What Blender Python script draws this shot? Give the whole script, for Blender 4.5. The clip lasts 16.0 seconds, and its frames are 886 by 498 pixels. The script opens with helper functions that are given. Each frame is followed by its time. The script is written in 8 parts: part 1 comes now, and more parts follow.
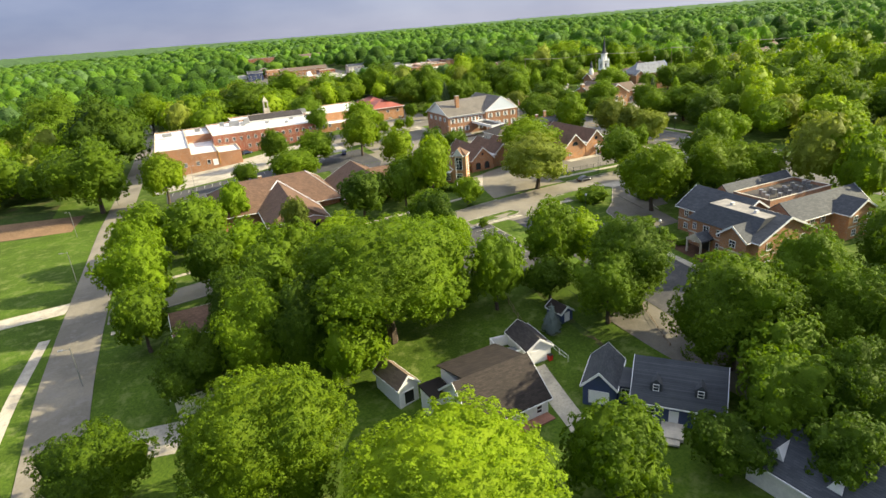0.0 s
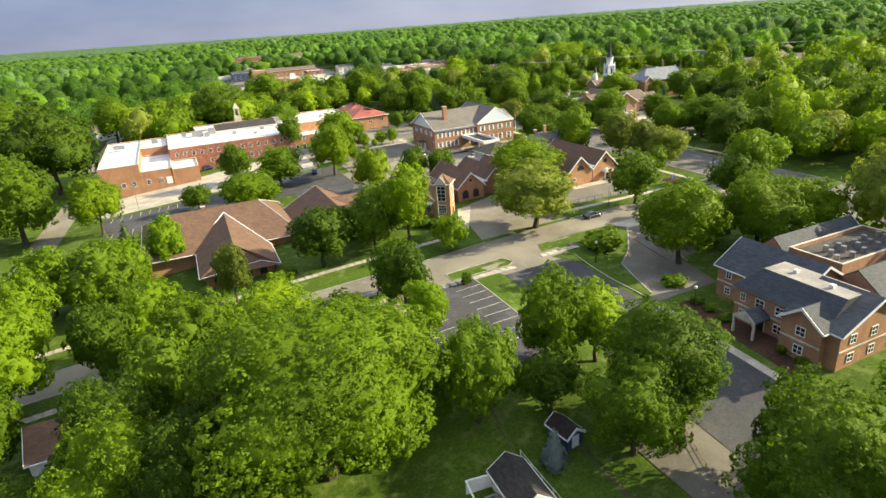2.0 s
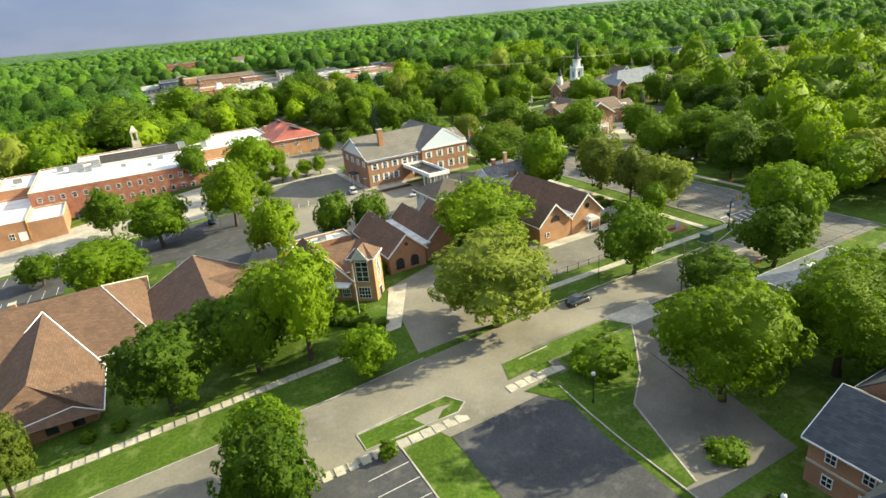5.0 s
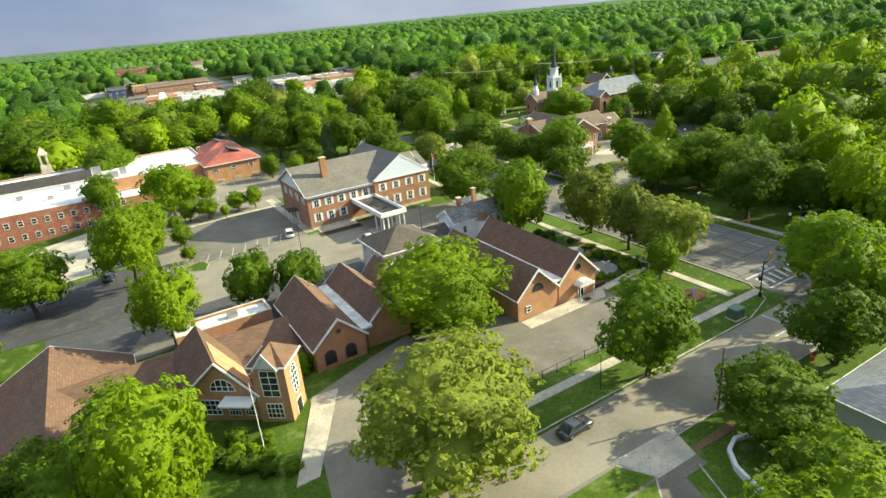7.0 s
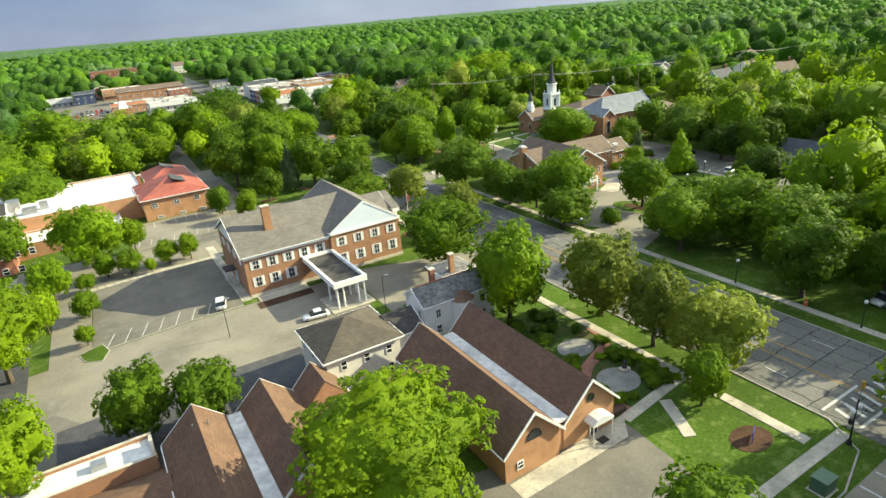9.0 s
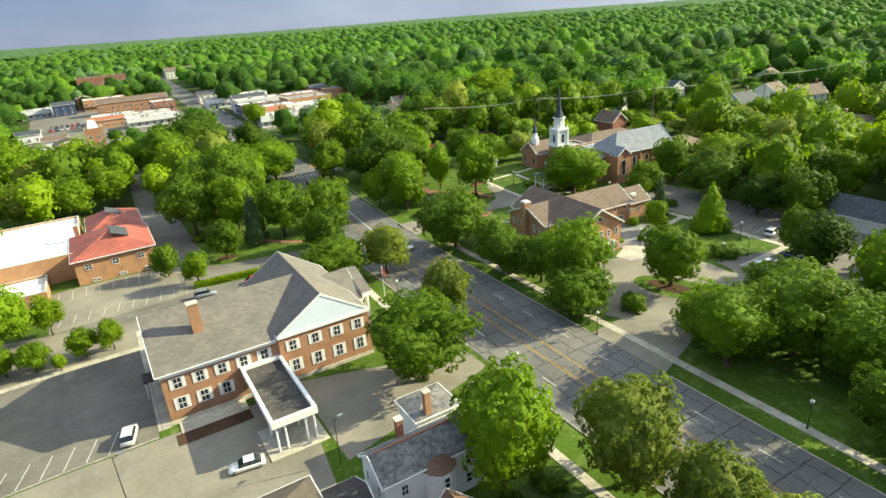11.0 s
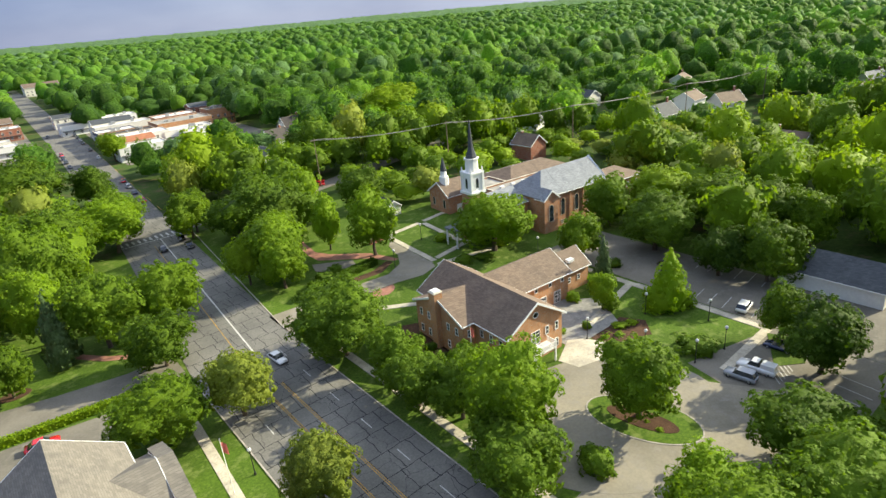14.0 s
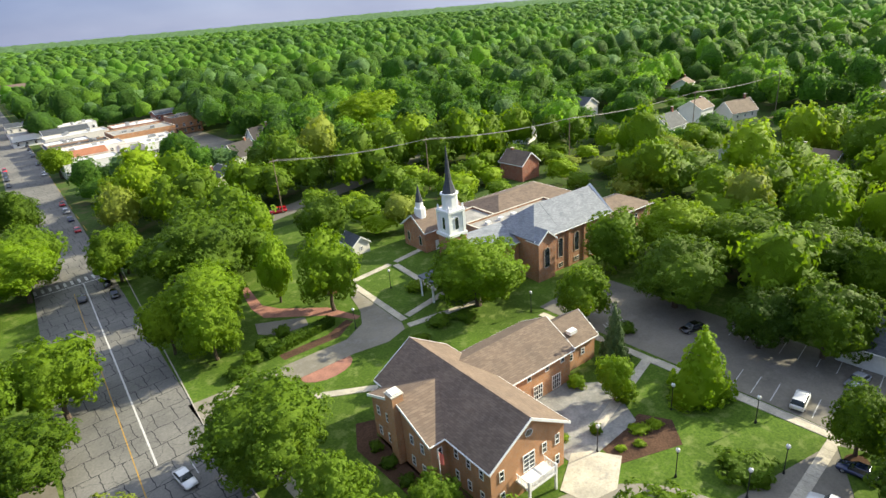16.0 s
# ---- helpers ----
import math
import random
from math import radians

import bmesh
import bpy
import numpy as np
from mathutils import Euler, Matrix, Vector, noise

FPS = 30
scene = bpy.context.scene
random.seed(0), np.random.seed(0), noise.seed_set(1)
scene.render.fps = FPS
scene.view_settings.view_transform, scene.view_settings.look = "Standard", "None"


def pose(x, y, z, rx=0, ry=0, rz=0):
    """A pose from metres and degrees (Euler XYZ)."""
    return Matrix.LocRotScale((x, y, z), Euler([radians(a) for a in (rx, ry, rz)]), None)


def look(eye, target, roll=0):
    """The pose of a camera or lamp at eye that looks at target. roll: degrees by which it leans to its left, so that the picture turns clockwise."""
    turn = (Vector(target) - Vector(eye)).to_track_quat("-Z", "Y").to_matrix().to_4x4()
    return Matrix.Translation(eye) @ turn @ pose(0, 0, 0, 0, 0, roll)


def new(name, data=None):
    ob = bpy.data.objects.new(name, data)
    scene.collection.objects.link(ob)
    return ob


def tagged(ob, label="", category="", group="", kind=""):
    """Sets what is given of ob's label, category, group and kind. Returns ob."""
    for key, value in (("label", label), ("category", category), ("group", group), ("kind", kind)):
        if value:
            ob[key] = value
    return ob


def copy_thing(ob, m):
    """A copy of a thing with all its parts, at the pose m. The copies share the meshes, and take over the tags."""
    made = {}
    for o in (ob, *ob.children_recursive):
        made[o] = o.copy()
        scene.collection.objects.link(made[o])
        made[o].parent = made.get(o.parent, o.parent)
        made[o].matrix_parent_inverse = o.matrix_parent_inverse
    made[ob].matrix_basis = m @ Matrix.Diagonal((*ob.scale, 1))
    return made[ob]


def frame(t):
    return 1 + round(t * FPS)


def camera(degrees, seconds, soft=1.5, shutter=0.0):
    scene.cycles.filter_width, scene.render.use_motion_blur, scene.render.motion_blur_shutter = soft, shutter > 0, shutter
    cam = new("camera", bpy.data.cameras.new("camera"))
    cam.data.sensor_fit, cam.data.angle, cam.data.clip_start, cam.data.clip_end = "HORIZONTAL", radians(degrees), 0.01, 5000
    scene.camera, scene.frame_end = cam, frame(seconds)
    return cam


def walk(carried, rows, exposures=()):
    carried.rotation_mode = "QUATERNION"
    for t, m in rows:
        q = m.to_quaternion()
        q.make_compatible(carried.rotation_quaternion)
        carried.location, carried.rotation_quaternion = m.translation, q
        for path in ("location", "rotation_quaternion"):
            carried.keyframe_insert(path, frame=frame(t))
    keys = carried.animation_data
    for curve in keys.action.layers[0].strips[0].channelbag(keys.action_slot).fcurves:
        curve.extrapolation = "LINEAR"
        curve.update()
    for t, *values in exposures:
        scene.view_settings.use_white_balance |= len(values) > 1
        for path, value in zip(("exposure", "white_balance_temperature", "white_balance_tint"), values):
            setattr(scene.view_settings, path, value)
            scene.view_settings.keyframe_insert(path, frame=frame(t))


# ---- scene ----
cam = camera(73.8, 16.0)
PATH = [
    (0, (-0.113, -0.027, 45.247), (0.622, 1.688, 44.527), -4.6),
    (0.5, (4.267, 6.663, 45.285), (5.003, 8.378, 44.563), -4.5),
    (1, (8.712, 13.398, 45.338), (9.449, 15.11, 44.615), -4.4),
    (1.5, (13.176, 20.131, 45.411), (13.914, 21.842, 44.687), -4.3),
    (2, (17.605, 26.813, 45.472), (18.345, 28.525, 44.747), -4.2),
    (2.5, (22.026, 33.441, 45.51), (22.767, 35.15, 44.782), -4.1),
    (3, (26.444, 40.013, 45.549), (27.206, 41.711, 44.819), -4.3),
    (3.5, (30.899, 46.526, 45.585), (31.682, 48.214, 44.852), -4.5),
    (4, (35.396, 53.022, 45.57), (36.196, 54.701, 44.835), -4.7),
    (4.2, (37.217, 55.63, 45.574), (38.024, 57.304, 44.836), -4.8),
    (6.3, (56.898, 82.604, 45.527), (57.782, 84.239, 44.788), -5.4),
    (6.5, (58.838, 85.142, 45.534), (59.727, 86.773, 44.793), -5.2),
    (7, (63.751, 91.403, 45.577), (64.66, 93.022, 44.834), -5.3),
    (7.5, (68.658, 97.564, 45.641), (69.584, 99.173, 44.898), -5.4),
    (8, (73.58, 103.659, 45.854), (74.509, 105.266, 45.109), -5.2),
    (8.5, (78.632, 109.737, 46.568), (79.559, 111.344, 45.821), -5.0),
    (9, (83.727, 115.873, 47.858), (84.653, 117.48, 47.11), -4.8),
    (9.5, (88.745, 122.018, 49.308), (89.67, 123.627, 48.562), -4.5),
    (10, (93.563, 127.963, 51.069), (94.487, 129.573, 50.325), -4.4),
    (10.2, (95.45, 130.277, 51.426), (96.375, 131.889, 50.686), -4.4),
    (12.3, (114.401, 153.55, 56.675), (115.318, 155.16, 55.923), -4.0),
    (12.5, (116.21, 155.66, 56.776), (117.127, 157.27, 56.023), -4.1),
    (13, (120.827, 160.718, 56.839), (121.807, 162.29, 56.083), -4.3),
    (13.5, (125.656, 165.601, 56.881), (126.724, 167.111, 56.119), -4.8),
    (14, (130.785, 170.38, 56.898), (131.924, 171.834, 56.133), -5.0),
    (14.5, (136.048, 175.132, 56.928), (137.209, 176.568, 56.161), -5.0),
    (15, (141.485, 179.946, 56.961), (142.645, 181.383, 56.193), -4.9),
    (15.5, (146.987, 184.866, 56.968), (148.147, 186.302, 56.2), -5.0),
    (16, (152.335, 189.604, 56.951), (153.492, 191.041, 56.18), -5.0),
]
walk(cam, [(t, look(eye, target, roll)) for t, eye, target, roll in PATH], exposures=[(0.0, 1.12, 6950, 12), (6.5, 1.12, 6700, 2), (10.0, 1.12, 6650, 1), (12.5, 1.12, 6600, 4), (14.5, 1.12, 6400, 10), (16.0, 1.12, 6350, 11)])


# ---- world, sun ----
SUN_AZ, SUN_EL = 106.0, 27.0
world = bpy.data.worlds.new("sky")
scene.world = world
world.use_nodes = True
wn = world.node_tree.nodes
sky = wn.new("ShaderNodeTexSky")
sky.sky_type, sky.sun_disc = "NISHITA", False
sky.sun_elevation, sky.sun_rotation = radians(SUN_EL), radians(SUN_AZ)
sky.altitude, sky.air_density, sky.dust_density, sky.ozone_density = 1500, 1.0, 0.4, 3.0
# thin lavender-grey cloud over the whole sky
wl = world.node_tree.links
wc = wn.new("ShaderNodeTexCoord")
wm = wn.new("ShaderNodeMapping")
wm.inputs["Scale"].default_value = (1.0, 1.0, 3.0)
wl.new(wc.outputs["Generated"], wm.inputs[0])
wt = wn.new("ShaderNodeTexNoise")
wt.inputs["Scale"].default_value, wt.inputs["Detail"].default_value = 2.2, 6
wl.new(wm.outputs[0], wt.inputs["Vector"])
wr = wn.new("ShaderNodeValToRGB")
wr.color_ramp.elements[0].position, wr.color_ramp.elements[0].color = 0.3, (0.54, 0.7, 1.4, 1)
wr.color_ramp.elements[1].position, wr.color_ramp.elements[1].color = 0.75, (1.55, 1.72, 2.35, 1)
wg = wn.new("ShaderNodeSeparateXYZ")
wl.new(wc.outputs["Generated"], wg.inputs[0])
we = wn.new("ShaderNodeMath")
we.operation = "MULTIPLY_ADD"
wl.new(wg.outputs[0], we.inputs[0])
we.inputs[1].default_value = 0.3
wl.new(wt.outputs[0], we.inputs[2])
wl.new(we.outputs[0], wr.inputs[0])
wx = wn.new("ShaderNodeMix")
wx.data_type = "RGBA"
wx.inputs[0].default_value = 0.93
wl.new(sky.outputs[0], wx.inputs[6])
# extra brightness added overhead, above the view, to lift the shade
ws = wn.new("ShaderNodeSeparateXYZ")
wl.new(wc.outputs["Generated"], ws.inputs[0])
wh = wn.new("ShaderNodeValToRGB")
wh.color_ramp.elements[0].position, wh.color_ramp.elements[0].color = 0.12, (1, 1, 1, 1)
wh.color_ramp.elements[1].position, wh.color_ramp.elements[1].color = 0.7, (3.2, 3.1, 2.4, 1)
wl.new(ws.outputs[2], wh.inputs[0])
wv = wn.new("ShaderNodeVectorMath")
wv.operation = "MULTIPLY"
wl.new(wr.outputs[0], wv.inputs[0]), wl.new(wh.outputs[0], wv.inputs[1])
wl.new(wv.outputs[0], wx.inputs[7])
wn["Background"].inputs["Strength"].default_value = 0.14
wl.new(wx.outputs[2], wn["Background"].inputs["Color"])
sun_data = bpy.data.lights.new("sun", "SUN")
sun_data.energy, sun_data.angle, sun_data.color = 5.0, radians(0.6), (1.0, 0.91, 0.64)
sun = new("sun", sun_data)
az, el = radians(SUN_AZ), radians(SUN_EL)
sun.matrix_world = look((0, 0, 300), (-math.sin(az) * math.cos(el), -math.cos(az) * math.cos(el), 300 - math.sin(el)))


# ---- terrain ----
def clamp01(v):
    return max(0.0, min(1.0, v))


def zt(x, y):
    """Height of the ground: level round the main street, falling to the west and south-west."""
    a = clamp01((90 - x) / 115.0)
    west = -7.2 * (a * a * (2 - a) * 0.5 + a * 0.5)
    b = clamp01((110 - y) / 50.0) * clamp01((95 - x) / 40.0)
    c = clamp01((122 - y) / 16.0) * clamp01((x - 60) / 15.0)
    return west - 4.2 * b * b * (3 - 2 * b) - 1.4 * c * c * (3 - 2 * c)


# ---- materials ----
def nodes_of(name):
    m = bpy.data.materials.new(name)
    m.use_nodes = True
    return m, m.node_tree.nodes, m.node_tree.links, m.node_tree.nodes["Principled BSDF"]


def ramp(n, stops):
    r = n.new("ShaderNodeValToRGB")
    e = r.color_ramp.elements
    while len(e) < len(stops):
        e.new(0.5)
    for k, (p, c) in zip(e, stops):
        k.position, k.color = p, (*c, 1)
    return r


def tex(n, l, scale, detail=4.0, rough=0.6, coord="Object"):
    c = n.new("ShaderNodeTexCoord")
    t = n.new("ShaderNodeTexNoise")
    t.inputs["Scale"].default_value, t.inputs["Detail"].default_value, t.inputs["Roughness"].default_value = scale, detail, rough
    if coord == "World":
        g = n.new("ShaderNodeNewGeometry")
        l.new(g.outputs["Position"], t.inputs["Vector"])
    else:
        l.new(c.outputs[coord], t.inputs["Vector"])
    return t


def mixc(n, l, fac, a, b, mode="MIX"):
    m = n.new("ShaderNodeMix")
    m.data_type, m.blend_type = "RGBA", mode
    for sock, v in ((m.inputs[0], fac), (m.inputs[6], a), (m.inputs[7], b)):
        if isinstance(v, (int, float)):
            sock.default_value = v
        elif isinstance(v, tuple):
            sock.default_value = (*v, 1)
        else:
            l.new(v, sock)
    return m.outputs[2]


def bump(n, l, p, height, strength, dist):
    b = n.new("ShaderNodeBump")
    b.inputs["Strength"].default_value, b.inputs["Distance"].default_value = strength, dist
    l.new(height, b.inputs["Height"])
    l.new(b.outputs[0], p.inputs["Normal"])


def surface(name, dark, light, fine=6.0, coarse=0.15, rough=0.85, relief=0.3, dist=0.03, metal=0.0, stain=None, coord="World", spec=0.3):
    """A two-scale mottled surface: fine grain from dark to light, broad patches on top."""
    m, n, l, p = nodes_of(name)
    f = tex(n, l, fine, 5, 0.65, coord)
    r = ramp(n, [(0.3, dark), (0.7, light)])
    l.new(f.outputs[0], r.inputs[0])
    c = tex(n, l, coarse, 4, 0.55, coord)
    k = ramp(n, [(0.35, (0.72, 0.72, 0.72)), (0.65, (1.12, 1.1, 1.08))])
    l.new(c.outputs[0], k.inputs[0])
    col = mixc(n, l, 1.0, r.outputs[0], k.outputs[0], "MULTIPLY")
    if stain:
        s = tex(n, l, coarse * 4.3, 6, 0.7, coord)
        sr = ramp(n, [(0.52, (0, 0, 0)), (0.68, (1, 1, 1))])
        l.new(s.outputs[0], sr.inputs[0])
        col = mixc(n, l, sr.outputs[0], col, stain)
    l.new(col, p.inputs["Base Color"])
    p.inputs["Roughness"].default_value, p.inputs["Metallic"].default_value = rough, metal
    p.inputs["Specular IOR Level"].default_value = spec
    if relief:
        bump(n, l, p, f.outputs[0], relief, dist)
    return m


def plain(name, colour, rough=0.5, metal=0.0, grime=0.15):
    m, n, l, p = nodes_of(name)
    f = tex(n, l, 1.7, 6, 0.7, "World")
    k = ramp(n, [(0.3, tuple(c * (1 - grime * 1.6) for c in colour)), (0.7, colour)])
    l.new(f.outputs[0], k.inputs[0])
    l.new(k.outputs[0], p.inputs["Base Color"])
    p.inputs["Roughness"].default_value, p.inputs["Metallic"].default_value = rough, metal
    return m


def brickwork(name, a, b, mortar):
    """Running-bond brick that follows the wall on either axis."""
    m, n, l, p = nodes_of(name)
    g = n.new("ShaderNodeNewGeometry")
    sep = n.new("ShaderNodeSeparateXYZ")
    l.new(g.outputs["Position"], sep.inputs[0])
    add = n.new("ShaderNodeMath")
    l.new(sep.outputs[0], add.inputs[0]), l.new(sep.outputs[1], add.inputs[1])
    com = n.new("ShaderNodeCombineXYZ")
    l.new(add.outputs[0], com.inputs[0]), l.new(sep.outputs[2], com.inputs[1])
    t = n.new("ShaderNodeTexBrick")
    for key, v in (("Scale", 1.0), ("Brick Width", 0.24), ("Row Height", 0.085), ("Mortar Size", 0.008), ("Bias", -0.1)):
        t.inputs[key].default_value = v
    t.inputs["Color1"].default_value, t.inputs["Color2"].default_value, t.inputs["Mortar"].default_value = (*a, 1), (*b, 1), (*mortar, 1)
    l.new(com.outputs[0], t.inputs["Vector"])
    c = tex(n, l, 0.5, 5, 0.6, "World")
    k = ramp(n, [(0.3, (0.78, 0.76, 0.75)), (0.7, (1.15, 1.12, 1.1))])
    l.new(c.outputs[0], k.inputs[0])
    l.new(mixc(n, l, 1.0, t.outputs[0], k.outputs[0], "MULTIPLY"), p.inputs["Base Color"])
    p.inputs["Roughness"].default_value = 0.9
    bump(n, l, p, t.outputs[1], -0.4, 0.01)
    return m


def shingles(name, dark, light, row=0.32):
    """Shingle courses: rows down the slope, tabs along it, weather streaks."""
    m, n, l, p = nodes_of(name)
    g = n.new("ShaderNodeNewGeometry")
    sep = n.new("ShaderNodeSeparateXYZ")
    l.new(g.outputs["Position"], sep.inputs[0])
    add = n.new("ShaderNodeMath")
    l.new(sep.outputs[0], add.inputs[0]), l.new(sep.outputs[1], add.inputs[1])
    com = n.new("ShaderNodeCombineXYZ")
    l.new(add.outputs[0], com.inputs[0]), l.new(sep.outputs[2], com.inputs[1])
    t = n.new("ShaderNodeTexBrick")
    for key, v in (("Scale", 1.0), ("Brick Width", 0.6), ("Row Height", row * 0.5), ("Mortar Size", 0.012), ("Bias", 0.0)):
        t.inputs[key].default_value = v
    t.inputs["Color1"].default_value, t.inputs["Color2"].default_value = (*dark, 1), (*light, 1)
    t.inputs["Mortar"].default_value = (*tuple(c * 0.85 for c in dark), 1)
    l.new(com.outputs[0], t.inputs["Vector"])
    f = tex(n, l, 0.35, 6, 0.65, "World")
    k = ramp(n, [(0.3, (0.78, 0.78, 0.8)), (0.7, (1.14, 1.12, 1.1))])
    l.new(f.outputs[0], k.inputs[0])
    l.new(mixc(n, l, 1.0, t.outputs[0], k.outputs[0], "MULTIPLY"), p.inputs["Base Color"])
    p.inputs["Roughness"].default_value = 0.8
    p.inputs["Specular IOR Level"].default_value = 0.35
    bump(n, l, p, t.outputs[1], -0.15, 0.01)
    return m


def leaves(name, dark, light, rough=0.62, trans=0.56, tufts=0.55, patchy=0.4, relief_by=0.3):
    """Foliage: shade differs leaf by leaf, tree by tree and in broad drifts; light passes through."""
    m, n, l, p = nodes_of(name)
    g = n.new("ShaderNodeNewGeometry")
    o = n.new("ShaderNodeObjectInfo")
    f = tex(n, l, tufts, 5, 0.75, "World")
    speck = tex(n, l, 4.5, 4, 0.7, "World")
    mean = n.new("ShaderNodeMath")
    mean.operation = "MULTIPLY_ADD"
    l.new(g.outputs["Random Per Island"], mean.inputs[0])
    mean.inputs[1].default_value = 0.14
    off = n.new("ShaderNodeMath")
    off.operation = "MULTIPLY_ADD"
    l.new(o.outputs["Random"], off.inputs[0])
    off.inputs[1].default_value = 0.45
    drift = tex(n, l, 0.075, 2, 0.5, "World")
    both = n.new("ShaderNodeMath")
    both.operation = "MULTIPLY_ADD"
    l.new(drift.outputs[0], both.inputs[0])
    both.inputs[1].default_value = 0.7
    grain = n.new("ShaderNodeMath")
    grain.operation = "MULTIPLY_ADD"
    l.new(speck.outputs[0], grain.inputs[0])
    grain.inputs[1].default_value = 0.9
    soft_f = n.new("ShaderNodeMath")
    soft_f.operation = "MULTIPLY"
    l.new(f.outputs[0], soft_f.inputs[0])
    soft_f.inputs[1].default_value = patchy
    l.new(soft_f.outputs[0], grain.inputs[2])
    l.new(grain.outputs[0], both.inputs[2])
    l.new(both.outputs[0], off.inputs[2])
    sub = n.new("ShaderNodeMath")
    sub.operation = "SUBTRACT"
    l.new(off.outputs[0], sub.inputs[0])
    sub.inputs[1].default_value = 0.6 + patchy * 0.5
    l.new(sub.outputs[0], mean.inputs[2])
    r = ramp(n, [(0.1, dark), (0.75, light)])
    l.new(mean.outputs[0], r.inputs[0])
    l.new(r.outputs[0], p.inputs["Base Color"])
    p.inputs["Roughness"].default_value = rough
    p.inputs["Specular IOR Level"].default_value = 0.2
    fine = tex(n, l, 4.5, 3, 0.7, "World")
    tuft = tex(n, l, 0.9, 3, 0.6, "World")
    relief = n.new("ShaderNodeMath")
    relief.operation = "MULTIPLY_ADD"
    l.new(tuft.outputs[0], relief.inputs[0])
    relief.inputs[1].default_value = 3.0
    l.new(fine.outputs[0], relief.inputs[2])
    bump(n, l, p, relief.outputs[0], relief_by, 0.7)
    tr = n.new("ShaderNodeBsdfTranslucent")
    l.new(mixc(n, l, 1.0, r.outputs[0], (1.12, 1.12, 0.5), "MULTIPLY"), tr.inputs[0])
    mx = n.new("ShaderNodeMixShader")
    mx.inputs[0].default_value = trans
    l.new(p.outputs[0], mx.inputs[1]), l.new(tr.outputs[0], mx.inputs[2])
    l.new(mx.outputs[0], n["Material Output"].inputs[0])
    return m


def paving(name, dark, light, crack, width):
    """Asphalt with sealed cracks that wander across it and patches of wear."""
    m = surface(name, dark, light, 3.0, 0.08, 0.9, 0.25, 0.02)
    n, l, p = m.node_tree.nodes, m.node_tree.links, m.node_tree.nodes["Principled BSDF"]
    base = p.inputs["Base Color"].links[0].from_socket
    g = n.new("ShaderNodeNewGeometry")
    w = tex(n, l, 0.35, 4, 0.6, "World")
    add = n.new("ShaderNodeVectorMath")
    add.operation = "MULTIPLY_ADD"
    l.new(w.outputs["Color"], add.inputs[0])
    add.inputs[1].default_value = (3.0, 3.0, 0)
    l.new(g.outputs["Position"], add.inputs[2])
    v = n.new("ShaderNodeTexVoronoi")
    v.feature, v.inputs["Scale"].default_value = "DISTANCE_TO_EDGE", 0.17
    v.voronoi_dimensions = "2D"
    l.new(add.outputs[0], v.inputs["Vector"])
    k0 = ramp(n, [(0.0, (0.7, 0.7, 0.7)), (width * 0.5, (0, 0, 0))])
    l.new(v.outputs[0], k0.inputs[0])
    slow = tex(n, l, 0.5, 3, 0.7, "World")
    bend = n.new("ShaderNodeVectorMath")
    bend.operation = "MULTIPLY_ADD"
    l.new(slow.outputs["Color"], bend.inputs[0])
    bend.inputs[1].default_value = (0.9, 0.9, 0)
    l.new(g.outputs["Position"], bend.inputs[2])
    joint = n.new("ShaderNodeTexBrick")
    joint.offset = 0.3
    for key, val in (("Scale", 1.0), ("Brick Width", 3.15), ("Row Height", 4.4), ("Mortar Size", 0.075), ("Mortar Smooth", 0.3)):
        joint.inputs[key].default_value = val
    l.new(bend.outputs[0], joint.inputs["Vector"])
    k = n.new("ShaderNodeMath")
    k.operation = "MAXIMUM"
    l.new(k0.outputs[0], k.inputs[0]), l.new(joint.outputs["Fac"], k.inputs[1])
    l.new(mixc(n, l, k.outputs[0], base, crack), p.inputs["Base Color"])
    return m


def clear_glass(name, tint):
    m, n, l, p = nodes_of(name)
    p.inputs["Base Color"].default_value = (*tint, 1)
    p.inputs["Roughness"].default_value = 0.08
    p.inputs["Specular IOR Level"].default_value = 0.8
    f = tex(n, l, 0.8, 2, 0.5, "World")
    k = ramp(n, [(0.3, tuple(c * 0.4 for c in tint)), (0.7, tint)])
    l.new(f.outputs[0], k.inputs[0])
    l.new(k.outputs[0], p.inputs["Base Color"])
    return m


GRASS = surface("mown_grass", (0.036, 0.08, 0.008), (0.098, 0.158, 0.017), 2.5, 0.09, 0.95, 0.5, 0.06, stain=(0.15, 0.19, 0.05), spec=0.15)
FLOOR = surface("rough_ground", (0.03, 0.06, 0.012), (0.07, 0.11, 0.025), 0.9, 0.03, 1.0, 0.5, 0.1, stain=(0.10, 0.08, 0.045), spec=0.1)
SOIL = surface("bare_soil", (0.16, 0.1, 0.06), (0.3, 0.2, 0.12), 3, 0.1, 1.0, 0.5, 0.05, spec=0.1)
MULCH = surface("bark_mulch", (0.05, 0.03, 0.02), (0.12, 0.07, 0.045), 5, 0.3, 1.0, 0.6, 0.05, spec=0.1)
ROADM = paving("worn_asphalt", (0.13, 0.127, 0.118), (0.195, 0.19, 0.175), (0.028, 0.028, 0.03), 0.028)
STREETM = surface("pale_asphalt", (0.213, 0.194, 0.152), (0.264, 0.241, 0.191), 2.5, 0.1, 0.92, 0.25, 0.02, stain=(0.24, 0.22, 0.19))
LOTM = surface("dark_asphalt", (0.055, 0.057, 0.062), (0.09, 0.09, 0.095), 3, 0.1, 0.9, 0.25, 0.02, stain=(0.11, 0.105, 0.1))
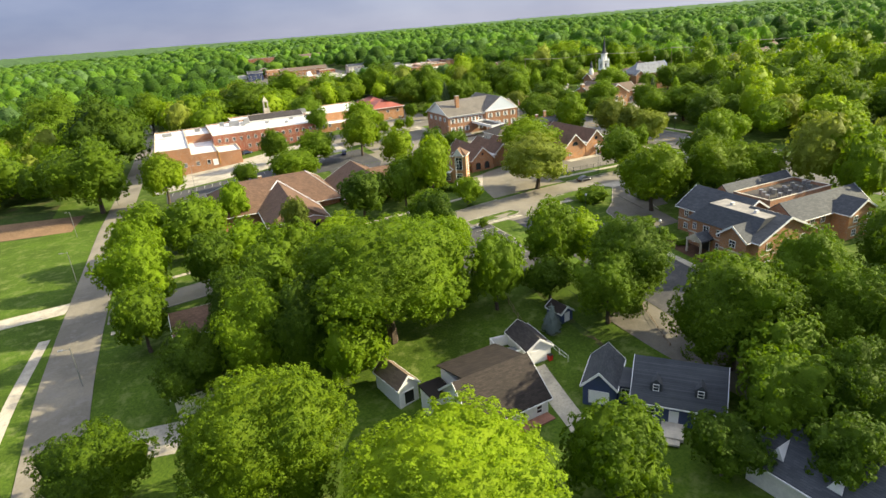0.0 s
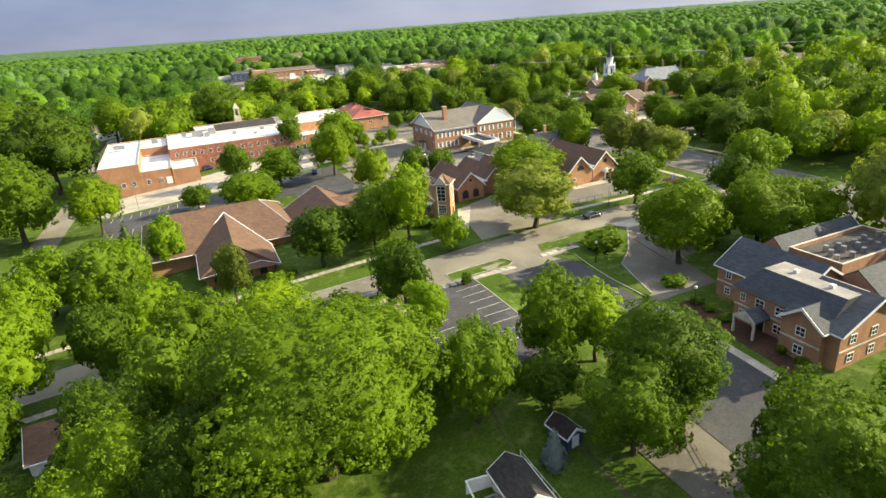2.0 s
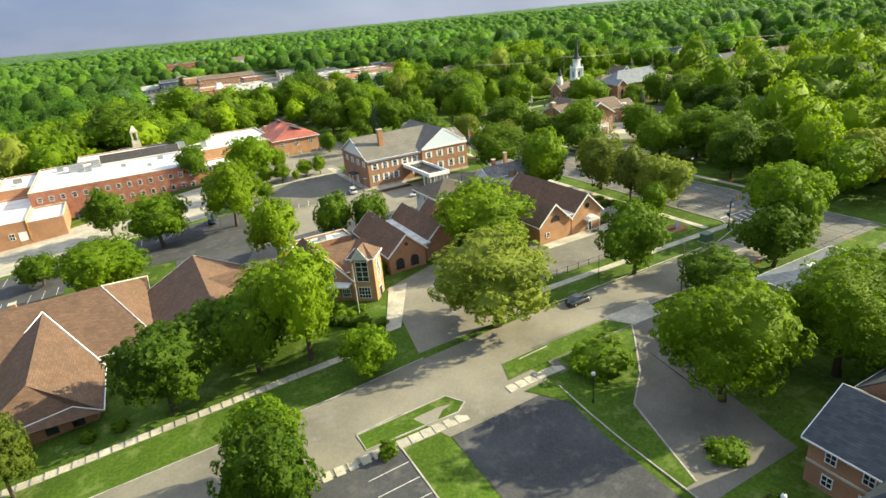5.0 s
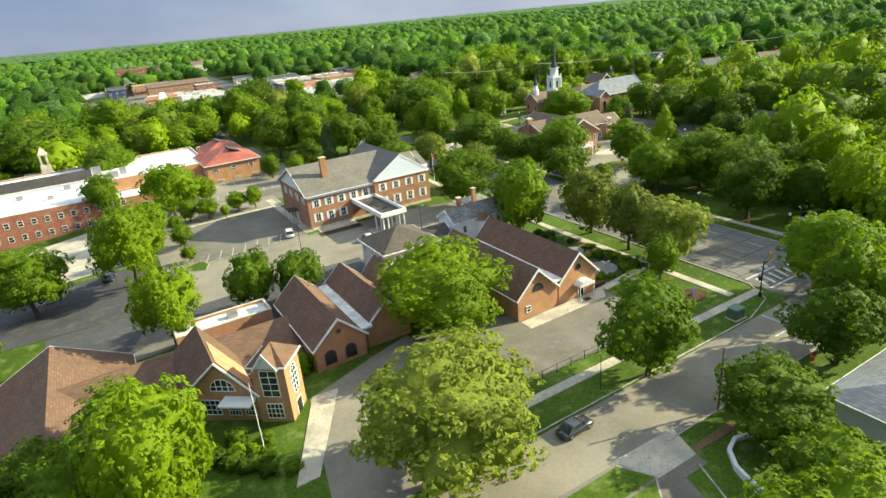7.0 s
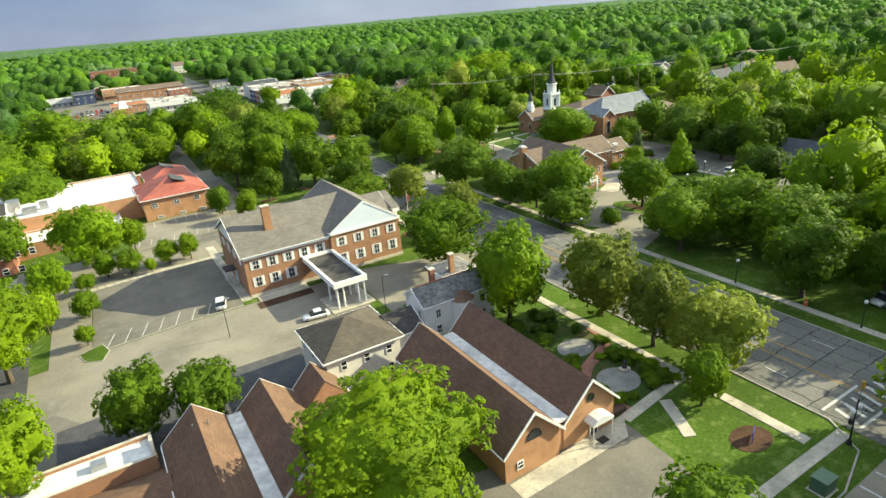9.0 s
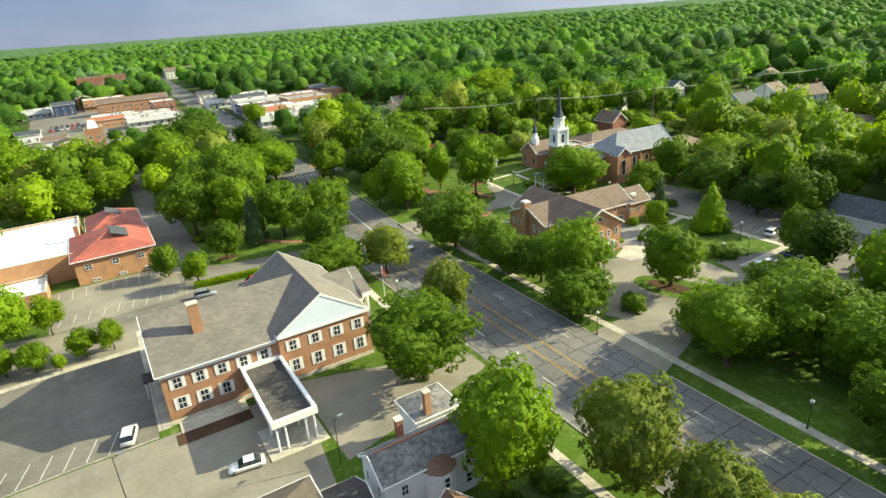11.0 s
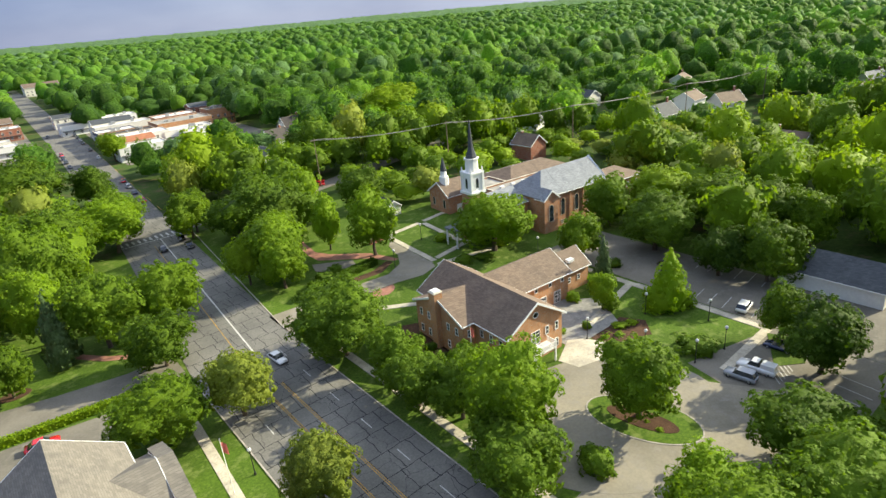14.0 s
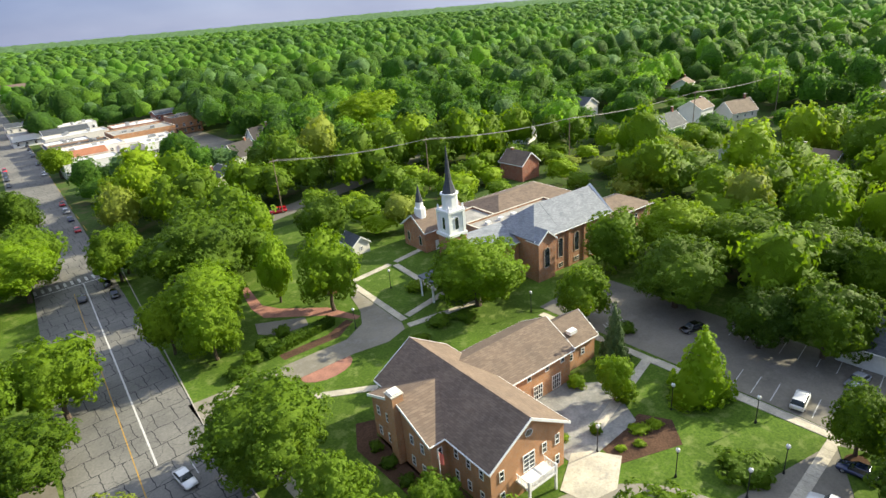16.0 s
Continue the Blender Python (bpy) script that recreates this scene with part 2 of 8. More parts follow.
GREYLOT = surface("grey_asphalt", (0.148, 0.137, 0.114), (0.194, 0.18, 0.15), 3, 0.1, 0.92, 0.25, 0.02, stain=(0.192, 0.177, 0.15))
CONC = surface("concrete", (0.4, 0.365, 0.29), (0.55, 0.505, 0.41), 4, 0.3, 0.9, 0.2, 0.01, stain=(0.3, 0.275, 0.24))
KERBM = surface("kerb_concrete", (0.3, 0.28, 0.25), (0.45, 0.42, 0.37), 4, 0.5, 0.9, 0.2, 0.01)
PAVER = surface("red_brick_paving", (0.24, 0.11, 0.08), (0.36, 0.18, 0.13), 6, 0.4, 0.9, 0.3, 0.02)
BLUESTONE = surface("pale_stone_paving", (0.2, 0.197, 0.185), (0.3, 0.295, 0.275), 3, 0.5, 0.7, 0.2, 0.01)
BRICK = brickwork("red_brick", (0.34, 0.15, 0.068), (0.45, 0.215, 0.1), (0.36, 0.3, 0.24))
BRICK_TAN = brickwork("orange_brick", (0.42, 0.2, 0.085), (0.52, 0.26, 0.12), (0.42, 0.33, 0.24))
BRICK_DEEP = brickwork("deep_red_brick", (0.26, 0.075, 0.042), (0.36, 0.12, 0.07), (0.36, 0.28, 0.22))
SH_BROWN = shingles("brown_shingles", (0.128, 0.074, 0.046), (0.176, 0.105, 0.068))
SH_TAN = shingles("tan_grey_shingles", (0.15, 0.137, 0.117), (0.2, 0.184, 0.157))
SH_TAUPE = shingles("taupe_shingles", (0.14, 0.1, 0.073), (0.19, 0.142, 0.105))
SH_RUST = shingles("rust_shingles", (0.3, 0.12, 0.06), (0.4, 0.17, 0.09))
SH_UMBER = shingles("umber_shingles", (0.08, 0.067, 0.05), (0.112, 0.095, 0.074))
OLD_SLATE = surface("weathered_slates", (0.1, 0.1, 0.1), (0.26, 0.255, 0.24), 1.6, 0.4, 0.75, 0.3, 0.02, stain=(0.06, 0.06, 0.065))
STONE_ROOF = surface("grey_roof_gravel", (0.26, 0.25, 0.23), (0.36, 0.345, 0.32), 3, 0.4, 0.9, 0.3, 0.01)
SH_DARK = shingles("charcoal_shingles", (0.04, 0.036, 0.036), (0.07, 0.062, 0.06))
SH_BLACK = shingles("black_brown_shingles", (0.022, 0.017, 0.014), (0.042, 0.032, 0.027))
SH_SLATE = shingles("slate_grey_shingles", (0.05, 0.058, 0.068), (0.08, 0.09, 0.1))
SH_BLUE = shingles("blue_grey_slates", (0.17, 0.19, 0.22), (0.25, 0.27, 0.3))
RED_ROOF = surface("red_metal_roof", (0.31, 0.08, 0.056), (0.43, 0.135, 0.095), 1.2, 0.2, 0.55, 0.1, 0.01)
WHITE_ROOF = surface("white_roof_membrane", (0.74, 0.74, 0.73), (0.86, 0.855, 0.84), 0.7, 0.1, 0.7, 0.1, 0.01, stain=(0.5, 0.49, 0.46))
DARK_ROOF = surface("black_roof_membrane", (0.045, 0.043, 0.041), (0.09, 0.083, 0.075), 1.0, 0.2, 0.85, 0.1, 0.01, stain=(0.13, 0.115, 0.1))
METAL_ROOF = surface("pale_metal_flashing", (0.5, 0.5, 0.49), (0.68, 0.67, 0.65), 1.2, 0.3, 0.45, 0.1, 0.01)
WHITE = plain("white_paint", (0.85, 0.85, 0.83), 0.55, 0, 0.06)
# white paint with the blue of skylit shade put into its colour
SKYLIT_WHITE = plain("skylit_white_paint", (0.74, 0.82, 0.9), 0.55, 0, 0.06)
CREAM = plain("cream_siding", (0.78, 0.75, 0.67), 0.6)
SIDING = plain("white_siding", (0.78, 0.78, 0.76), 0.6, 0, 0.1)
BLUE = plain("navy_siding", (0.045, 0.07, 0.16), 0.6)
STONE = surface("pale_limestone", (0.5, 0.45, 0.37), (0.64, 0.58, 0.48), 3, 0.5, 0.85, 0.2, 0.01)
GLASS = clear_glass("window_glass", (0.035, 0.045, 0.055))
STEEL = plain("galvanised_steel", (0.45, 0.46, 0.47), 0.4, 0.8)
BLACK = plain("black_paint", (0.02, 0.02, 0.022), 0.45)
DKWOOD = plain("dark_stained_wood", (0.1, 0.055, 0.035), 0.75, 0, 0.3)
WOOD = plain("weathered_wood", (0.28, 0.2, 0.13), 0.8, 0, 0.3)
RUBBER = plain("tyre_rubber", (0.015, 0.015, 0.016), 0.8)
LINE_W = plain("white_road_paint", (0.62, 0.61, 0.58), 0.8, 0, 0.3)
LINE_Y = plain("yellow_road_paint", (0.5, 0.3, 0.05), 0.8, 0, 0.35)
BARK = surface("bark", (0.06, 0.045, 0.032), (0.14, 0.11, 0.085), 5, 0.6, 0.95, 0.6, 0.05)
GLOBE = plain("milk_glass_globe", (0.8, 0.8, 0.78), 0.3)
REDP = plain("red_plastic", (0.5, 0.03, 0.02), 0.5)
BLUEP = plain("blue_plastic", (0.03, 0.06, 0.35), 0.5)
ORANGE = plain("orange_plastic", (0.7, 0.13, 0.02), 0.55)
GREENBOX = plain("green_metal", (0.09, 0.16, 0.1), 0.5)
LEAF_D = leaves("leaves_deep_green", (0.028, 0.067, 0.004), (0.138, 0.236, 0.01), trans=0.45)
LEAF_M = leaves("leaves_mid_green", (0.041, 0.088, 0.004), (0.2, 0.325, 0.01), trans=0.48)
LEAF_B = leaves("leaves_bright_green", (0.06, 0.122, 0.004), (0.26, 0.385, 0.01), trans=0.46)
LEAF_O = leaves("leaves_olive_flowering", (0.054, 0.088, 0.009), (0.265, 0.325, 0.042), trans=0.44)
# distant woods, four leaf colours: extra blue painted in as air haze
LEAF_HAZE = leaves("leaves_hazed_canopy", (0.06, 0.13, 0.05), (0.19, 0.34, 0.11), trans=0.45, tufts=0.2, patchy=1.1, relief_by=0.85)
HAZED_D = leaves("hazed_leaves_deep_green", (0.03, 0.085, 0.013), (0.15, 0.315, 0.04), trans=0.55, tufts=0.9, patchy=1.3, relief_by=0.85)
HAZED_M = leaves("hazed_leaves_mid_green", (0.038, 0.102, 0.013), (0.2, 0.4, 0.044), trans=0.55, tufts=0.9, patchy=1.3, relief_by=0.85)
HAZED_B = leaves("hazed_leaves_bright_green", (0.062, 0.145, 0.014), (0.28, 0.5, 0.048), trans=0.55, tufts=0.9, patchy=1.3, relief_by=0.85)
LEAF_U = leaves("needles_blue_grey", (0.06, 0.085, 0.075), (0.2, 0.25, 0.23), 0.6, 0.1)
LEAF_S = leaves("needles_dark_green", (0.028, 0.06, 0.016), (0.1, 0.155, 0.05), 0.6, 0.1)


# ---- building helpers ----
def at(parent):
    p = Vector((0, 0, 0))
    while parent is not None:
        p = p + parent.location
        parent = parent.parent
    return p


def part(name, bm, material, parent=None, label="", smooth=False):
    """Links a bmesh, in world coordinates, as one mesh object under a thing or part."""
    o = at(parent)
    if parent is not None:
        bmesh.ops.translate(bm, verts=bm.verts, vec=-o)
    me = bpy.data.meshes.new(name)
    bmesh.ops.recalc_face_normals(bm, faces=bm.faces)
    bm.to_mesh(me)
    bm.free()
    if smooth:
        me.polygons.foreach_set("use_smooth", [True] * len(me.polygons))
    me.materials.append(material)
    ob = new(name, me)
    ob.parent = parent
    return tagged(ob, label)


def shared(name, me, parent, loc, rot=0.0, label=""):
    """Another object on a mesh that is there already, placed in world coordinates."""
    ob = new(name, me)
    ob.parent = parent
    ob.location = Vector(loc) - at(parent)
    ob.rotation_euler = (0, 0, radians(rot))
    return tagged(ob, label)


def thing(name, x, y, label, category, group="", z=None, kind=""):
    e = new(name)
    e.empty_display_size = 0.5
    e.location = (x, y, zt(x, y) if z is None else z)
    return tagged(e, label, category, group, kind)


def box(bm, x0, x1, y0, y1, z0, z1):
    v = [bm.verts.new(p) for p in ((x0, y0, z0), (x1, y0, z0), (x1, y1, z0), (x0, y1, z0), (x0, y0, z1), (x1, y0, z1), (x1, y1, z1), (x0, y1, z1))]
    for f in ((3, 2, 1, 0), (4, 5, 6, 7), (0, 1, 5, 4), (1, 2, 6, 5), (2, 3, 7, 6), (3, 0, 4, 7)):
        bm.faces.new([v[i] for i in f])
    return bm


def prism(bm, low, high):
    """A solid between two loops with as many corners."""
    a, b = [bm.verts.new(p) for p in low], [bm.verts.new(p) for p in high]
    bm.faces.new(a[::-1]), bm.faces.new(b)
    for i in range(len(a)):
        j = (i + 1) % len(a)
        bm.faces.new((a[i], a[j], b[j], b[i]))
    return bm


def tube(bm, a, b, r0, r1, n=8):
    a, b = Vector(a), Vector(b)
    d = (b - a).normalized()
    u = d.orthogonal().normalized()
    w = d.cross(u)
    ring = lambda c, r: [c + (u * math.cos(k * math.tau / n) + w * math.sin(k * math.tau / n)) * r for k in range(n)]
    return prism(bm, ring(a, r0), ring(b, r1))


def ball(bm, c, r, sub=2, sz=1.0):
    bmesh.ops.create_icosphere(bm, subdivisions=sub, radius=r, matrix=Matrix.Translation(c) @ Matrix.Diagonal((1, 1, sz, 1)))
    return bm


def ring(outer, inner, z0, z1):
    """A closed band between two outlines."""
    bm = bmesh.new()
    loops = [[bm.verts.new((x, y, z)) for x, y in c] for c, z in ((outer, z0), (outer, z1), (inner, z1), (inner, z0))]
    for k in range(4):
        a, b = loops[k], loops[(k + 1) % 4]
        for i in range(len(a)):
            j = (i + 1) % len(a)
            bm.faces.new((a[i], a[j], b[j], b[i]))
    return bm


def turned(bm, cx, cy, deg):
    bmesh.ops.rotate(bm, verts=bm.verts, cent=(cx, cy, 0), matrix=Matrix.Rotation(radians(deg), 3, "Z"))
    return bm


class House:
    """A building: an Empty with walls, roofs, openings as its parts. turn: degrees about its corner (x, y)."""

    def __init__(self, name, x, y, label, category="building", z=None, turn=0.0, group=""):
        self.z = zt(x, y) if z is None else z
        self.x, self.y, self.turn = x, y, turn
        self.e = thing(name, x, y, label, category, group, self.z)

    def put(self, name, bm, mat, label="", parent=None):
        if self.turn:
            turned(bm, self.x, self.y, self.turn)
        return part(name, bm, mat, parent or self.e, label)

    def walls(self, x0, x1, y0, y1, h, mat, below=1.5, base=0.0):
        bm = box(bmesh.new(), x0, x1, y0, y1, self.z - below + base, self.z + h)
        return self.put("wall", bm, mat)

    def gable(self, x0, x1, y0, y1, h, ridge, axis, wall, roof, over=0.5, trim=WHITE, below=1.5, ends=(1, 1), thick=0.18):
        """Pentagon-ended block with a ridge along axis; ends: overhang and rake boards at low and high end."""
        z = self.z
        if axis == "x":
            sec = lambda X: [(X, y0, z - below), (X, y1, z - below), (X, y1, z + h), (X, (y0 + y1) / 2, z + ridge), (X, y0, z + h)]
            a, b, half, mid = x0, x1, (y1 - y0) / 2, (y0 + y1) / 2
        else:
            sec = lambda Y: [(x0, Y, z - below), (x1, Y, z - below), (x1, Y, z + h), ((x0 + x1) / 2, Y, z + ridge), (x0, Y, z + h)]
            a, b, half, mid = y0, y1, (x1 - x0) / 2, (x0 + x1) / 2
        self.put("wall", prism(bmesh.new(), sec(a), sec(b)), wall)
        s = (ridge - h) / half
        oa, ob = a - (over if ends[0] else 0), b + (over if ends[1] else 0)
        cross = [(-half - over, h - s * over), (0, ridge), (half + over, h - s * over), (half + over, h - s * over + thick), (0, ridge + thick * 1.25), (-half - over, h - s * over + thick)]
        loop = (lambda P: [(P, mid + u, z + w + 0.02) for u, w in cross]) if axis == "x" else (lambda P: [(mid + u, P, z + w + 0.02) for u, w in cross])
        self.put("roof", prism(bmesh.new(), loop(oa), loop(ob)), roof)
        if trim:
            for on, P, q in ((ends[0], oa, -1), (ends[1], ob, 1)):
                if not on:
                    continue
                for side in (-1, 1):
                    c4 = [(side * (half + over + 0.03), h - s * over - 0.16), (0, ridge - 0.16), (0, ridge + thick * 1.3 + 0.04), (side * (half + over + 0.03), h - s * over + thick + 0.04)]
                    lp = (lambda P, c: [(P, mid + u, z + w) for u, w in c]) if axis == "x" else (lambda P, c: [(mid + u, P, z + w) for u, w in c])
                    self.put("rake_board", prism(bmesh.new(), lp(P + q * 0.003, c4), lp(P + q * 0.09, c4)), trim, "white rake board")
            for side in (-1, 1):
                m0, m1 = mid + side * (half + over), mid + side * (half + over + 0.12)
                za = z + h - s * over
                bm = bmesh.new()
                lo, hi = min(m0, m1), max(m0, m1)
                box(bm, oa, ob, lo, hi, za - 0.05, za + 0.12) if axis == "x" else box(bm, lo, hi, oa, ob, za - 0.05, za + 0.12)
                self.put("gutter", bm, trim, "white gutter")

    def hip(self, x0, x1, y0, y1, h, ridge, wall, roof, over=0.5, below=1.5, trim=WHITE, run=None, caps=None):
        if wall:
            self.walls(x0, x1, y0, y1, h, wall, below)
        z = self.z
        X0, X1, Y0, Y1 = x0 - over, x1 + over, y0 - over, y1 + over
        w, d = X1 - X0, Y1 - Y0
        r = (min(w, d) / 2) if run is None else run
        bm = bmesh.new()
        lo = [bm.verts.new((X, Y, z + h + 0.02)) for X, Y in ((X0, Y0), (X1, Y0), (X1, Y1), (X0, Y1))]
        up = [bm.verts.new((X, Y, z + h + 0.17)) for X, Y in ((X0, Y0), (X1, Y0), (X1, Y1), (X0, Y1))]
        bm.faces.new(lo[::-1])
        for i in range(4):
            bm.faces.new((lo[i], lo[(i + 1) % 4], up[(i + 1) % 4], up[i]))
        cx, cy = (X0 + X1) / 2, (Y0 + Y1) / 2
        if w >= d:
            p, q = bm.verts.new((X0 + r, cy, z + ridge)), bm.verts.new((X1 - r, cy, z + ridge))
            for f in ((up[0], up[1], q, p), (up[1], up[2], q), (up[2], up[3], p, q), (up[3], up[0], p)):
                bm.faces.new(f)
        else:
            p, q = bm.verts.new((cx, Y0 + r, z + ridge)), bm.verts.new((cx, Y1 - r, z + ridge))
            for f in ((up[0], up[1], p), (up[1], up[2], q, p), (up[2], up[3], q), (up[3], up[0], p, q)):
                bm.faces.new(f)
        ends = [(up[0].co.copy(), p.co.copy()), (up[3].co.copy(), p.co.copy()), (up[2].co.copy(), q.co.copy()), (up[1].co.copy(), q.co.copy())]
        if w < d:
            ends[1], ends[3] = (ends[3][0], ends[0][1]), (ends[1][0], ends[2][1])
        self.put("roof", bm, roof)
        for a, b in ends if caps else ():
            self.put("hip_cap", tube(bmesh.new(), a, b, 0.13, 0.13, 6), caps, "pale metal hip cap")
        if trim:
            bm = ring([(X0 - 0.1, Y0 - 0.1), (X1 + 0.1, Y0 - 0.1), (X1 + 0.1, Y1 + 0.1), (X0 - 0.1, Y1 + 0.1)], [(X0 - 0.003, Y0 - 0.003), (X1 + 0.003, Y0 - 0.003), (X1 + 0.003, Y1 + 0.003), (X0 - 0.003, Y1 + 0.003)], z + h - 0.05, z + h + 0.15)
            self.put("gutter", bm, trim, "white gutter")

    def flat(self, x0, x1, y0, y1, h, wall, roof, below=1.5, lip=0.5, cap=STONE, base=0.0):
        """Flat-roofed block with a parapet and coping."""
        z = self.z
        self.walls(x0, x1, y0, y1, h, wall, below, base)
        self.put("roof", box(bmesh.new(), x0 + 0.3, x1 - 0.3, y0 + 0.3, y1 - 0.3, z + h + 0.004, z + h + 0.1), roof)
        for c in ((x0, x1, y0, y0 + 0.3), (x0, x1, y1 - 0.3, y1), (x0, x0 + 0.3, y0 + 0.3, y1 - 0.3), (x1 - 0.3, x1, y0 + 0.3, y1 - 0.3)):
            self.put("parapet", box(bmesh.new(), *c, z + h + 0.001, z + h + lip), wall)
            self.put("coping", box(bmesh.new(), c[0] - 0.05, c[1] + 0.05, c[2] - 0.05, c[3] + 0.05, z + h + lip + 0.002, z + h + lip + 0.12), cap)

    def spot(self, x, y):
        a = radians(self.turn)
        dx, dy = x - self.x, y - self.y
        return self.x + dx * math.cos(a) - dy * math.sin(a), self.y + dx * math.sin(a) + dy * math.cos(a)

    def window(self, face, u, v, zc, w=1.0, h=1.6, kind="sash", shutters=None, frame_mat=None):
        """A window on the plane v of face S, W, N or E, centred at u along it."""
        x, y = (u, v) if face in "SN" else (v, u)
        x, y = self.spot(x, y)
        rot = {"S": 0, "E": 90, "N": 180, "W": 270}[face] + self.turn
        fm, pm = window_meshes(w, h, kind, frame_mat or WHITE)
        f = shared("window", fm, self.e, (x, y, self.z + zc), rot)
        g = new("pane", pm)
        g.parent = f
        if shutters:
            sm = shutter_mesh(h, shutters)
            for s in (-1, 1):
                q = new("shutter", sm)
                q.parent = f
                q.location = (s * (w / 2 + 0.28), 0, 0)
        return f

    def door(self, face, u, v, w=1.0, h=2.1, mat=None, base=0.0):
        x, y = (u, v) if face in "SN" else (v, u)
        x, y = self.spot(x, y)
        rot = {"S": 0, "E": 90, "N": 180, "W": 270}[face] + self.turn
        fm, pm = door_meshes(w, h, mat or WHITE)
        f = shared("door", fm, self.e, (x, y, self.z + base), rot)
        g = new("door_leaf", pm)
        g.parent = f
        return f

    def chimney(self, x, y, w, d, z0, z1, mat, pots=True):
        z = self.z
        c = self.put("chimney", box(bmesh.new(), x - w / 2, x + w / 2, y - d / 2, y + d / 2, z + z0, z + z1), mat)
        self.put("chimney_cap", box(bmesh.new(), x - w / 2 - 0.1, x + w / 2 + 0.1, y - d / 2 - 0.1, y + d / 2 + 0.1, z + z1 + 0.002, z + z1 + 0.16), STONE, "stone cap")


MESHES = {}


def mesh_of(key, bm, mat):
    me = bpy.data.meshes.new(key[0])
    bmesh.ops.recalc_face_normals(bm, faces=bm.faces)
    bm.to_mesh(me)
    bm.free()
    me.materials.append(mat)
    MESHES[key] = me
    return me


def lattice(xs, zs, solid, y0, y1):
    """One connected plate of cells between the lines xs and zs; open where solid(i, j) is false."""
    bm = bmesh.new()
    vs = {}

    def v(i, j, k):
        if (i, j, k) not in vs:
            vs[i, j, k] = bm.verts.new((xs[i], (y0, y1)[k], zs[j]))
        return vs[i, j, k]

    full = lambda i, j: 0 <= i < len(xs) - 1 and 0 <= j < len(zs) - 1 and solid(i, j)
    for i in range(len(xs) - 1):
        for j in range(len(zs) - 1):
            if not full(i, j):
                continue
            for k in (0, 1):
                bm.faces.new((v(i, j, k), v(i + 1, j, k), v(i + 1, j + 1, k), v(i, j + 1, k)))
            for di, dj, a, b in ((-1, 0, (i, j), (i, j + 1)), (1, 0, (i + 1, j), (i + 1, j + 1)), (0, -1, (i, j), (i + 1, j)), (0, 1, (i, j + 1), (i + 1, j + 1))):
                if not full(i + di, j + dj):
                    bm.faces.new((v(*a, 0), v(*b, 0), v(*b, 1), v(*a, 1)))
    return bm


def bars(lo, hi, edge, n, bar):
    """Line positions of a frame with n openings between lo and hi."""
    out = [lo, lo + edge]
    for k in range(1, n):
        c = lo + (hi - lo) * k / n
        out += [c - bar / 2, c + bar / 2]
    return out + [hi - edge, hi]


def window_meshes(w, h, kind, mat):
    """Frame and pane, facing -y, standing proud of the wall plane."""
    key = ("window", w, h, kind, mat.name)
    if key in MESHES:
        return MESHES[key], MESHES[("pane",) + key[1:]]
    bm = bmesh.new()
    t = 0.09
    if kind in ("arch", "round"):
        n = 16
        if kind == "arch":
            out = [(-w / 2, -h / 2), (w / 2, -h / 2)] + [(w / 2 * math.cos(a), h / 2 - w / 2 + w / 2 * math.sin(a)) for a in (math.pi * k / n for k in range(n + 1))]
        else:
            out = [(w / 2 * math.cos(math.tau * k / n), h / 2 * math.sin(math.tau * k / n)) for k in range(n)]
        inn = [(u * (1 - 2 * t / w), v * (1 - 2 * t / h)) for u, v in out]
        m = len(out)
        rings = [[bm.verts.new((u, y, v)) for u, v in c] for c, y in ((out, 0.0), (out, -0.1), (inn, -0.1), (inn, 0.0))]
        for a, b in ((0, 1), (1, 2), (2, 3)):
            for i in range(m):
                j = (i + 1) % m
                bm.faces.new((rings[a][i], rings[a][j], rings[b][j], rings[b][i]))
        pb = bmesh.new()
        prism(pb, [(u, -0.02, v) for u, v in inn], [(u, -0.04, v) for u, v in inn])
    else:
        bm.free()
        cols, rows = {"sash": (1, 2), "grid": (3, 3), "wide": (4, 3), "plain": (1, 1), "pair": (2, 2), "tall": (2, 4)}[kind]
        xs, zs = bars(-w / 2, w / 2, t, cols, 0.06), bars(-h / 2, h / 2, t, rows, 0.06)
        bm = lattice(xs, zs, lambda i, j: i % 2 == 0 or j % 2 == 0, -0.1, 0.0)
        pb = box(bmesh.new(), -w / 2 + t, w / 2 - t, -0.04, -0.02, -h / 2 + t, h / 2 - t)
    return mesh_of(key, bm, mat), mesh_of(("pane",) + key[1:], pb, GLASS)


def shutter_mesh(h, mat):
    key = ("shutter", h, mat.name)
    if key in MESHES:
        return MESHES[key]
    n = max(4, int(h / 0.12))
    bm = lattice([-0.22, -0.16, 0.16, 0.22], bars(-h / 2, h / 2, 0.08, n, 0.05), lambda i, j: True, -0.07, 0.0)
    return mesh_of(key, bm, mat)


def door_meshes(w, h, mat):
    key = ("door", w, h, mat.name)
    if key in MESHES:
        return MESHES[key], MESHES[("leaf",) + key[1:]]
    bm = lattice([-w / 2 - 0.1, -w / 2, w / 2, w / 2 + 0.1], [0, h, h + 0.12], lambda i, j: i != 1 or j == 1, -0.1, 0.0)
    pb = lattice(bars(-w / 2, w / 2, 0.12, 2, 0.1), bars(0, h, 0.2, 2, 0.15), lambda i, j: True, -0.05, -0.02)
    return mesh_of(key, bm, WHITE), mesh_of(("leaf",) + key[1:], pb, mat)


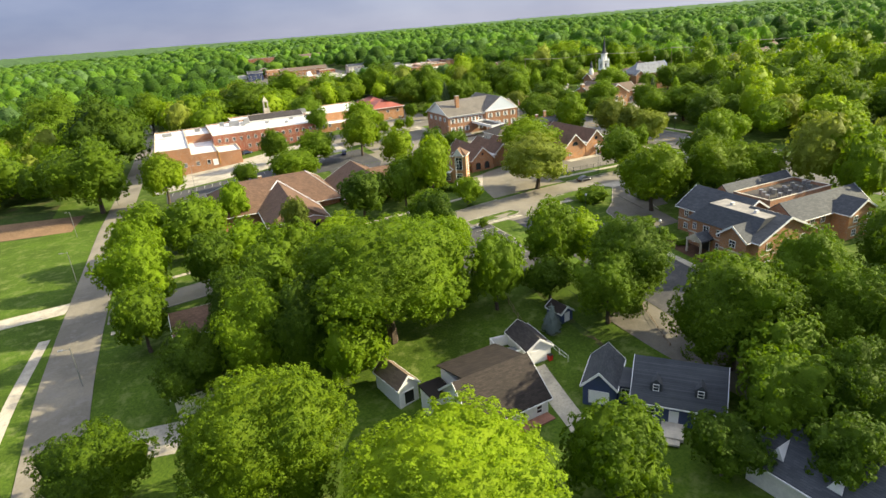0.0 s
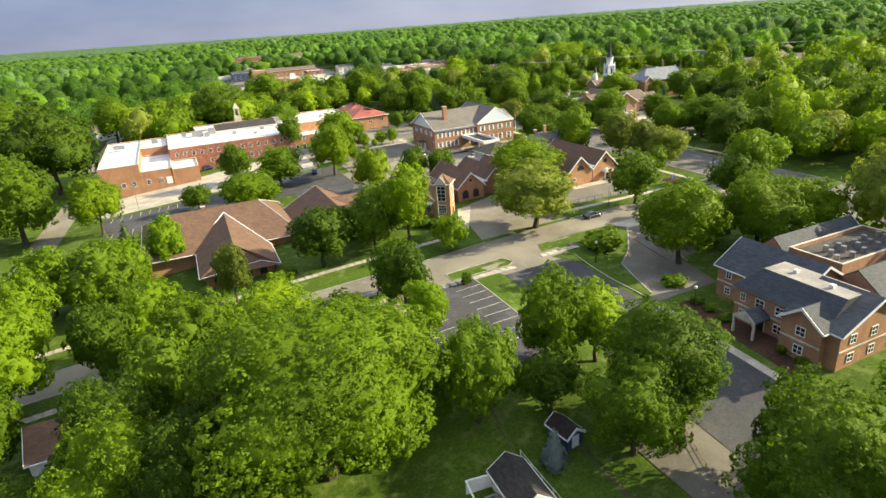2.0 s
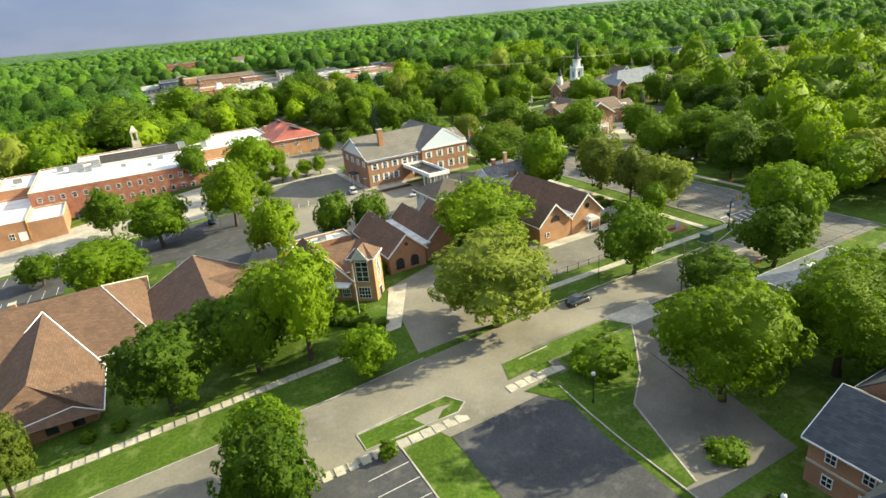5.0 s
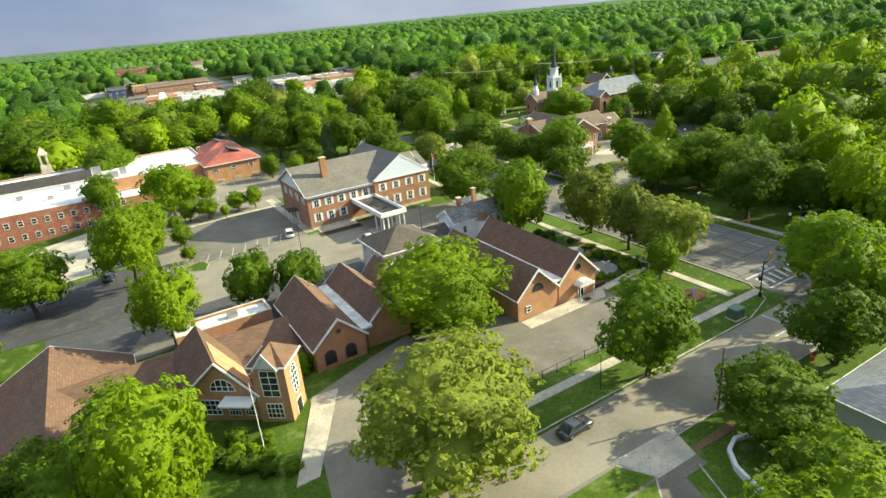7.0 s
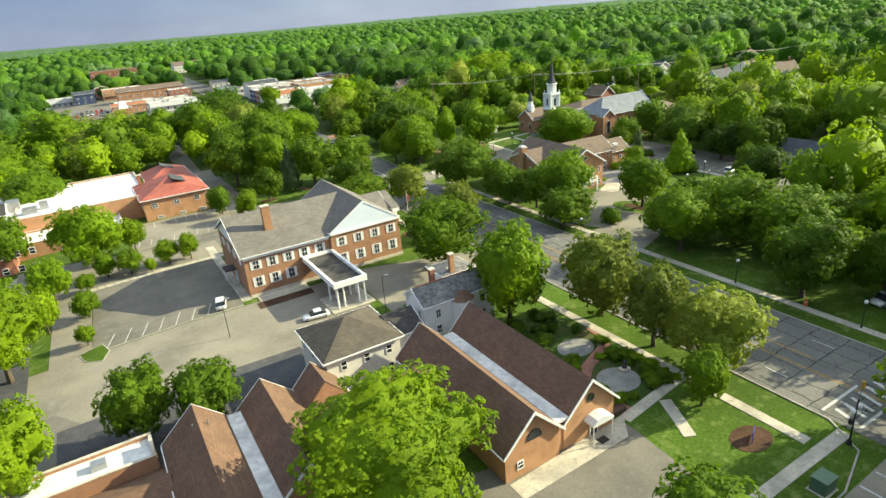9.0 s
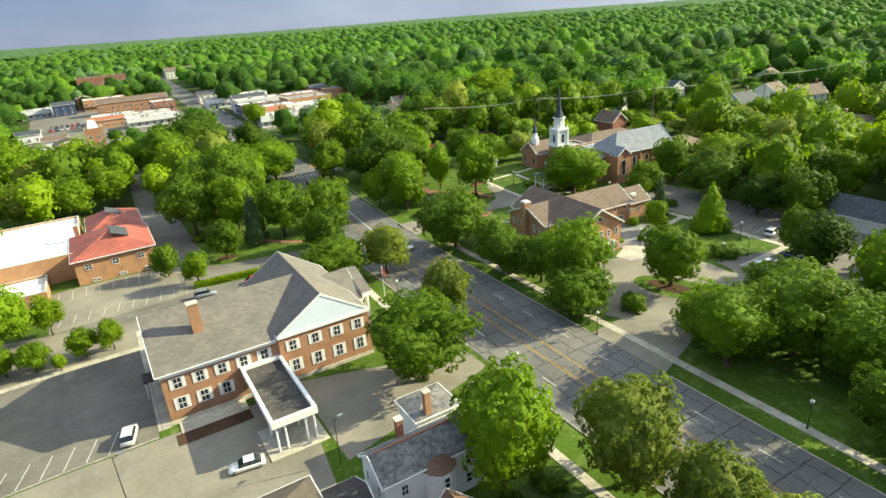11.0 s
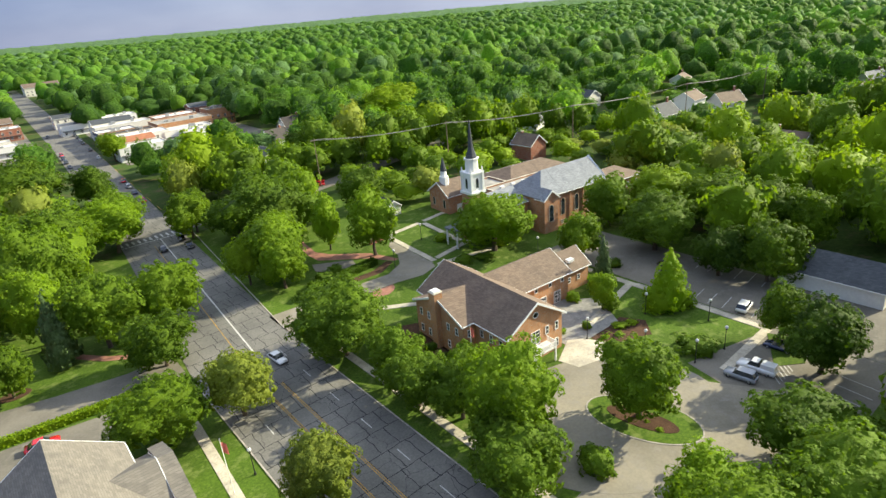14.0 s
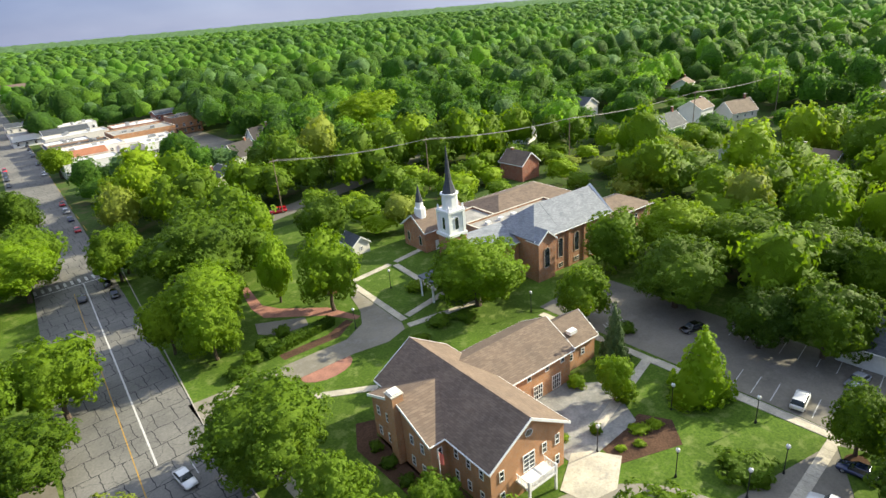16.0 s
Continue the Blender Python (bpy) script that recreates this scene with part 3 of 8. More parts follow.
# ---- ground helpers ----
def patch(name, corners, dz, mat, label="", category="", parent=None, step=4.0, thick=0.0, kind="structure"):
    """A sheet between four corners that follows the ground dz above it, with a skirt if thick."""
    (ax, ay), (bx, by), (cx, cy), (dx, dy) = corners
    nu = max(1, int(math.ceil(max(math.dist(corners[0], corners[1]), math.dist(corners[3], corners[2])) / step)))
    nv = max(1, int(math.ceil(max(math.dist(corners[0], corners[3]), math.dist(corners[1], corners[2])) / step)))
    bm = bmesh.new()
    g = []
    for j in range(nv + 1):
        row, q = [], j / nv
        for i in range(nu + 1):
            p = i / nu
            x = (ax * (1 - p) + bx * p) * (1 - q) + (dx * (1 - p) + cx * p) * q
            y = (ay * (1 - p) + by * p) * (1 - q) + (dy * (1 - p) + cy * p) * q
            row.append(bm.verts.new((x, y, zt(x, y) + dz)))
        g.append(row)
    for j in range(nv):
        for i in range(nu):
            bm.faces.new((g[j][i], g[j][i + 1], g[j + 1][i + 1], g[j + 1][i]))
    if thick:
        rim = [e for e in bm.edges if len(e.link_faces) == 1]
        ex = bmesh.ops.extrude_edge_only(bm, edges=rim)
        bmesh.ops.translate(bm, verts=[v for v in ex["geom"] if isinstance(v, bmesh.types.BMVert)], vec=(0, 0, -thick))
    ob = part(name, bm, mat, parent)
    if parent is None:
        tagged(ob, label, category, "", kind)
    return ob


def blob(name, pts, dz, mat, label="", category="", thick=0.12, kind="structure", parent=None):
    """A flat pad with any outline, following the ground at its corners, with a skirt."""
    bm = bmesh.new()
    v = [bm.verts.new((x, y, zt(x, y) + dz)) for x, y in pts]
    w = [bm.verts.new((x, y, zt(x, y) + dz - thick)) for x, y in pts]
    f = bm.faces.new(v)
    for i in range(len(v)):
        j = (i + 1) % len(v)
        bm.faces.new((v[i], w[i], w[j], v[j]))
    bmesh.ops.triangulate(bm, faces=[f])
    ob = part(name, bm, mat, parent)
    return tagged(ob, label, category, "", kind) if parent is None else ob


def oval(cx, cy, rx, ry, n=28, turn=0.0):
    a = radians(turn)
    return [(cx + rx * math.cos(k) * math.cos(a) - ry * math.sin(k) * math.sin(a), cy + rx * math.cos(k) * math.sin(a) + ry * math.sin(k) * math.cos(a)) for k in (math.tau * i / n for i in range(n))]


def strip(pts, w, dz, h, bm=None):
    """A raised band of width w along a line, h high above the ground."""
    bm = bm or bmesh.new()
    fine = []
    for (a, b), (c, d) in zip(pts, pts[1:]):
        k = max(1, int(math.dist((a, b), (c, d)) / 5))
        fine += [(a + (c - a) * i / k, b + (d - b) * i / k) for i in range(k)]
    fine.append(pts[-1])
    rows = []
    for i, (x, y) in enumerate(fine):
        p, q = fine[max(0, i - 1)], fine[min(len(fine) - 1, i + 1)]
        t = Vector((q[0] - p[0], q[1] - p[1])).normalized()
        nx, ny = -t.y * w / 2, t.x * w / 2
        z = zt(x, y) + dz
        rows.append([bm.verts.new(c) for c in ((x + nx, y + ny, z - 0.1), (x + nx, y + ny, z + h), (x - nx, y - ny, z + h), (x - nx, y - ny, z - 0.1))])
    for a, b in zip(rows, rows[1:]):
        for i in range(3):
            bm.faces.new((a[i], a[i + 1], b[i + 1], b[i]))
    for r in (rows[0], rows[-1]):
        bm.faces.new(r)
    return bm


def kerb(pts, label="low concrete kerb along the road edge"):
    return tagged(part("kerb", strip(pts, 0.2, 0.0, 0.16), KERBM), label, "kerb", "", "structure")


def line(parent, a, b, w=0.12, mat=None, dz=0.0, name="marking"):
    """A painted stripe lying on a road or lot."""
    bm = bmesh.new()
    d = Vector((b[0] - a[0], b[1] - a[1])).normalized()
    nx, ny = -d.y * w / 2, d.x * w / 2
    k = max(1, int(math.dist(a, b) / 6))
    rows = []
    for i in range(k + 1):
        x, y = a[0] + (b[0] - a[0]) * i / k, a[1] + (b[1] - a[1]) * i / k
        z = zt(x, y) + dz
        rows.append((bm.verts.new((x + nx, y + ny, z)), bm.verts.new((x - nx, y - ny, z))))
    for p, q in zip(rows, rows[1:]):
        bm.faces.new((p[0], p[1], q[1], q[0]))
    return part(name, bm, mat or LINE_W, parent)


# ---- the ground ----
def ground_sheet():
    xs = [-14000, -8000] + list(range(-4200, -300, 300)) + list(range(-300, -60, 40)) + list(range(-60, 120, 4)) + list(range(120, 320, 40)) + list(range(320, 4600, 300)) + [8000, 14000, 22000]
    ys = list(range(-1500, -150, 300)) + list(range(-150, -20, 40)) + list(range(-20, 120, 4)) + list(range(120, 420, 40)) + list(range(420, 4700, 300)) + [8000, 14000, 22000]
    bm = bmesh.new()
    g = [[bm.verts.new((x, y, zt(x, y))) for x in xs] for y in ys]
    for a, b in zip(g, g[1:]):
        for i in range(len(xs) - 1):
            bm.faces.new((a[i], a[i + 1], b[i + 1], b[i]))
    ob = part("ground", bm, FLOOR, None, smooth=True)
    tagged(ob, "wide level ground under the wooded suburb, grass and leaf litter", "ground", "", "structure")


ground_sheet()
patch("lawn", [(-44, 20), (262, 20), (262, 346), (-44, 346)], 0.03, GRASS, "mown green lawn between the buildings and trees", "lawn")
patch("field", [(-90, 128), (-31, 128), (-36, 206), (-90, 216)], 0.05, GRASS, "open sunlit green playing field", "field")
patch("infield", [(-90, 217), (-36, 207), (-34, 226), (-90, 240)], 0.05, SOIL, "bare brown earth beside the playing field", "field")

# roads


def road(name, rows, dz, mat, label, step=6.0):
    """A road from rows of (x left, y, x right, y) laid end to end."""
    bm = bmesh.new()
    fine = []
    for a, b in zip(rows, rows[1:]):
        k = max(1, int(max(abs(b[1] - a[1]), abs(b[0] - a[0])) / step))
        fine += [tuple(a[c] + (b[c] - a[c]) * i / k for c in range(4)) for i in range(k)]
    fine.append(rows[-1])
    prev = None
    for xl, yl, xr, yr in fine:
        cur = [bm.verts.new((xl + (xr - xl) * q, yl + (yr - yl) * q, zt(xl + (xr - xl) * q, yl + (yr - yl) * q) + dz)) for q in (0, 0.5, 1)]
        if prev:
            for i in range(2):
                bm.faces.new((prev[i], prev[i + 1], cur[i + 1], cur[i]))
        prev = cur
    return tagged(part(name, bm, mat), label, "road", "", "structure")


HIGH = [(149, -60), (149, 265), (156.5, 350), (168, 550), (183, 950), (204, 2200), (228, 3600)]
high_street = road("road", [(x, y, x + (19.5 if y < 340 else 17), y) for x, y in HIGH], 0.08, ROADM, "wide worn grey main street with sealed cracks", 20.0)
side_street = road("road", [(-21, 126.0, -21, 134.6), (20, 126.0, 20, 134.6), (60, 124.3, 60, 133.2), (149, 125.6, 149, 135.4)], 0.07, STREETM, "pale tan asphalt side street with kerbs")
road("road", [(-31, 30, -22, 30), (-30, 126, -21.5, 126), (-28, 200, -20, 200), (-22, 300, -14, 300), (-18, 420, -10, 420)], 0.14, STREETM, "narrow grey residential street")
road("road", [(169, 352, 169, 361), (215, 352, 215, 361), (300, 372, 300, 380)], 0.06, GREYLOT, "grey side street off the main street")
road("road", [(60, 258, 60, 267), (100, 257, 100, 269), (113, 257.5, 113, 271.4), (126, 259, 126, 269.8), (139, 261, 139, 267.6)], 0.078, GREYLOT, "grey asphalt drive behind the town hall")
road("road", [(112, 273.4, 112, 284), (118, 273, 118, 283.6), (130, 271.6, 130, 280.6), (141, 270.8, 141, 278.6), (149, 270.2, 149, 279.2)], 0.086, GREYLOT, "pale grey lane leading to the main street")
patch("driveway", [(116.05, 283), (120, 283), (119.4, 345), (116.05, 345)], 0.062, GREYLOT, "grey lane with marked stalls", "driveway")
road("road", [(109, 290, 116, 290), (109, 345, 116, 345), (112, 420, 119, 420)], 0.06, GREYLOT, "narrow lane beside the red-roofed building")

# yards and lots
lot_a = patch("parking_lot", [(47, 91), (63.3, 91), (63.3, 119.5), (49, 119.5)], 0.09, LOTM, "dark asphalt parking lot with white stall lines", "parking lot", step=1.5)
patch("parking_lot", [(69.2, 40), (82.4, 40), (84.6, 117), (69.2, 117)], 0.09, LOTM, "dark asphalt drive beside the brick office", "driveway", step=2.0)
patch("driveway", [(69.0, 117.02), (85.2, 117.02), (84, 124.6), (66, 124.6)], 0.085, STREETM, "pale asphalt apron at the street", "driveway")
patch("driveway", [(85, 94.3), (99.4, 94.3), (107, 126), (87.6, 126)], 0.088, GREYLOT, "grey asphalt drive to the office entrance", "driveway", step=2.0)
patch("driveway", [(49, 119.52), (62, 119.52), (59.5, 125), (50, 125)], 0.085, STREETM, "pale asphalt apron at the street", "driveway")
patch("driveway", [(62, 35), (69, 35), (69.1, 72), (60, 72)], 0.07, GREYLOT, "cracked grey asphalt yard behind the office", "driveway")
lot_c = patch("parking_lot", [(-8, 209), (24, 209), (24, 232), (-8, 232)], 0.09, LOTM, "fresh black asphalt church parking lot", "parking lot")
lot_d = patch("parking_lot", [(24.02, 212), (66, 205), (66, 233), (24.02, 232)], 0.09, LOTM, "fresh black asphalt church parking lot", "parking lot")
patch("yard", [(47, 190), (59, 189.5), (66, 204.6), (47, 207.8)], 0.087, LOTM, "fresh black asphalt beside the church wing", "yard", step=2.0)
patch("apron", [(-12, 234), (62, 236), (66, 274), (-12, 256)], 0.08, CONC, "pale sunlit concrete yard before the brick school", "yard")
patch("apron", [(62.02, 240), (104, 250), (104, 262), (62.02, 276)], 0.082, STREETM, "pale concrete yard behind the town hall lot", "yard")
patch("yard", [(59.2, 187), (81.6, 186.4), (69.9, 204.8), (59.2, 205)], 0.086, GREYLOT, "grey asphalt yard behind the link building", "yard")
lot_e = patch("parking_lot", [(75.3, 220.5), (100.5, 220.5), (101, 250), (76.6, 250)], 0.09, GREYLOT, "grey asphalt parking lot beside the town hall", "parking lot")
patch("apron", [(66, 200), (118, 196), (121, 220), (66, 220)], 0.085, STREETM, "pale sunlit asphalt yard behind the houses", "yard")
lot_j = patch("parking_lot", [(70, 182), (104, 182), (104, 199), (70, 200)], 0.09, LOTM, "dark asphalt yard behind the brown-roofed hall", "parking lot")
patch("driveway", [(121.02, 200), (148, 207), (148, 213), (121.02, 222)], 0.083, STREETM, "asphalt drive from the main street to the canopy", "driveway")
lot_f = patch("parking_lot", [(86, 268), (116, 270), (116, 291), (86, 291)], 0.085, STREETM, "pale concrete parking row before the red-roofed building", "parking lot")
patch("parking_lot", [(97, 142.8), (129, 142.8), (130, 155.5), (97, 162.5)], 0.09, GREYLOT, "asphalt forecourt of the brick hall", "parking lot")
patch("driveway", [(74, 135.2), (96.9, 135.2), (96.9, 164.2), (79, 158.2)], 0.088, STREETM, "curving asphalt drive under the big chestnut", "driveway")
lot_h = patch("parking_lot", [(229.5, 187), (249, 187), (249, 258), (230.5, 258)], 0.09, GREYLOT, "grey asphalt parking lot at the edge of the wood", "parking lot")
lot_i = patch("parking_lot", [(204, 186), (229.48, 186), (229.48, 205), (210, 210)], 0.088, GREYLOT, "grey asphalt parking lot beside the round drive", "parking lot")
patch("driveway", [(189, 197.5), (201.8, 184.5), (216.5, 190), (207, 206)], 0.094, STREETM, "broad pale asphalt drive between the turning circle and the lot", "driveway")
blob("driveway", oval(191, 211, 17.5, 14.5, 40, -20), 0.1, STREETM, "round pale turning drive with a planted island", "driveway")
patch("driveway", [(168.6, 189), (184, 194), (192, 206), (168.6, 204.5)], 0.086, STREETM, "pale concrete drive off the main street", "driveway")
patch("driveway", [(168.6, 268), (181.9, 272.1), (181.6, 277.8), (168.6, 279)], 0.08, STREETM, "pale concrete drive mouth at the main street", "driveway")
blob("driveway", [(181.7, 277.8), (181.9, 272.1), (186, 272.1), (195.8, 271.6), (202.5, 270.2), (207.4, 271.7), (208.4, 274), (210.2, 294), (207.6, 291), (205.5, 284.2), (202.8, 279.6), (197.5, 276.8), (191.3, 277.3)], 0.084, STREETM, "curving pale asphalt drive to the church lawn", "driveway")
blob("plaza", [(201, 226), (214, 226), (219, 234), (213, 240), (202, 240.3)], 0.1, BLUESTONE, "pale stone-paved terrace beside the meeting house", "terrace")
patch("parking_lot", [(72, 500), (160, 505), (166, 700), (66, 712)], 0.05, GREYLOT, "grey asphalt lots behind the village shops", "parking lot")
patch("parking_lot", [(186.5, 470), (262, 476), (266, 606), (192, 604)], 0.05, GREYLOT, "grey asphalt lots among the village shops", "parking lot")
patch("parking_lot", [(66, 425), (112, 425), (114, 500), (72, 499.98)], 0.05, GREYLOT, "grey asphalt lot beside the chapel", "parking lot")
# private drives
patch("driveway", [(37.5, 44), (40.2, 44), (44.6, 67.5), (41.2, 67.5)], 0.06, CONC, "narrow concrete driveway to the garage", "driveway")
patch("driveway", [(-17, 81), (-10, 79), (-7, 85), (-16, 87)], 0.06, CONC, "short concrete driveway in the trees", "driveway")
patch("path", [(-95, 133), (-30, 138), (-29, 144), (-95, 138)], 0.07, CONC, "broad pale concrete path to the field", "path")
patch("path", [(-36, 88), (-34, 88), (-31, 126), (-33, 126)], 0.07, CONC, "pale concrete footpath", "path")

# kerbs
for pts in ([(-20, 126.0), (20, 126.0), (49, 124.9)], [(60, 124.4), (66, 124.5)], [(84.5, 124.7), (89.5, 124.9)], [(108.5, 125.1), (148.5, 125.5)],
            [(-20, 134.7), (20, 134.7), (60, 133.3), (74, 133.7)], [(97, 134.6), (139, 135.4), (146, 137.5), (148.9, 142), (149, 206)], [(149, 214), (149, 262)],
            [(168.5, -50), (168.5, 188)], [(168.5, 205), (168.5, 265)], [(168.7, 272), (176, 350)],
            [(63.45, 86), (63.45, 119)], [(85.3, 94), (85.3, 117)], [(102.2, 104), (108.2, 121)], [(229.45, 206), (229.45, 232)], [(72, 220.4), (100.4, 220.4)], [(101.1, 222), (101.2, 249)]):
    kerb(pts)


# sidewalks of separate slabs
def sidewalk(a, b, w=1.5, dz=0.11, label="pale concrete sidewalk of square slabs"):
    d = Vector((b[0] - a[0], b[1] - a[1]))
    n = max(1, round(d.length / 1.55))
    s = d.length / n
    d.normalize()
    x, y = (a[0] + b[0]) / 2, (a[1] + b[1]) / 2
    walk_ob = tagged(part("sidewalk", strip([a, b], w + 0.04, 0.0, dz - 0.03), KERBM), label, "sidewalk", "", "structure")
    SLABS.append((walk_ob, a, d, n, s, w, dz))


SLABS = []
for a, b in (((-20, 143.2), (70, 141.8)), ((-20, 120.9), (49, 121.6)), ((54, 119.9), (72.6, 119)), ((79.4, 120.1), (88.2, 119.9)), ((97, 139.6), (139, 139.9)),
             ((143.4, 141.5), (143.4, 205)), ((143.4, 215), (145.5, 262)), ((172.6, 140), (172.6, 188)), ((172.6, 188.1), (172.6, 205.9)), ((172.6, 206), (172.6, 264)), ((130.4, 156.2), (142.5, 157.8)), ((137.2, 155.8), (134, 149.6)), ((139, 139.9), (148, 139.9)),
             ((83.4, 66), (84.8, 93.6)), ((228.6, 206), (228.6, 256)), ((212, 205), (228.5, 205.6)), ((209, 229), (228, 233)),
             ((211.3, 296), (209.4, 274.5)), ((212.2, 297.6), (223.4, 298.6)), ((225.2, 298.8), (240, 300.8)), ((224.2, 297.4), (222, 279.4)), ((210.8, 275.4), (224, 277.6)), ((208.6, 272.2), (225, 268.8)), ((181.6, 267.6), (193, 260)), ((104, 250.5), (76, 250.5)), ((48.9, 104), (47.2, 119))):
    sidewalk(a, b)
patch("path", [(112.6, 153.4), (128.4, 153.8), (131, 157), (112.6, 155.9)], 0.12, CONC, "pale concrete walk along the brick hall", "path", thick=0.1)
patch("path", [(72.5, 144), (75.2, 144), (83, 158), (79.5, 158.5)], 0.12, CONC, "pale concrete walk to the glazed entrance", "path", thick=0.1)
patch("path", [(100.6, 222), (102.4, 222), (102.6, 258), (100.8, 258)], 0.12, CONC, "pale concrete walk along the town hall", "path", thick=0.1)

patch("lane", [(68.8, 219.9), (75.2, 219.9), (76.4, 250.4), (69.6, 256)], 0.078, STREETM, "pale asphalt lane beside the parking lot", "lane")
# islands, beds
tip = [(73.4, 221.4), (74.2, 218.2), (76.6, 216.6), (77.8, 219.6), (76.8, 223)]
blob("island", tip, 0.16, GRASS, "small kerbed grass tip at the lot entrance", "island")
kerb(tip + [tip[0]], "pale kerb round the grass tip")
patch("planting_bed", [(102.6, 216.6), (113, 216.6), (113, 219.3), (102.6, 219.3)], 0.14, MULCH, "brown mulch bed before the town hall", "planting bed")
patch("terrace", [(103.4, 219.32), (113, 219.32), (113, 222.9), (103.4, 222.9)], 0.16, CONC, "pale concrete terrace along the town hall", "terrace")
blob("island", oval(193.2, 207.4, 8.0, 4.4, 28, -72), 0.16, GRASS, "oval grass island in the turning drive", "island")
blob("planting_bed", oval(193.0, 207.4, 5.2, 1.9, 20, -76), 0.2, MULCH, "mulched bed round the island tree", "planting bed")
kerb(oval(193.2, 207.4, 8.15, 4.55, 28, -72) + [oval(193.2, 207.4, 8.15, 4.55, 28, -72)[0]], "curved concrete kerb round the grass island")
for outline in ([(59.9, 124.2), (59.9, 121), (72, 120.2), (73.6, 121.4), (72.2, 124)],):
    blob("island", outline, 0.1, GRASS, "small kerbed grass island at the street", "island")
    kerb(outline + [outline[0]], "pale kerb round the grass island")
blob("driveway", [(101.4, 126.4), (110.6, 126.2), (109.2, 122), (103.4, 122)], 0.094, CONC, "pale concrete drive apron", "driveway")
blob("driveway", [(103.4, 121.98), (109.2, 121.98), (109.6, 112), (107, 106), (99.6, 106), (100.4, 119)], 0.093, GREYLOT, "grey asphalt drive beside the curved wall", "driveway")
for outline in ([(82, 125.2), (101.2, 125.6), (103.2, 122.3), (80.6, 121.6)], [(81, 118.6), (100.4, 119), (95.8, 113.5), (84.8, 113.5)], [(84.9, 113.48), (95.7, 113.48), (90.8, 109.6), (85.5, 109.6)],
                [(85.5, 97), (86.7, 97), (90.7, 109.58), (85.5, 109.58)], [(88.4, 121.58), (102.8, 121.9), (100.5, 119.02), (88.4, 118.9)]):
    patch("island", outline, 0.135, GRASS, "kerbed grass verge round the large shrub at the street", "island", step=2.0)
kerb([(101.3, 125.7), (103.3, 122.3), (100.6, 118.9), (95.9, 113.4), (90.9, 109.5), (86.9, 97)], "pale kerb round the grass verge")
patch("planting_bed", [(92, 119.8), (98.8, 120.8), (98.4, 119.4), (93, 118.4)], 0.15, SOIL, "bare brown earth under the large shrub", "planting bed")
blob("planting_bed", [(109.6, 122.2), (116.7, 122), (116.6, 123.3), (109.6, 123)], 0.06, SOIL, "bare brown earth bank", "planting bed")
patch("planting_bed", [(85.4, 69), (91, 69), (91.4, 92), (87.6, 92)], 0.06, MULCH, "dark mulch bed along the brick office", "planting bed")
blob("island", [(218, 200), (227, 205), (229, 200), (222, 197)], 0.16, GRASS, "small grass island in the lot", "island")
blob("planting_bed", oval(225.4, 202.3, 1.6, 1.4, 14), 0.2, MULCH, "mulch ring under a young tree", "planting bed")
blob("planting_bed", oval(139, 145.4, 2.7, 2.0, 18), 0.08, MULCH, "mulch ring round the corner sign", "planting bed")
blob("planting_bed", [(129, 158), (141.5, 157), (141.8, 183), (130, 184), (128.9, 170)], 0.05, FLOOR, "shady planted garden with leafy ground cover", "planting bed")
blob("terrace", oval(137.2, 171.8, 2.9, 2.4, 24), 0.09, BLUESTONE, "round grey stone terrace in the garden", "terrace")
blob("terrace", oval(136, 162.4, 3.0, 2.8, 24), 0.09, BLUESTONE, "round grey stone terrace with a dark sculpture", "terrace")
blob("path", [(142.2, 175.2), (143.9, 173.4), (143.4, 171), (140.9, 168.6), (135.4, 166.4), (133, 164.6), (132.4, 160.2), (132.8, 157), (131.2, 156.8), (130.9, 160.6), (131.6, 165.6), (134.4, 167.8), (139.8, 170), (141.9, 171.9)], 0.1, PAVER, "winding red brick garden path", "path")
blob("planting_bed", [(182.6, 228), (187.4, 227.4), (188.2, 236.2), (185.4, 236.4), (186.2, 250.6), (188.6, 253.4), (185.4, 255), (182.4, 250)], 0.06, MULCH, "dark mulch bed along the brick meeting house", "planting bed")
blob("path", [(196.4, 225.4), (202.4, 228.4), (204.6, 226.9), (206.6, 223.4), (201.4, 220.6), (197.2, 221.8)], 0.12, CONC, "pale concrete walk from the turning drive to the terrace", "path")
blob("planting_bed", [(205.2, 222.8), (214, 219), (217.5, 222.5), (215.5, 226.6), (206, 226.3)], 0.06, MULCH, "curved mulch bed with flowers", "planting bed")
blob("path", [(192.6, 315), (194.4, 315), (192.6, 303), (194.6, 298.6), (201.8, 291), (204.4, 282.6), (203, 282), (199.6, 288.4), (190.4, 297.4), (190.2, 303)], 0.06, PAVER, "red brick path under the trees", "path")
blob("path", [(133.2, 295.4), (136.2, 293.2), (140, 288.2), (144.4, 284.6), (143.4, 283.4), (138.8, 287), (135.2, 291.8), (132.4, 294)], 0.07, PAVER, "red brick path across the lawn", "path")
blob("planting_bed", oval(124.6, 286.6, 2.6, 1.7, 16), 0.06, MULCH, "bare mulch ring under a round tree", "planting bed")
blob("terrace", [(188, 296.4), (196.4, 291), (195.4, 287.6), (189, 288.4), (186.6, 292)], 0.055, GREYLOT, "small grey paved court under the trees", "terrace")
blob("planting_bed", [(186, 279.4), (197, 278.8), (202.4, 282), (201.6, 283.6), (196, 281.2), (186, 281.6)], 0.045, MULCH, "narrow mulch bed along the curving drive", "planting bed")
for x, y in ((165, 356), (178, 262.5)):
    blob("paving", oval(x + 12, y + 9, 5, 3.4, 16), 0.05, PAVER, "red brick corner paving", "paving")
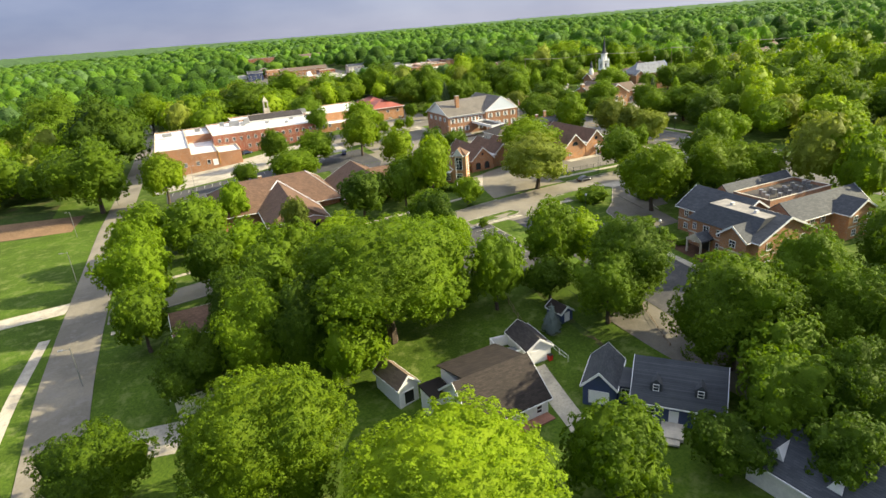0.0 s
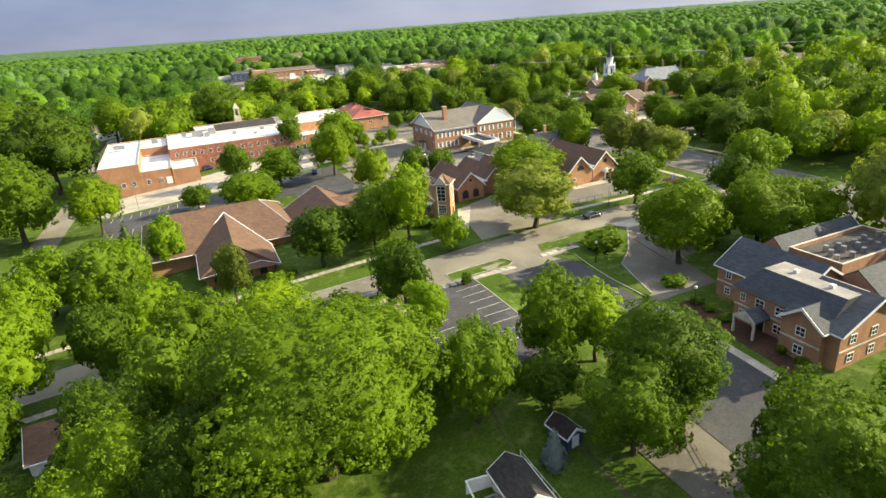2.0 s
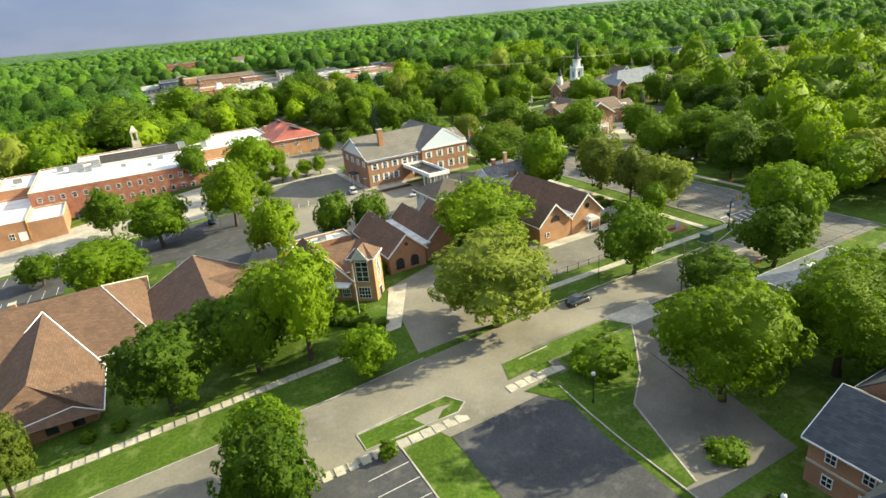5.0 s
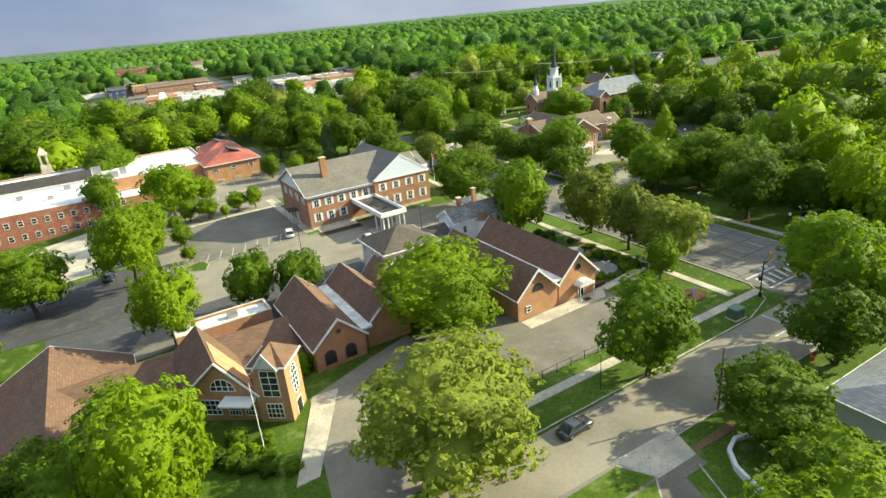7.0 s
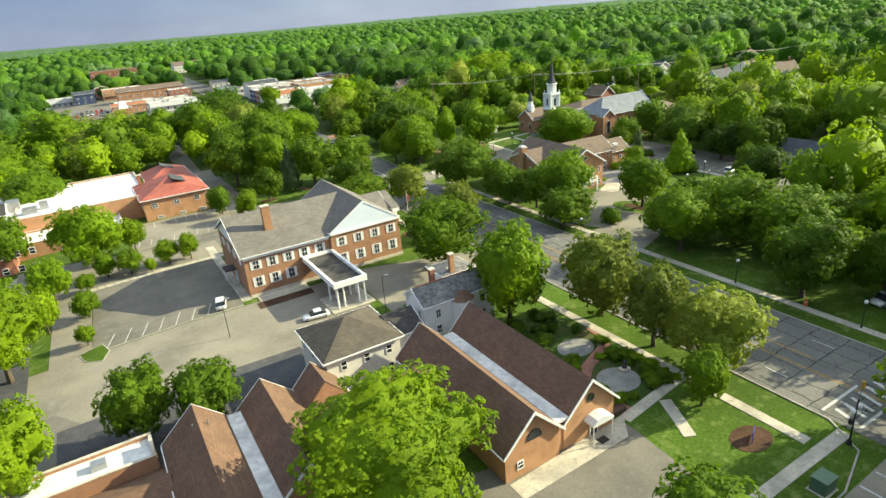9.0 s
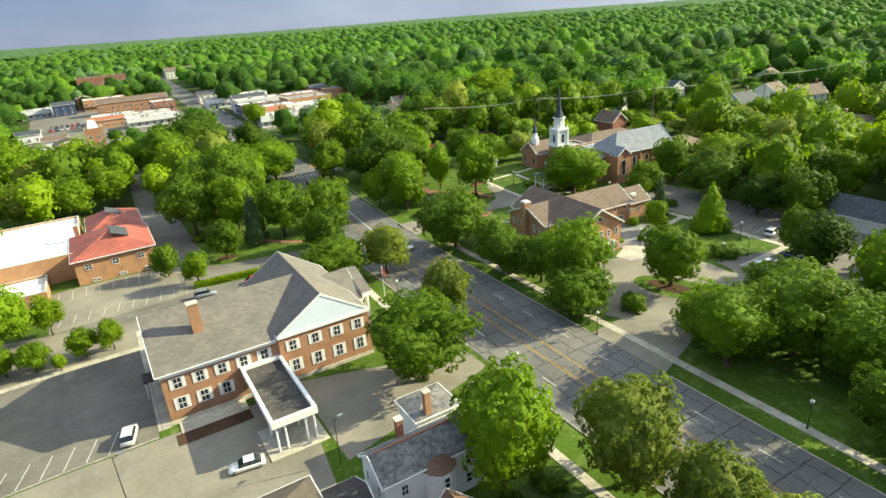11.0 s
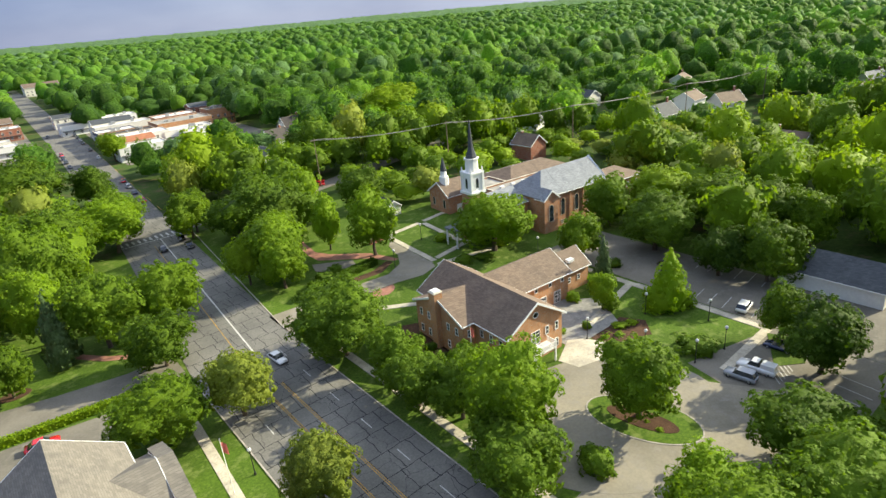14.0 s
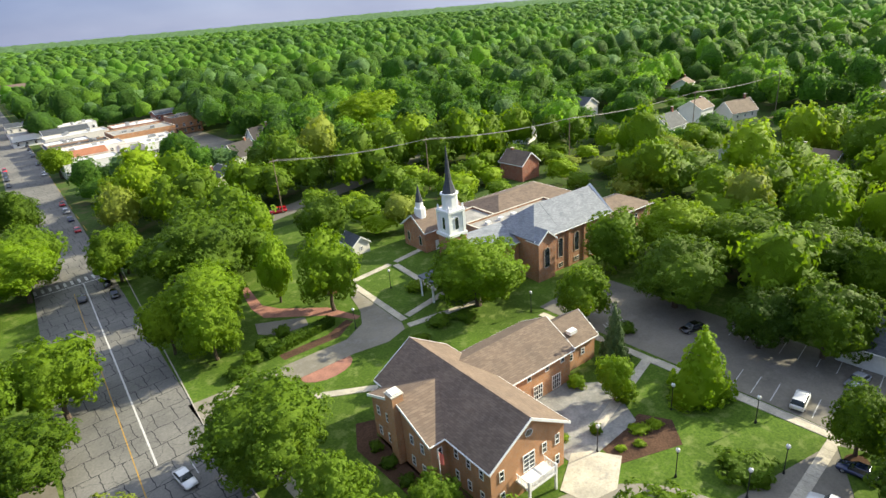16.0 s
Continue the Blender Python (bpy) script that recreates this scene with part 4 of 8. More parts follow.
blob("planting_bed", oval(142, 232, 1.8, 1.8, 14), 0.06, MULCH, "mulch ring in the lawn", "planting bed")
blob("planting_bed", oval(3.5, 147, 1.6, 1.2, 14), 0.06, MULCH, "mulch ring in the church lawn", "planting bed")
blob("planting_bed", [(118, 131.5), (122, 131.5), (122, 124.9), (118, 124.9)], 0.04, SOIL, "bare earth verge", "verge")

# markings
for k in range(8):
    y = 116.2 - 2.75 * k
    line(lot_a, (58.2, y), (63.2, y), 0.14, LINE_W, 0.17)
    if k > 1:
        line(lot_a, (48.6, y), (52.6, y), 0.14, LINE_W, 0.17)
for k in range(11):
    line(lot_c, (-6 + 2.75 * k, 226.5), (-5.6 + 2.75 * k, 231.6), 0.13, LINE_W, 0.097)
    line(lot_c, (-5 + 2.75 * k, 209.3), (-4.7 + 2.75 * k, 214.2), 0.13, LINE_W, 0.097)
for k in range(6):
    line(lot_d, (27 + 2.75 * k, 226.5), (27.3 + 2.75 * k, 231.6), 0.13, LINE_W, 0.097)
for k in range(7):
    line(lot_d, (44 + 0.9 * k, 226), (46.5 + 0.9 * k, 231), 0.16, LINE_W, 0.097)
for k in range(8):
    line(lot_e, (77.5 + 2.75 * k, 220.8), (79 + 2.75 * k, 225.6), 0.13, LINE_W, 0.097)
for k in range(10):
    line(lot_f, (87.5 + 2.75 * k, 284.5), (87.8 + 2.75 * k, 290), 0.12, LINE_W, 0.092)
    line(lot_f, (87.5 + 2.75 * k, 270.5), (88.3 + 2.75 * k, 275), 0.12, LINE_W, 0.092)
for k in range(9):
    line(lot_h, (243.6, 205 + 2.75 * k), (248.8, 205.6 + 2.75 * k), 0.12, LINE_W, 0.097)
    line(lot_h, (230.6, 206.5 + 2.75 * k), (235.6, 207.1 + 2.75 * k), 0.12, LINE_W, 0.097)
for k in range(6):
    line(lot_h, (231 + 0.9 * k, 241), (233 + 0.9 * k, 245), 0.14, LINE_W, 0.097)
    line(lot_i, (214 + 0.9 * k, 197.5), (217 + 0.9 * k, 200.5), 0.14, LINE_W, 0.095)
for k in range(5):
    line(lot_i, (210.5 + 2.75 * k, 187), (211 + 2.75 * k, 192), 0.12, LINE_W, 0.095)
for k in range(5):
    line(lot_j, (87.2 + 3.9 * k, 183), (87.4 + 3.9 * k, 187.8), 0.13, LINE_W, 0.097)
for dx in (-0.15, 0.15):
    line(high_street, (157.0 + dx, 120), (157.0 + dx, 262), 0.12, LINE_Y, 0.087)
    line(high_street, (159.9 + dx, 150), (159.9 + dx, 255), 0.12, LINE_Y, 0.087)
line(high_street, (157.6, 262), (164, 345), 0.15, LINE_Y, 0.087)
line(high_street, (160.6, 268), (167, 350), 0.28, LINE_W, 0.087)
for k in range(14):
    for x in (153.2, 164.4):
        line(high_street, (x, 140 + 9.4 * k), (x, 143 + 9.4 * k), 0.14, LINE_W, 0.087)
line(high_street, (150, 139.2), (168, 139.2), 0.35, LINE_W, 0.088)
line(high_street, (150, 143.4), (158, 143.4), 0.35, LINE_W, 0.088)
for k in range(10):
    line(high_street, (150.6 + 1.8 * k, 139.8), (151.4 + 1.8 * k, 142.6), 0.5, LINE_W, 0.088)
    line(high_street, (157 + 1.6 * k, 351.5), (157 + 1.6 * k, 354.5), 0.6, LINE_W, 0.088)
line(high_street, (156.5, 350.2), (173, 350.2), 0.4, LINE_W, 0.088)
for a, b in (((141, 126), (141, 135)), ((144.2, 126), (144.2, 135)), ((137, 130.4), (140.5, 130.4))):
    line(side_street, a, b, 0.25, LINE_W, 0.077)
for k in range(40):
    y = 380 + 16 * k
    x = 168 + (y - 380) * 0.05 + 8
    line(high_street, (x, y), (x + 0.3, y + 7), 0.2, LINE_Y, 0.09)


# ---- buildings ----
def town_hall():
    h = House("town_hall", 119, 235, "two-storey red brick town hall with tan shingles and white shutters", "town hall")
    h.gable(102.5, 127.0, 223.2, 244.4, 8.4, 13.2, "x", BRICK, SH_TAN, 0.6, ends=(1, 0))
    h.gable(119.65, 135, 222.4, 244.9, 8.6, 13.6, "y", BRICK, SH_TAN, 0.12)
    h.put("cornice", box(bmesh.new(), 102.4, 119.5, 222.85, 223.18, h.z + 7.5, h.z + 8.25), WHITE, "white wooden cornice")
    h.put("cornice", box(bmesh.new(), 119.6, 135.1, 222.1, 222.38, h.z + 8.2, h.z + 8.62), WHITE, "white wooden cornice")
    h.gable(131.4, 136.4, 229.6, 242, 7.4, 10.6, "x", SIDING, SH_TAN, 0.6, ends=(0, 1))
    h.put("pediment", prism(bmesh.new(), [(119.7, 222.26, h.z + 8.65), (134.95, 222.26, h.z + 8.65), (127.33, 222.26, h.z + 13.45)], [(119.4, 222.38, h.z + 8.65), (135.3, 222.38, h.z + 8.65), (127.33, 222.38, h.z + 13.5)]), SKYLIT_WHITE, "white clapboard pediment")
    h.put("gable_panel", prism(bmesh.new(), [(102.42, 223.4, h.z + 8.5), (102.42, 244.2, h.z + 8.5), (102.42, 233.8, h.z + 13.1)], [(102.48, 223.4, h.z + 8.5), (102.48, 244.2, h.z + 8.5), (102.48, 233.8, h.z + 13.1)]), WHITE, "white clapboard gable")
    h.put("plinth", box(bmesh.new(), 102.4, 135.1, 222.25, 222.36, h.z - 1, h.z + 0.7), STONE)
    for k in range(5):
        u = 104.6 + 3.2 * k
        h.window("S", u, 223.2, 6.1, 1.2, 1.8, "pair", WHITE)
        if k != 3:
            h.window("S", u, 223.2, 2.7, 1.2, 2.0, "pair", WHITE)
    for k in range(4):
        u = 121.8 + 3.7 * k
        h.window("S", u, 222.4, 6.5, 1.2, 1.8, "pair", WHITE)
        h.window("S", u, 222.4, 2.9, 1.2, 2.1, "pair", WHITE)
    for k in range(4):
        h.window("W", 226.5 + 4.6 * k, 102.5, 6.6, 1.1, 1.7, "pair", WHITE)
    h.window("E", 226, 135, 6.6, 1.1, 1.7, "pair", WHITE)
    h.door("W", 233, 102.5, 1.8, 2.4)
    h.put("awning", box(bmesh.new(), 100.2, 102.3, 231.5, 234.5, h.z + 3.0, h.z + 3.25), SH_DARK)
    for y in (231.7, 234.3):
        h.put("post", tube(bmesh.new(), (100.4, y, h.z), (100.4, y, h.z + 3.0), 0.08, 0.08), WHITE)
    h.chimney(109.4, 228.4, 1.5, 1.3, 9.5, 15.4, BRICK_TAN)
    for k in range(4):
        y = 230.6 + 3.6 * k
        h.put("column", tube(bmesh.new(), (138.3, y, h.z), (138.3, y, h.z + 7.3), 0.38, 0.32, 14), WHITE, "white round column")
    h.put("portico_beam", box(bmesh.new(), 137.05, 138.75, 229.3, 242.3, h.z + 7.3, h.z + 8.0), WHITE)
    h.put("portico_roof", prism(bmesh.new(), [(137.05, 229.4, h.z + 8.02), (138.95, 229.4, h.z + 8.02), (138.95, 242.6, h.z + 8.02), (137.05, 242.6, h.z + 8.02)], [(137.05, 235.9, h.z + 10.6), (138.95, 235.9, h.z + 10.6), (138.95, 236.1, h.z + 10.6), (137.05, 236.1, h.z + 10.6)]), SH_TAN)


def canopy():
    h = House("entrance_canopy", 116.6, 215, "white flat-roofed drive-through canopy on white columns", "canopy")
    z = h.z
    for c in ((113.4, 119.8, 206.4, 206.9), (113.4, 119.8, 222.6, 223.1), (113.4, 113.9, 206.92, 222.58), (119.3, 119.8, 206.92, 222.58)):
        h.put("fascia", box(bmesh.new(), *c, z + 4.3, z + 5.3), WHITE)
    h.put("roof", box(bmesh.new(), 113.92, 119.28, 206.92, 222.58, z + 4.5, z + 4.7), DARK_ROOF, "black roof membrane")
    for k in range(2):
        h.put("batten", box(bmesh.new(), 113.95, 119.25, 211.5 + 5 * k, 211.6 + 5 * k, z + 4.71, z + 4.78), DARK_ROOF)
    for x in (114.0, 115.2, 118.0, 119.2):
        for y in (206.9, 211.0):
            h.put("column", tube(bmesh.new(), (x, y, z), (x, y, z + 4.3), 0.16, 0.16, 10), WHITE)
    h.put("step", box(bmesh.new(), 112.5, 120.6, 205.6, 213, z + 0.1, z + 0.22), CONC)


def flashing(h, x0, x1, y0, y1, z0, z1):
    h.put("flashing", prism(bmesh.new(), [(x0, y0, h.z + z0), (x1, y0, h.z + z0), (x1, y1, h.z + z1), (x0, y1, h.z + z1)], [(x0, y0, h.z + z0 + 0.3), (x1, y0, h.z + z0 + 0.3), (x1, y1, h.z + z1 + 0.3), (x0, y1, h.z + z1 + 0.3)]), METAL_ROOF, "pale metal valley flashing")


def hall():
    """The long brown-roofed complex: church, link, glazed entrance, garages, double-gabled hall."""
    h = House("double_gabled_hall", 120.3, 168, "orange brick hall with two brown shingled gables", "hall")
    h.gable(112.4, 120.0, 156.3, 180, 4.2, 7.9, "y", BRICK_TAN, SH_BROWN, 0.45)
    h.gable(120.9, 128.8, 156.6, 180.4, 4.2, 8.1, "y", BRICK_TAN, SH_BROWN, 0.45)
    h.put("wall", box(bmesh.new(), 120.02, 120.88, 156.7, 180, h.z - 1, h.z + 4.2), BRICK_TAN)
    flashing(h, 119.3, 121.6, 156.2, 180.3, 4.5, 4.5)
    h.window("S", 114.4, 156.3, 1.7, 0.9, 1.1, "sash")
    h.window("S", 116.4, 156.3, 4.9, 2.0, 1.2, "arch", frame_mat=BLACK)
    h.window("S", 125.0, 156.6, 5.6, 1.1, 1.1, "round", frame_mat=BLACK)
    h.door("S", 125.6, 156.6, 1.1, 2.2, BLACK)
    z = h.z
    arch = lambda y: [(124.0, y, z + 2.6), (127.2, y, z + 2.6), (127.2, y, z + 2.9), (126.5, y, z + 3.3), (125.6, y, z + 3.5), (124.7, y, z + 3.3), (124.0, y, z + 2.9)]
    h.put("awning", prism(bmesh.new(), arch(155.0), arch(156.58)), SIDING, "white curved canvas awning")
    for x in (124.1, 127.1):
        h.put("post", tube(bmesh.new(), (x, 155.1, z), (x, 155.1, z + 2.6), 0.06, 0.06), WHITE)
    h.put("mat", box(bmesh.new(), 125.0, 126.3, 154.6, 155.6, z + 0.13, z + 0.15), BLACK)
    h.put("planter", box(bmesh.new(), 129.3, 131.8, 157.2, 159.4, z, z + 0.7), DKWOOD)

    g = House("garage_wing", 96, 172, "brown-roofed brick wing with arched openings", "building")
    g.gable(82.2, 89.8, 163.3, 181.5, 3.7, 7.2, "y", BRICK, SH_BROWN, 0.4)
    g.gable(90.6, 97.8, 164.5, 182, 3.7, 7.0, "y", BRICK, SH_BROWN, 0.4)
    g.put("wall", box(bmesh.new(), 89.82, 90.58, 164.6, 181, g.z - 1, g.z + 3.7), BRICK)
    flashing(g, 89.2, 91.2, 163.2, 181.6, 4.0, 4.0)
    g.gable(97.85, 112.3, 168, 177.5, 3.6, 6.6, "x", BRICK_TAN, SH_BROWN, 0.4, ends=(0, 0))
    g.gable(98.2, 103.6, 177.55, 182.6, 3.6, 6.4, "y", BRICK, SH_BROWN, 0.4, ends=(0, 1))
    g.window("S", 84.3, 163.3, 1.6, 1.9, 2.4, "arch", frame_mat=BRICK_DEEP)
    g.window("S", 87.4, 163.3, 1.6, 1.9, 2.4, "arch", frame_mat=BRICK_DEEP)
    g.window("S", 86.0, 163.3, 5.2, 0.9, 0.9, "round", frame_mat=BRICK_DEEP)
    for x in (85.4, 87.0):
        g.put("vent_pipe", tube(bmesh.new(), (x, 178, g.z + 6.4), (x, 178, g.z + 7.3), 0.08, 0.08), STEEL)

    e = House("glazed_entrance", 71, 159.2, "orange brick entrance with large white grid windows", "building", turn=-39)
    z = e.z
    ends = [(65.6, z - 1.5), (74.4, z - 1.5), (74.4, z + 4.6), (70, z + 8.7), (65.6, z + 4.6)]
    e.put("wall", prism(bmesh.new(), [(x, 159.3, h) for x, h in ends], [(x - 4.0, 164.3, h) for x, h in ends]), BRICK_TAN)
    back = Vector((-7.6, 9.4, 0))
    for foot in (64.9, 75.1):
        a, b = Vector((foot, 158.7, z + 4.0)), Vector((70, 158.7, z + 8.75))
        quad = [a, b, b + back, a + back] if foot < 70 else [b, a, a + back, b + back]
        e.put("roof", prism(bmesh.new(), quad, [p + Vector((0, 0, 0.22)) for p in quad]), SH_BROWN)
        e.put("rake_board", tube(bmesh.new(), a + Vector((0, -0.03, 0.05)), b + Vector((0, -0.03, 0.05)), 0.15, 0.15, 6), WHITE, "white rake board")
    for u, w in ((67.8, 2.8), (71.0, 1.7), (73.2, 1.6)):
        e.window("S", u, 159.3, 1.9, w, 2.3, "wide")
    e.window("S", 70.0, 159.3, 5.3, 3.4, 1.8, "arch")
    e.put("canopy", box(bmesh.new(), 70.2, 74.5, 157.0, 159.2, z + 3.5, z + 3.75), WHITE)
    e.hip(74.6, 79.0, 158.8, 163.2, 8.3, 10.6, BRICK_TAN, SH_BROWN, 0.3)
    e.window("S", 76.8, 158.8, 5.9, 2.3, 3.8, "tall")
    e.window("S", 76.8, 158.8, 1.9, 2.2, 2.2, "wide")
    e.window("E", 161, 79.0, 5.4, 2.2, 4.4, "round")
    e.door("E", 161, 79.0, 1.4, 2.3, BLACK)
    e.gable(75.5, 78.1, 158.4, 160.9, 8.5, 10.3, "y", SIDING, SH_BROWN, 0.25, below=-8.3, ends=(1, 0))
    for y in (160.35, 161.0, 161.65):
        e.put("muntin", box(bmesh.new(), 79.03, 79.11, y - 0.05, y + 0.05, z + 3.5, z + 7.3), WHITE)
    for k in range(5):
        e.put("muntin", box(bmesh.new(), 79.03, 79.1, 160.05, 161.95, z + 3.9 + 0.75 * k, z + 3.98 + 0.75 * k), WHITE)
    for u in (69.2, 70.0, 70.8):
        e.put("muntin", box(bmesh.new(), u - 0.05, u + 0.05, 159.2, 159.27, z + 4.45, z + 6.1), WHITE)
    e.put("muntin", box(bmesh.new(), 68.4, 71.6, 159.2, 159.26, z + 5.05, z + 5.13), WHITE)

    e.e.location.x -= 1.0
    e.e.location.y += 1.3

    c = House("church", 25, 170, "low brick church under large brown shingled hip roofs", "church", z=-3.7)
    c.hip(5.6, 39.6, 167.4, 197.4, 2.7, 8.8, BRICK, SH_BROWN, 1.2, run=7.2, caps=METAL_ROOF)
    c.walls(17, 31.2, 151.2, 170, 2.7, BRICK)
    e0, e1, e2, e3, ap, fr, mid = (15.8, 149.9), (32.4, 149.3), (32.7, 162.4), (16.1, 169.6), (24.4, 178.9, 7.9), (23.9, 154.7, 7.1), (28.7, 151.6)
    bm = bmesh.new()
    lo = [bm.verts.new((x, y, c.z + 2.5)) for x, y in (e0, e1, e2, e3)]
    up = [bm.verts.new((x, y, c.z + 2.72)) for x, y in (e0, e1, e2, e3)]
    bend = bm.verts.new((*mid, c.z + 3.5))
    top, front = bm.verts.new((ap[0], ap[1], c.z + ap[2])), bm.verts.new((fr[0], fr[1], c.z + fr[2]))
    foot = bm.verts.new((ap[0], ap[1], c.z + 2.5))
    for f in ((up[0], bend, front), (bend, up[1], front), (up[1], up[2], top, front), (up[3], up[0], front, top), (lo[3], lo[2], lo[1], lo[0]), (lo[2], lo[3], foot), (up[2], lo[2], foot, top), (lo[3], up[3], top, foot), (lo[0], lo[1], up[1], bend, up[0])):
        bm.faces.new(f)
    for i in (1, 3):
        bm.faces.new((lo[i], lo[(i + 1) % 4], up[(i + 1) % 4], up[i]))
    c.put("roof", bm, SH_BROWN, "brown shingled prow-shaped roof")
    peak = Vector((ap[0], ap[1], c.z + ap[2] + 0.06))
    for x, y in (e2, e3):
        c.put("hip_cap", tube(bmesh.new(), (x, y, c.z + 2.8), peak, 0.17, 0.17, 6), WHITE, "white metal flashing")
    for a, b, za, zb in ((e0, mid, 2.7, 3.46), (mid, e1, 3.46, 2.7), (e1, e2, 2.7, 2.7), (e3, e0, 2.7, 2.7)):
        c.put("gutter", tube(bmesh.new(), (*a, c.z + za), (*b, c.z + zb), 0.09, 0.09, 6), WHITE, "white gutter")
    c.gable(51, 82, 168.5, 181.5, 4.6, 7.7, "x", BRICK, SH_BROWN, 0.5, ends=(0, 0), below=3)
    c.gable(40.6, 59.4, 160.4, 188, 3.2, 8.1, "y", BRICK, SH_BROWN, 0.7)
    c.flat(66.4, 81, 180.6, 185.5, 6.6, BRICK, WHITE_ROOF, 3)
    c.put("roof_unit", box(bmesh.new(), 74.5, 76.1, 182.4, 183.6, c.z + 6.75, c.z + 7.5), STEEL, "grey rooftop unit")
    c.chimney(20, 183, 1.0, 1.0, 5, 9.2, BRICK)
    for u in (19.4, 25.6, 28.8):
        c.window("S", u, 151.2, 1.4, 1.7, 2.0, "arch", frame_mat=BRICK_DEEP)
    for k in range(5):
        c.window("S", 60 + 4.6 * k, 168.5, 2.4, 1.6, 2.4, "pair")
    for y in (154, 159, 164):
        c.window("W", y, 17, 1.7, 1.2, 2.0, "arch", frame_mat=BRICK_DEEP)
    c.put("fence", box(bmesh.new(), 46, 51.5, 195, 195.15, c.z, c.z + 1.9), DKWOOD)


def school():
    h = House("school", 30, 285, "long red brick school under flat white roofs", "school", z=-3.2)
    h.flat(-9.5, 3.5, 259, 318, 7.8, BRICK, WHITE_ROOF, 4)
    h.flat(3.52, 13.98, 293.02, 318, 7.8, BRICK, WHITE_ROOF, 4)
    h.flat(14.02, 62, 277, 318, 8.6, BRICK_DEEP, WHITE_ROOF, 4)
    h.flat(3.52, 13.98, 259, 293, 4.9, BRICK, WHITE_ROOF, 4)
    h.flat(14.03, 23, 259.02, 276.96, 4.3, BRICK, WHITE_ROOF, 4)
    h.flat(62.02, 94, 298.02, 334, 9.0, BRICK_TAN, WHITE_ROOF, 4)
    h.flat(62.05, 86, 286, 298, 5.4, BRICK, WHITE_ROOF, 4)
    h.flat(26, 61.9, 318.02, 332, 8.9, BRICK, WHITE_ROOF, 4)
    h.gable(34, 60, 306, 315, 9.6, 11.6, "x", SIDING, SH_DARK, 0.2, below=-8.4)
    for x0, y0, w, d, t in ((24, 303, 4.5, 3.5, 2.2), (29, 300, 2, 2, 1.4), (31, 305, 2.5, 3, 2.4), (60, 312, 3, 3.4, 2.8), (8, 300, 2.4, 1.8, 1.4), (-6, 296, 4, 2.2, 1.4), (20, 309, 2, 2, 1.6), (40, 297, 1.6, 1.6, 1.0), (48, 290, 1.4, 1.4, 0.9), (52, 300, 1.8, 1.4, 1.2), (64, 303, 3.4, 3, 2.0), (68, 306, 2, 2, 2.4)):
        h.put("roof_unit", box(bmesh.new(), x0, x0 + w, y0, y0 + d, h.z + 8.75, h.z + 8.75 + t), STEEL, "grey rooftop unit")
    sq = lambda r, zz: [(47 - r, 337 - r, h.z + zz), (47 + r, 337 - r, h.z + zz), (47 + r, 337 + r, h.z + zz), (47 - r, 337 + r, h.z + zz)]
    h.put("cupola_base", prism(bmesh.new(), sq(1.7, 8), sq(1.5, 11.6)), STONE, "cream bell cupola base")
    for dx in (-0.95, 0.95):
        for dy in (-0.95, 0.95):
            h.put("cupola_post", box(bmesh.new(), 47 + dx - 0.3, 47 + dx + 0.3, 337 + dy - 0.3, 337 + dy + 0.3, h.z + 11.61, h.z + 14.8), STONE)
    h.put("cupola_cap", prism(bmesh.new(), sq(1.4, 14.81), sq(1.4, 15.4)), STONE)
    h.put("cupola_roof", prism(bmesh.new(), sq(1.25, 15.41), sq(0.1, 17.6)), STONE)
    h.flat(40, 56, 332.02, 340, 8.2, BRICK, DARK_ROOF, 4)
    for k in range(17):
        u = 16.5 + 3.1 * k
        h.window("S", u, 277, 6.6, 1.3, 1.6, "sash")
        if k > 3:
            h.window("S", u, 277, 2.9, 1.3, 1.6, "sash")
    for k in range(5):
        h.window("S", -6 + 3.4 * k if k < 3 else 5.6 + 4.2 * (k - 3), 259, 1.6, 1.4, 1.8, "pair")
    for k in range(7):
        h.window("W", 262 + 5.2 * k, -9.5, 4.6, 1.4, 1.8, "pair")
    for k in range(4):
        h.window("S", 72 + 3.8 * k, 286, 2.8, 1.6, 1.8, "pair")
    h.door("S", 12.4, 259, 1.8, 2.4, WHITE)
    h.put("drainpipe", tube(bmesh.new(), (14.0, 258.9, h.z), (14.0, 258.9, h.z + 6), 0.09, 0.09), plain("yellow_paint", (0.6, 0.33, 0.03), 0.5))


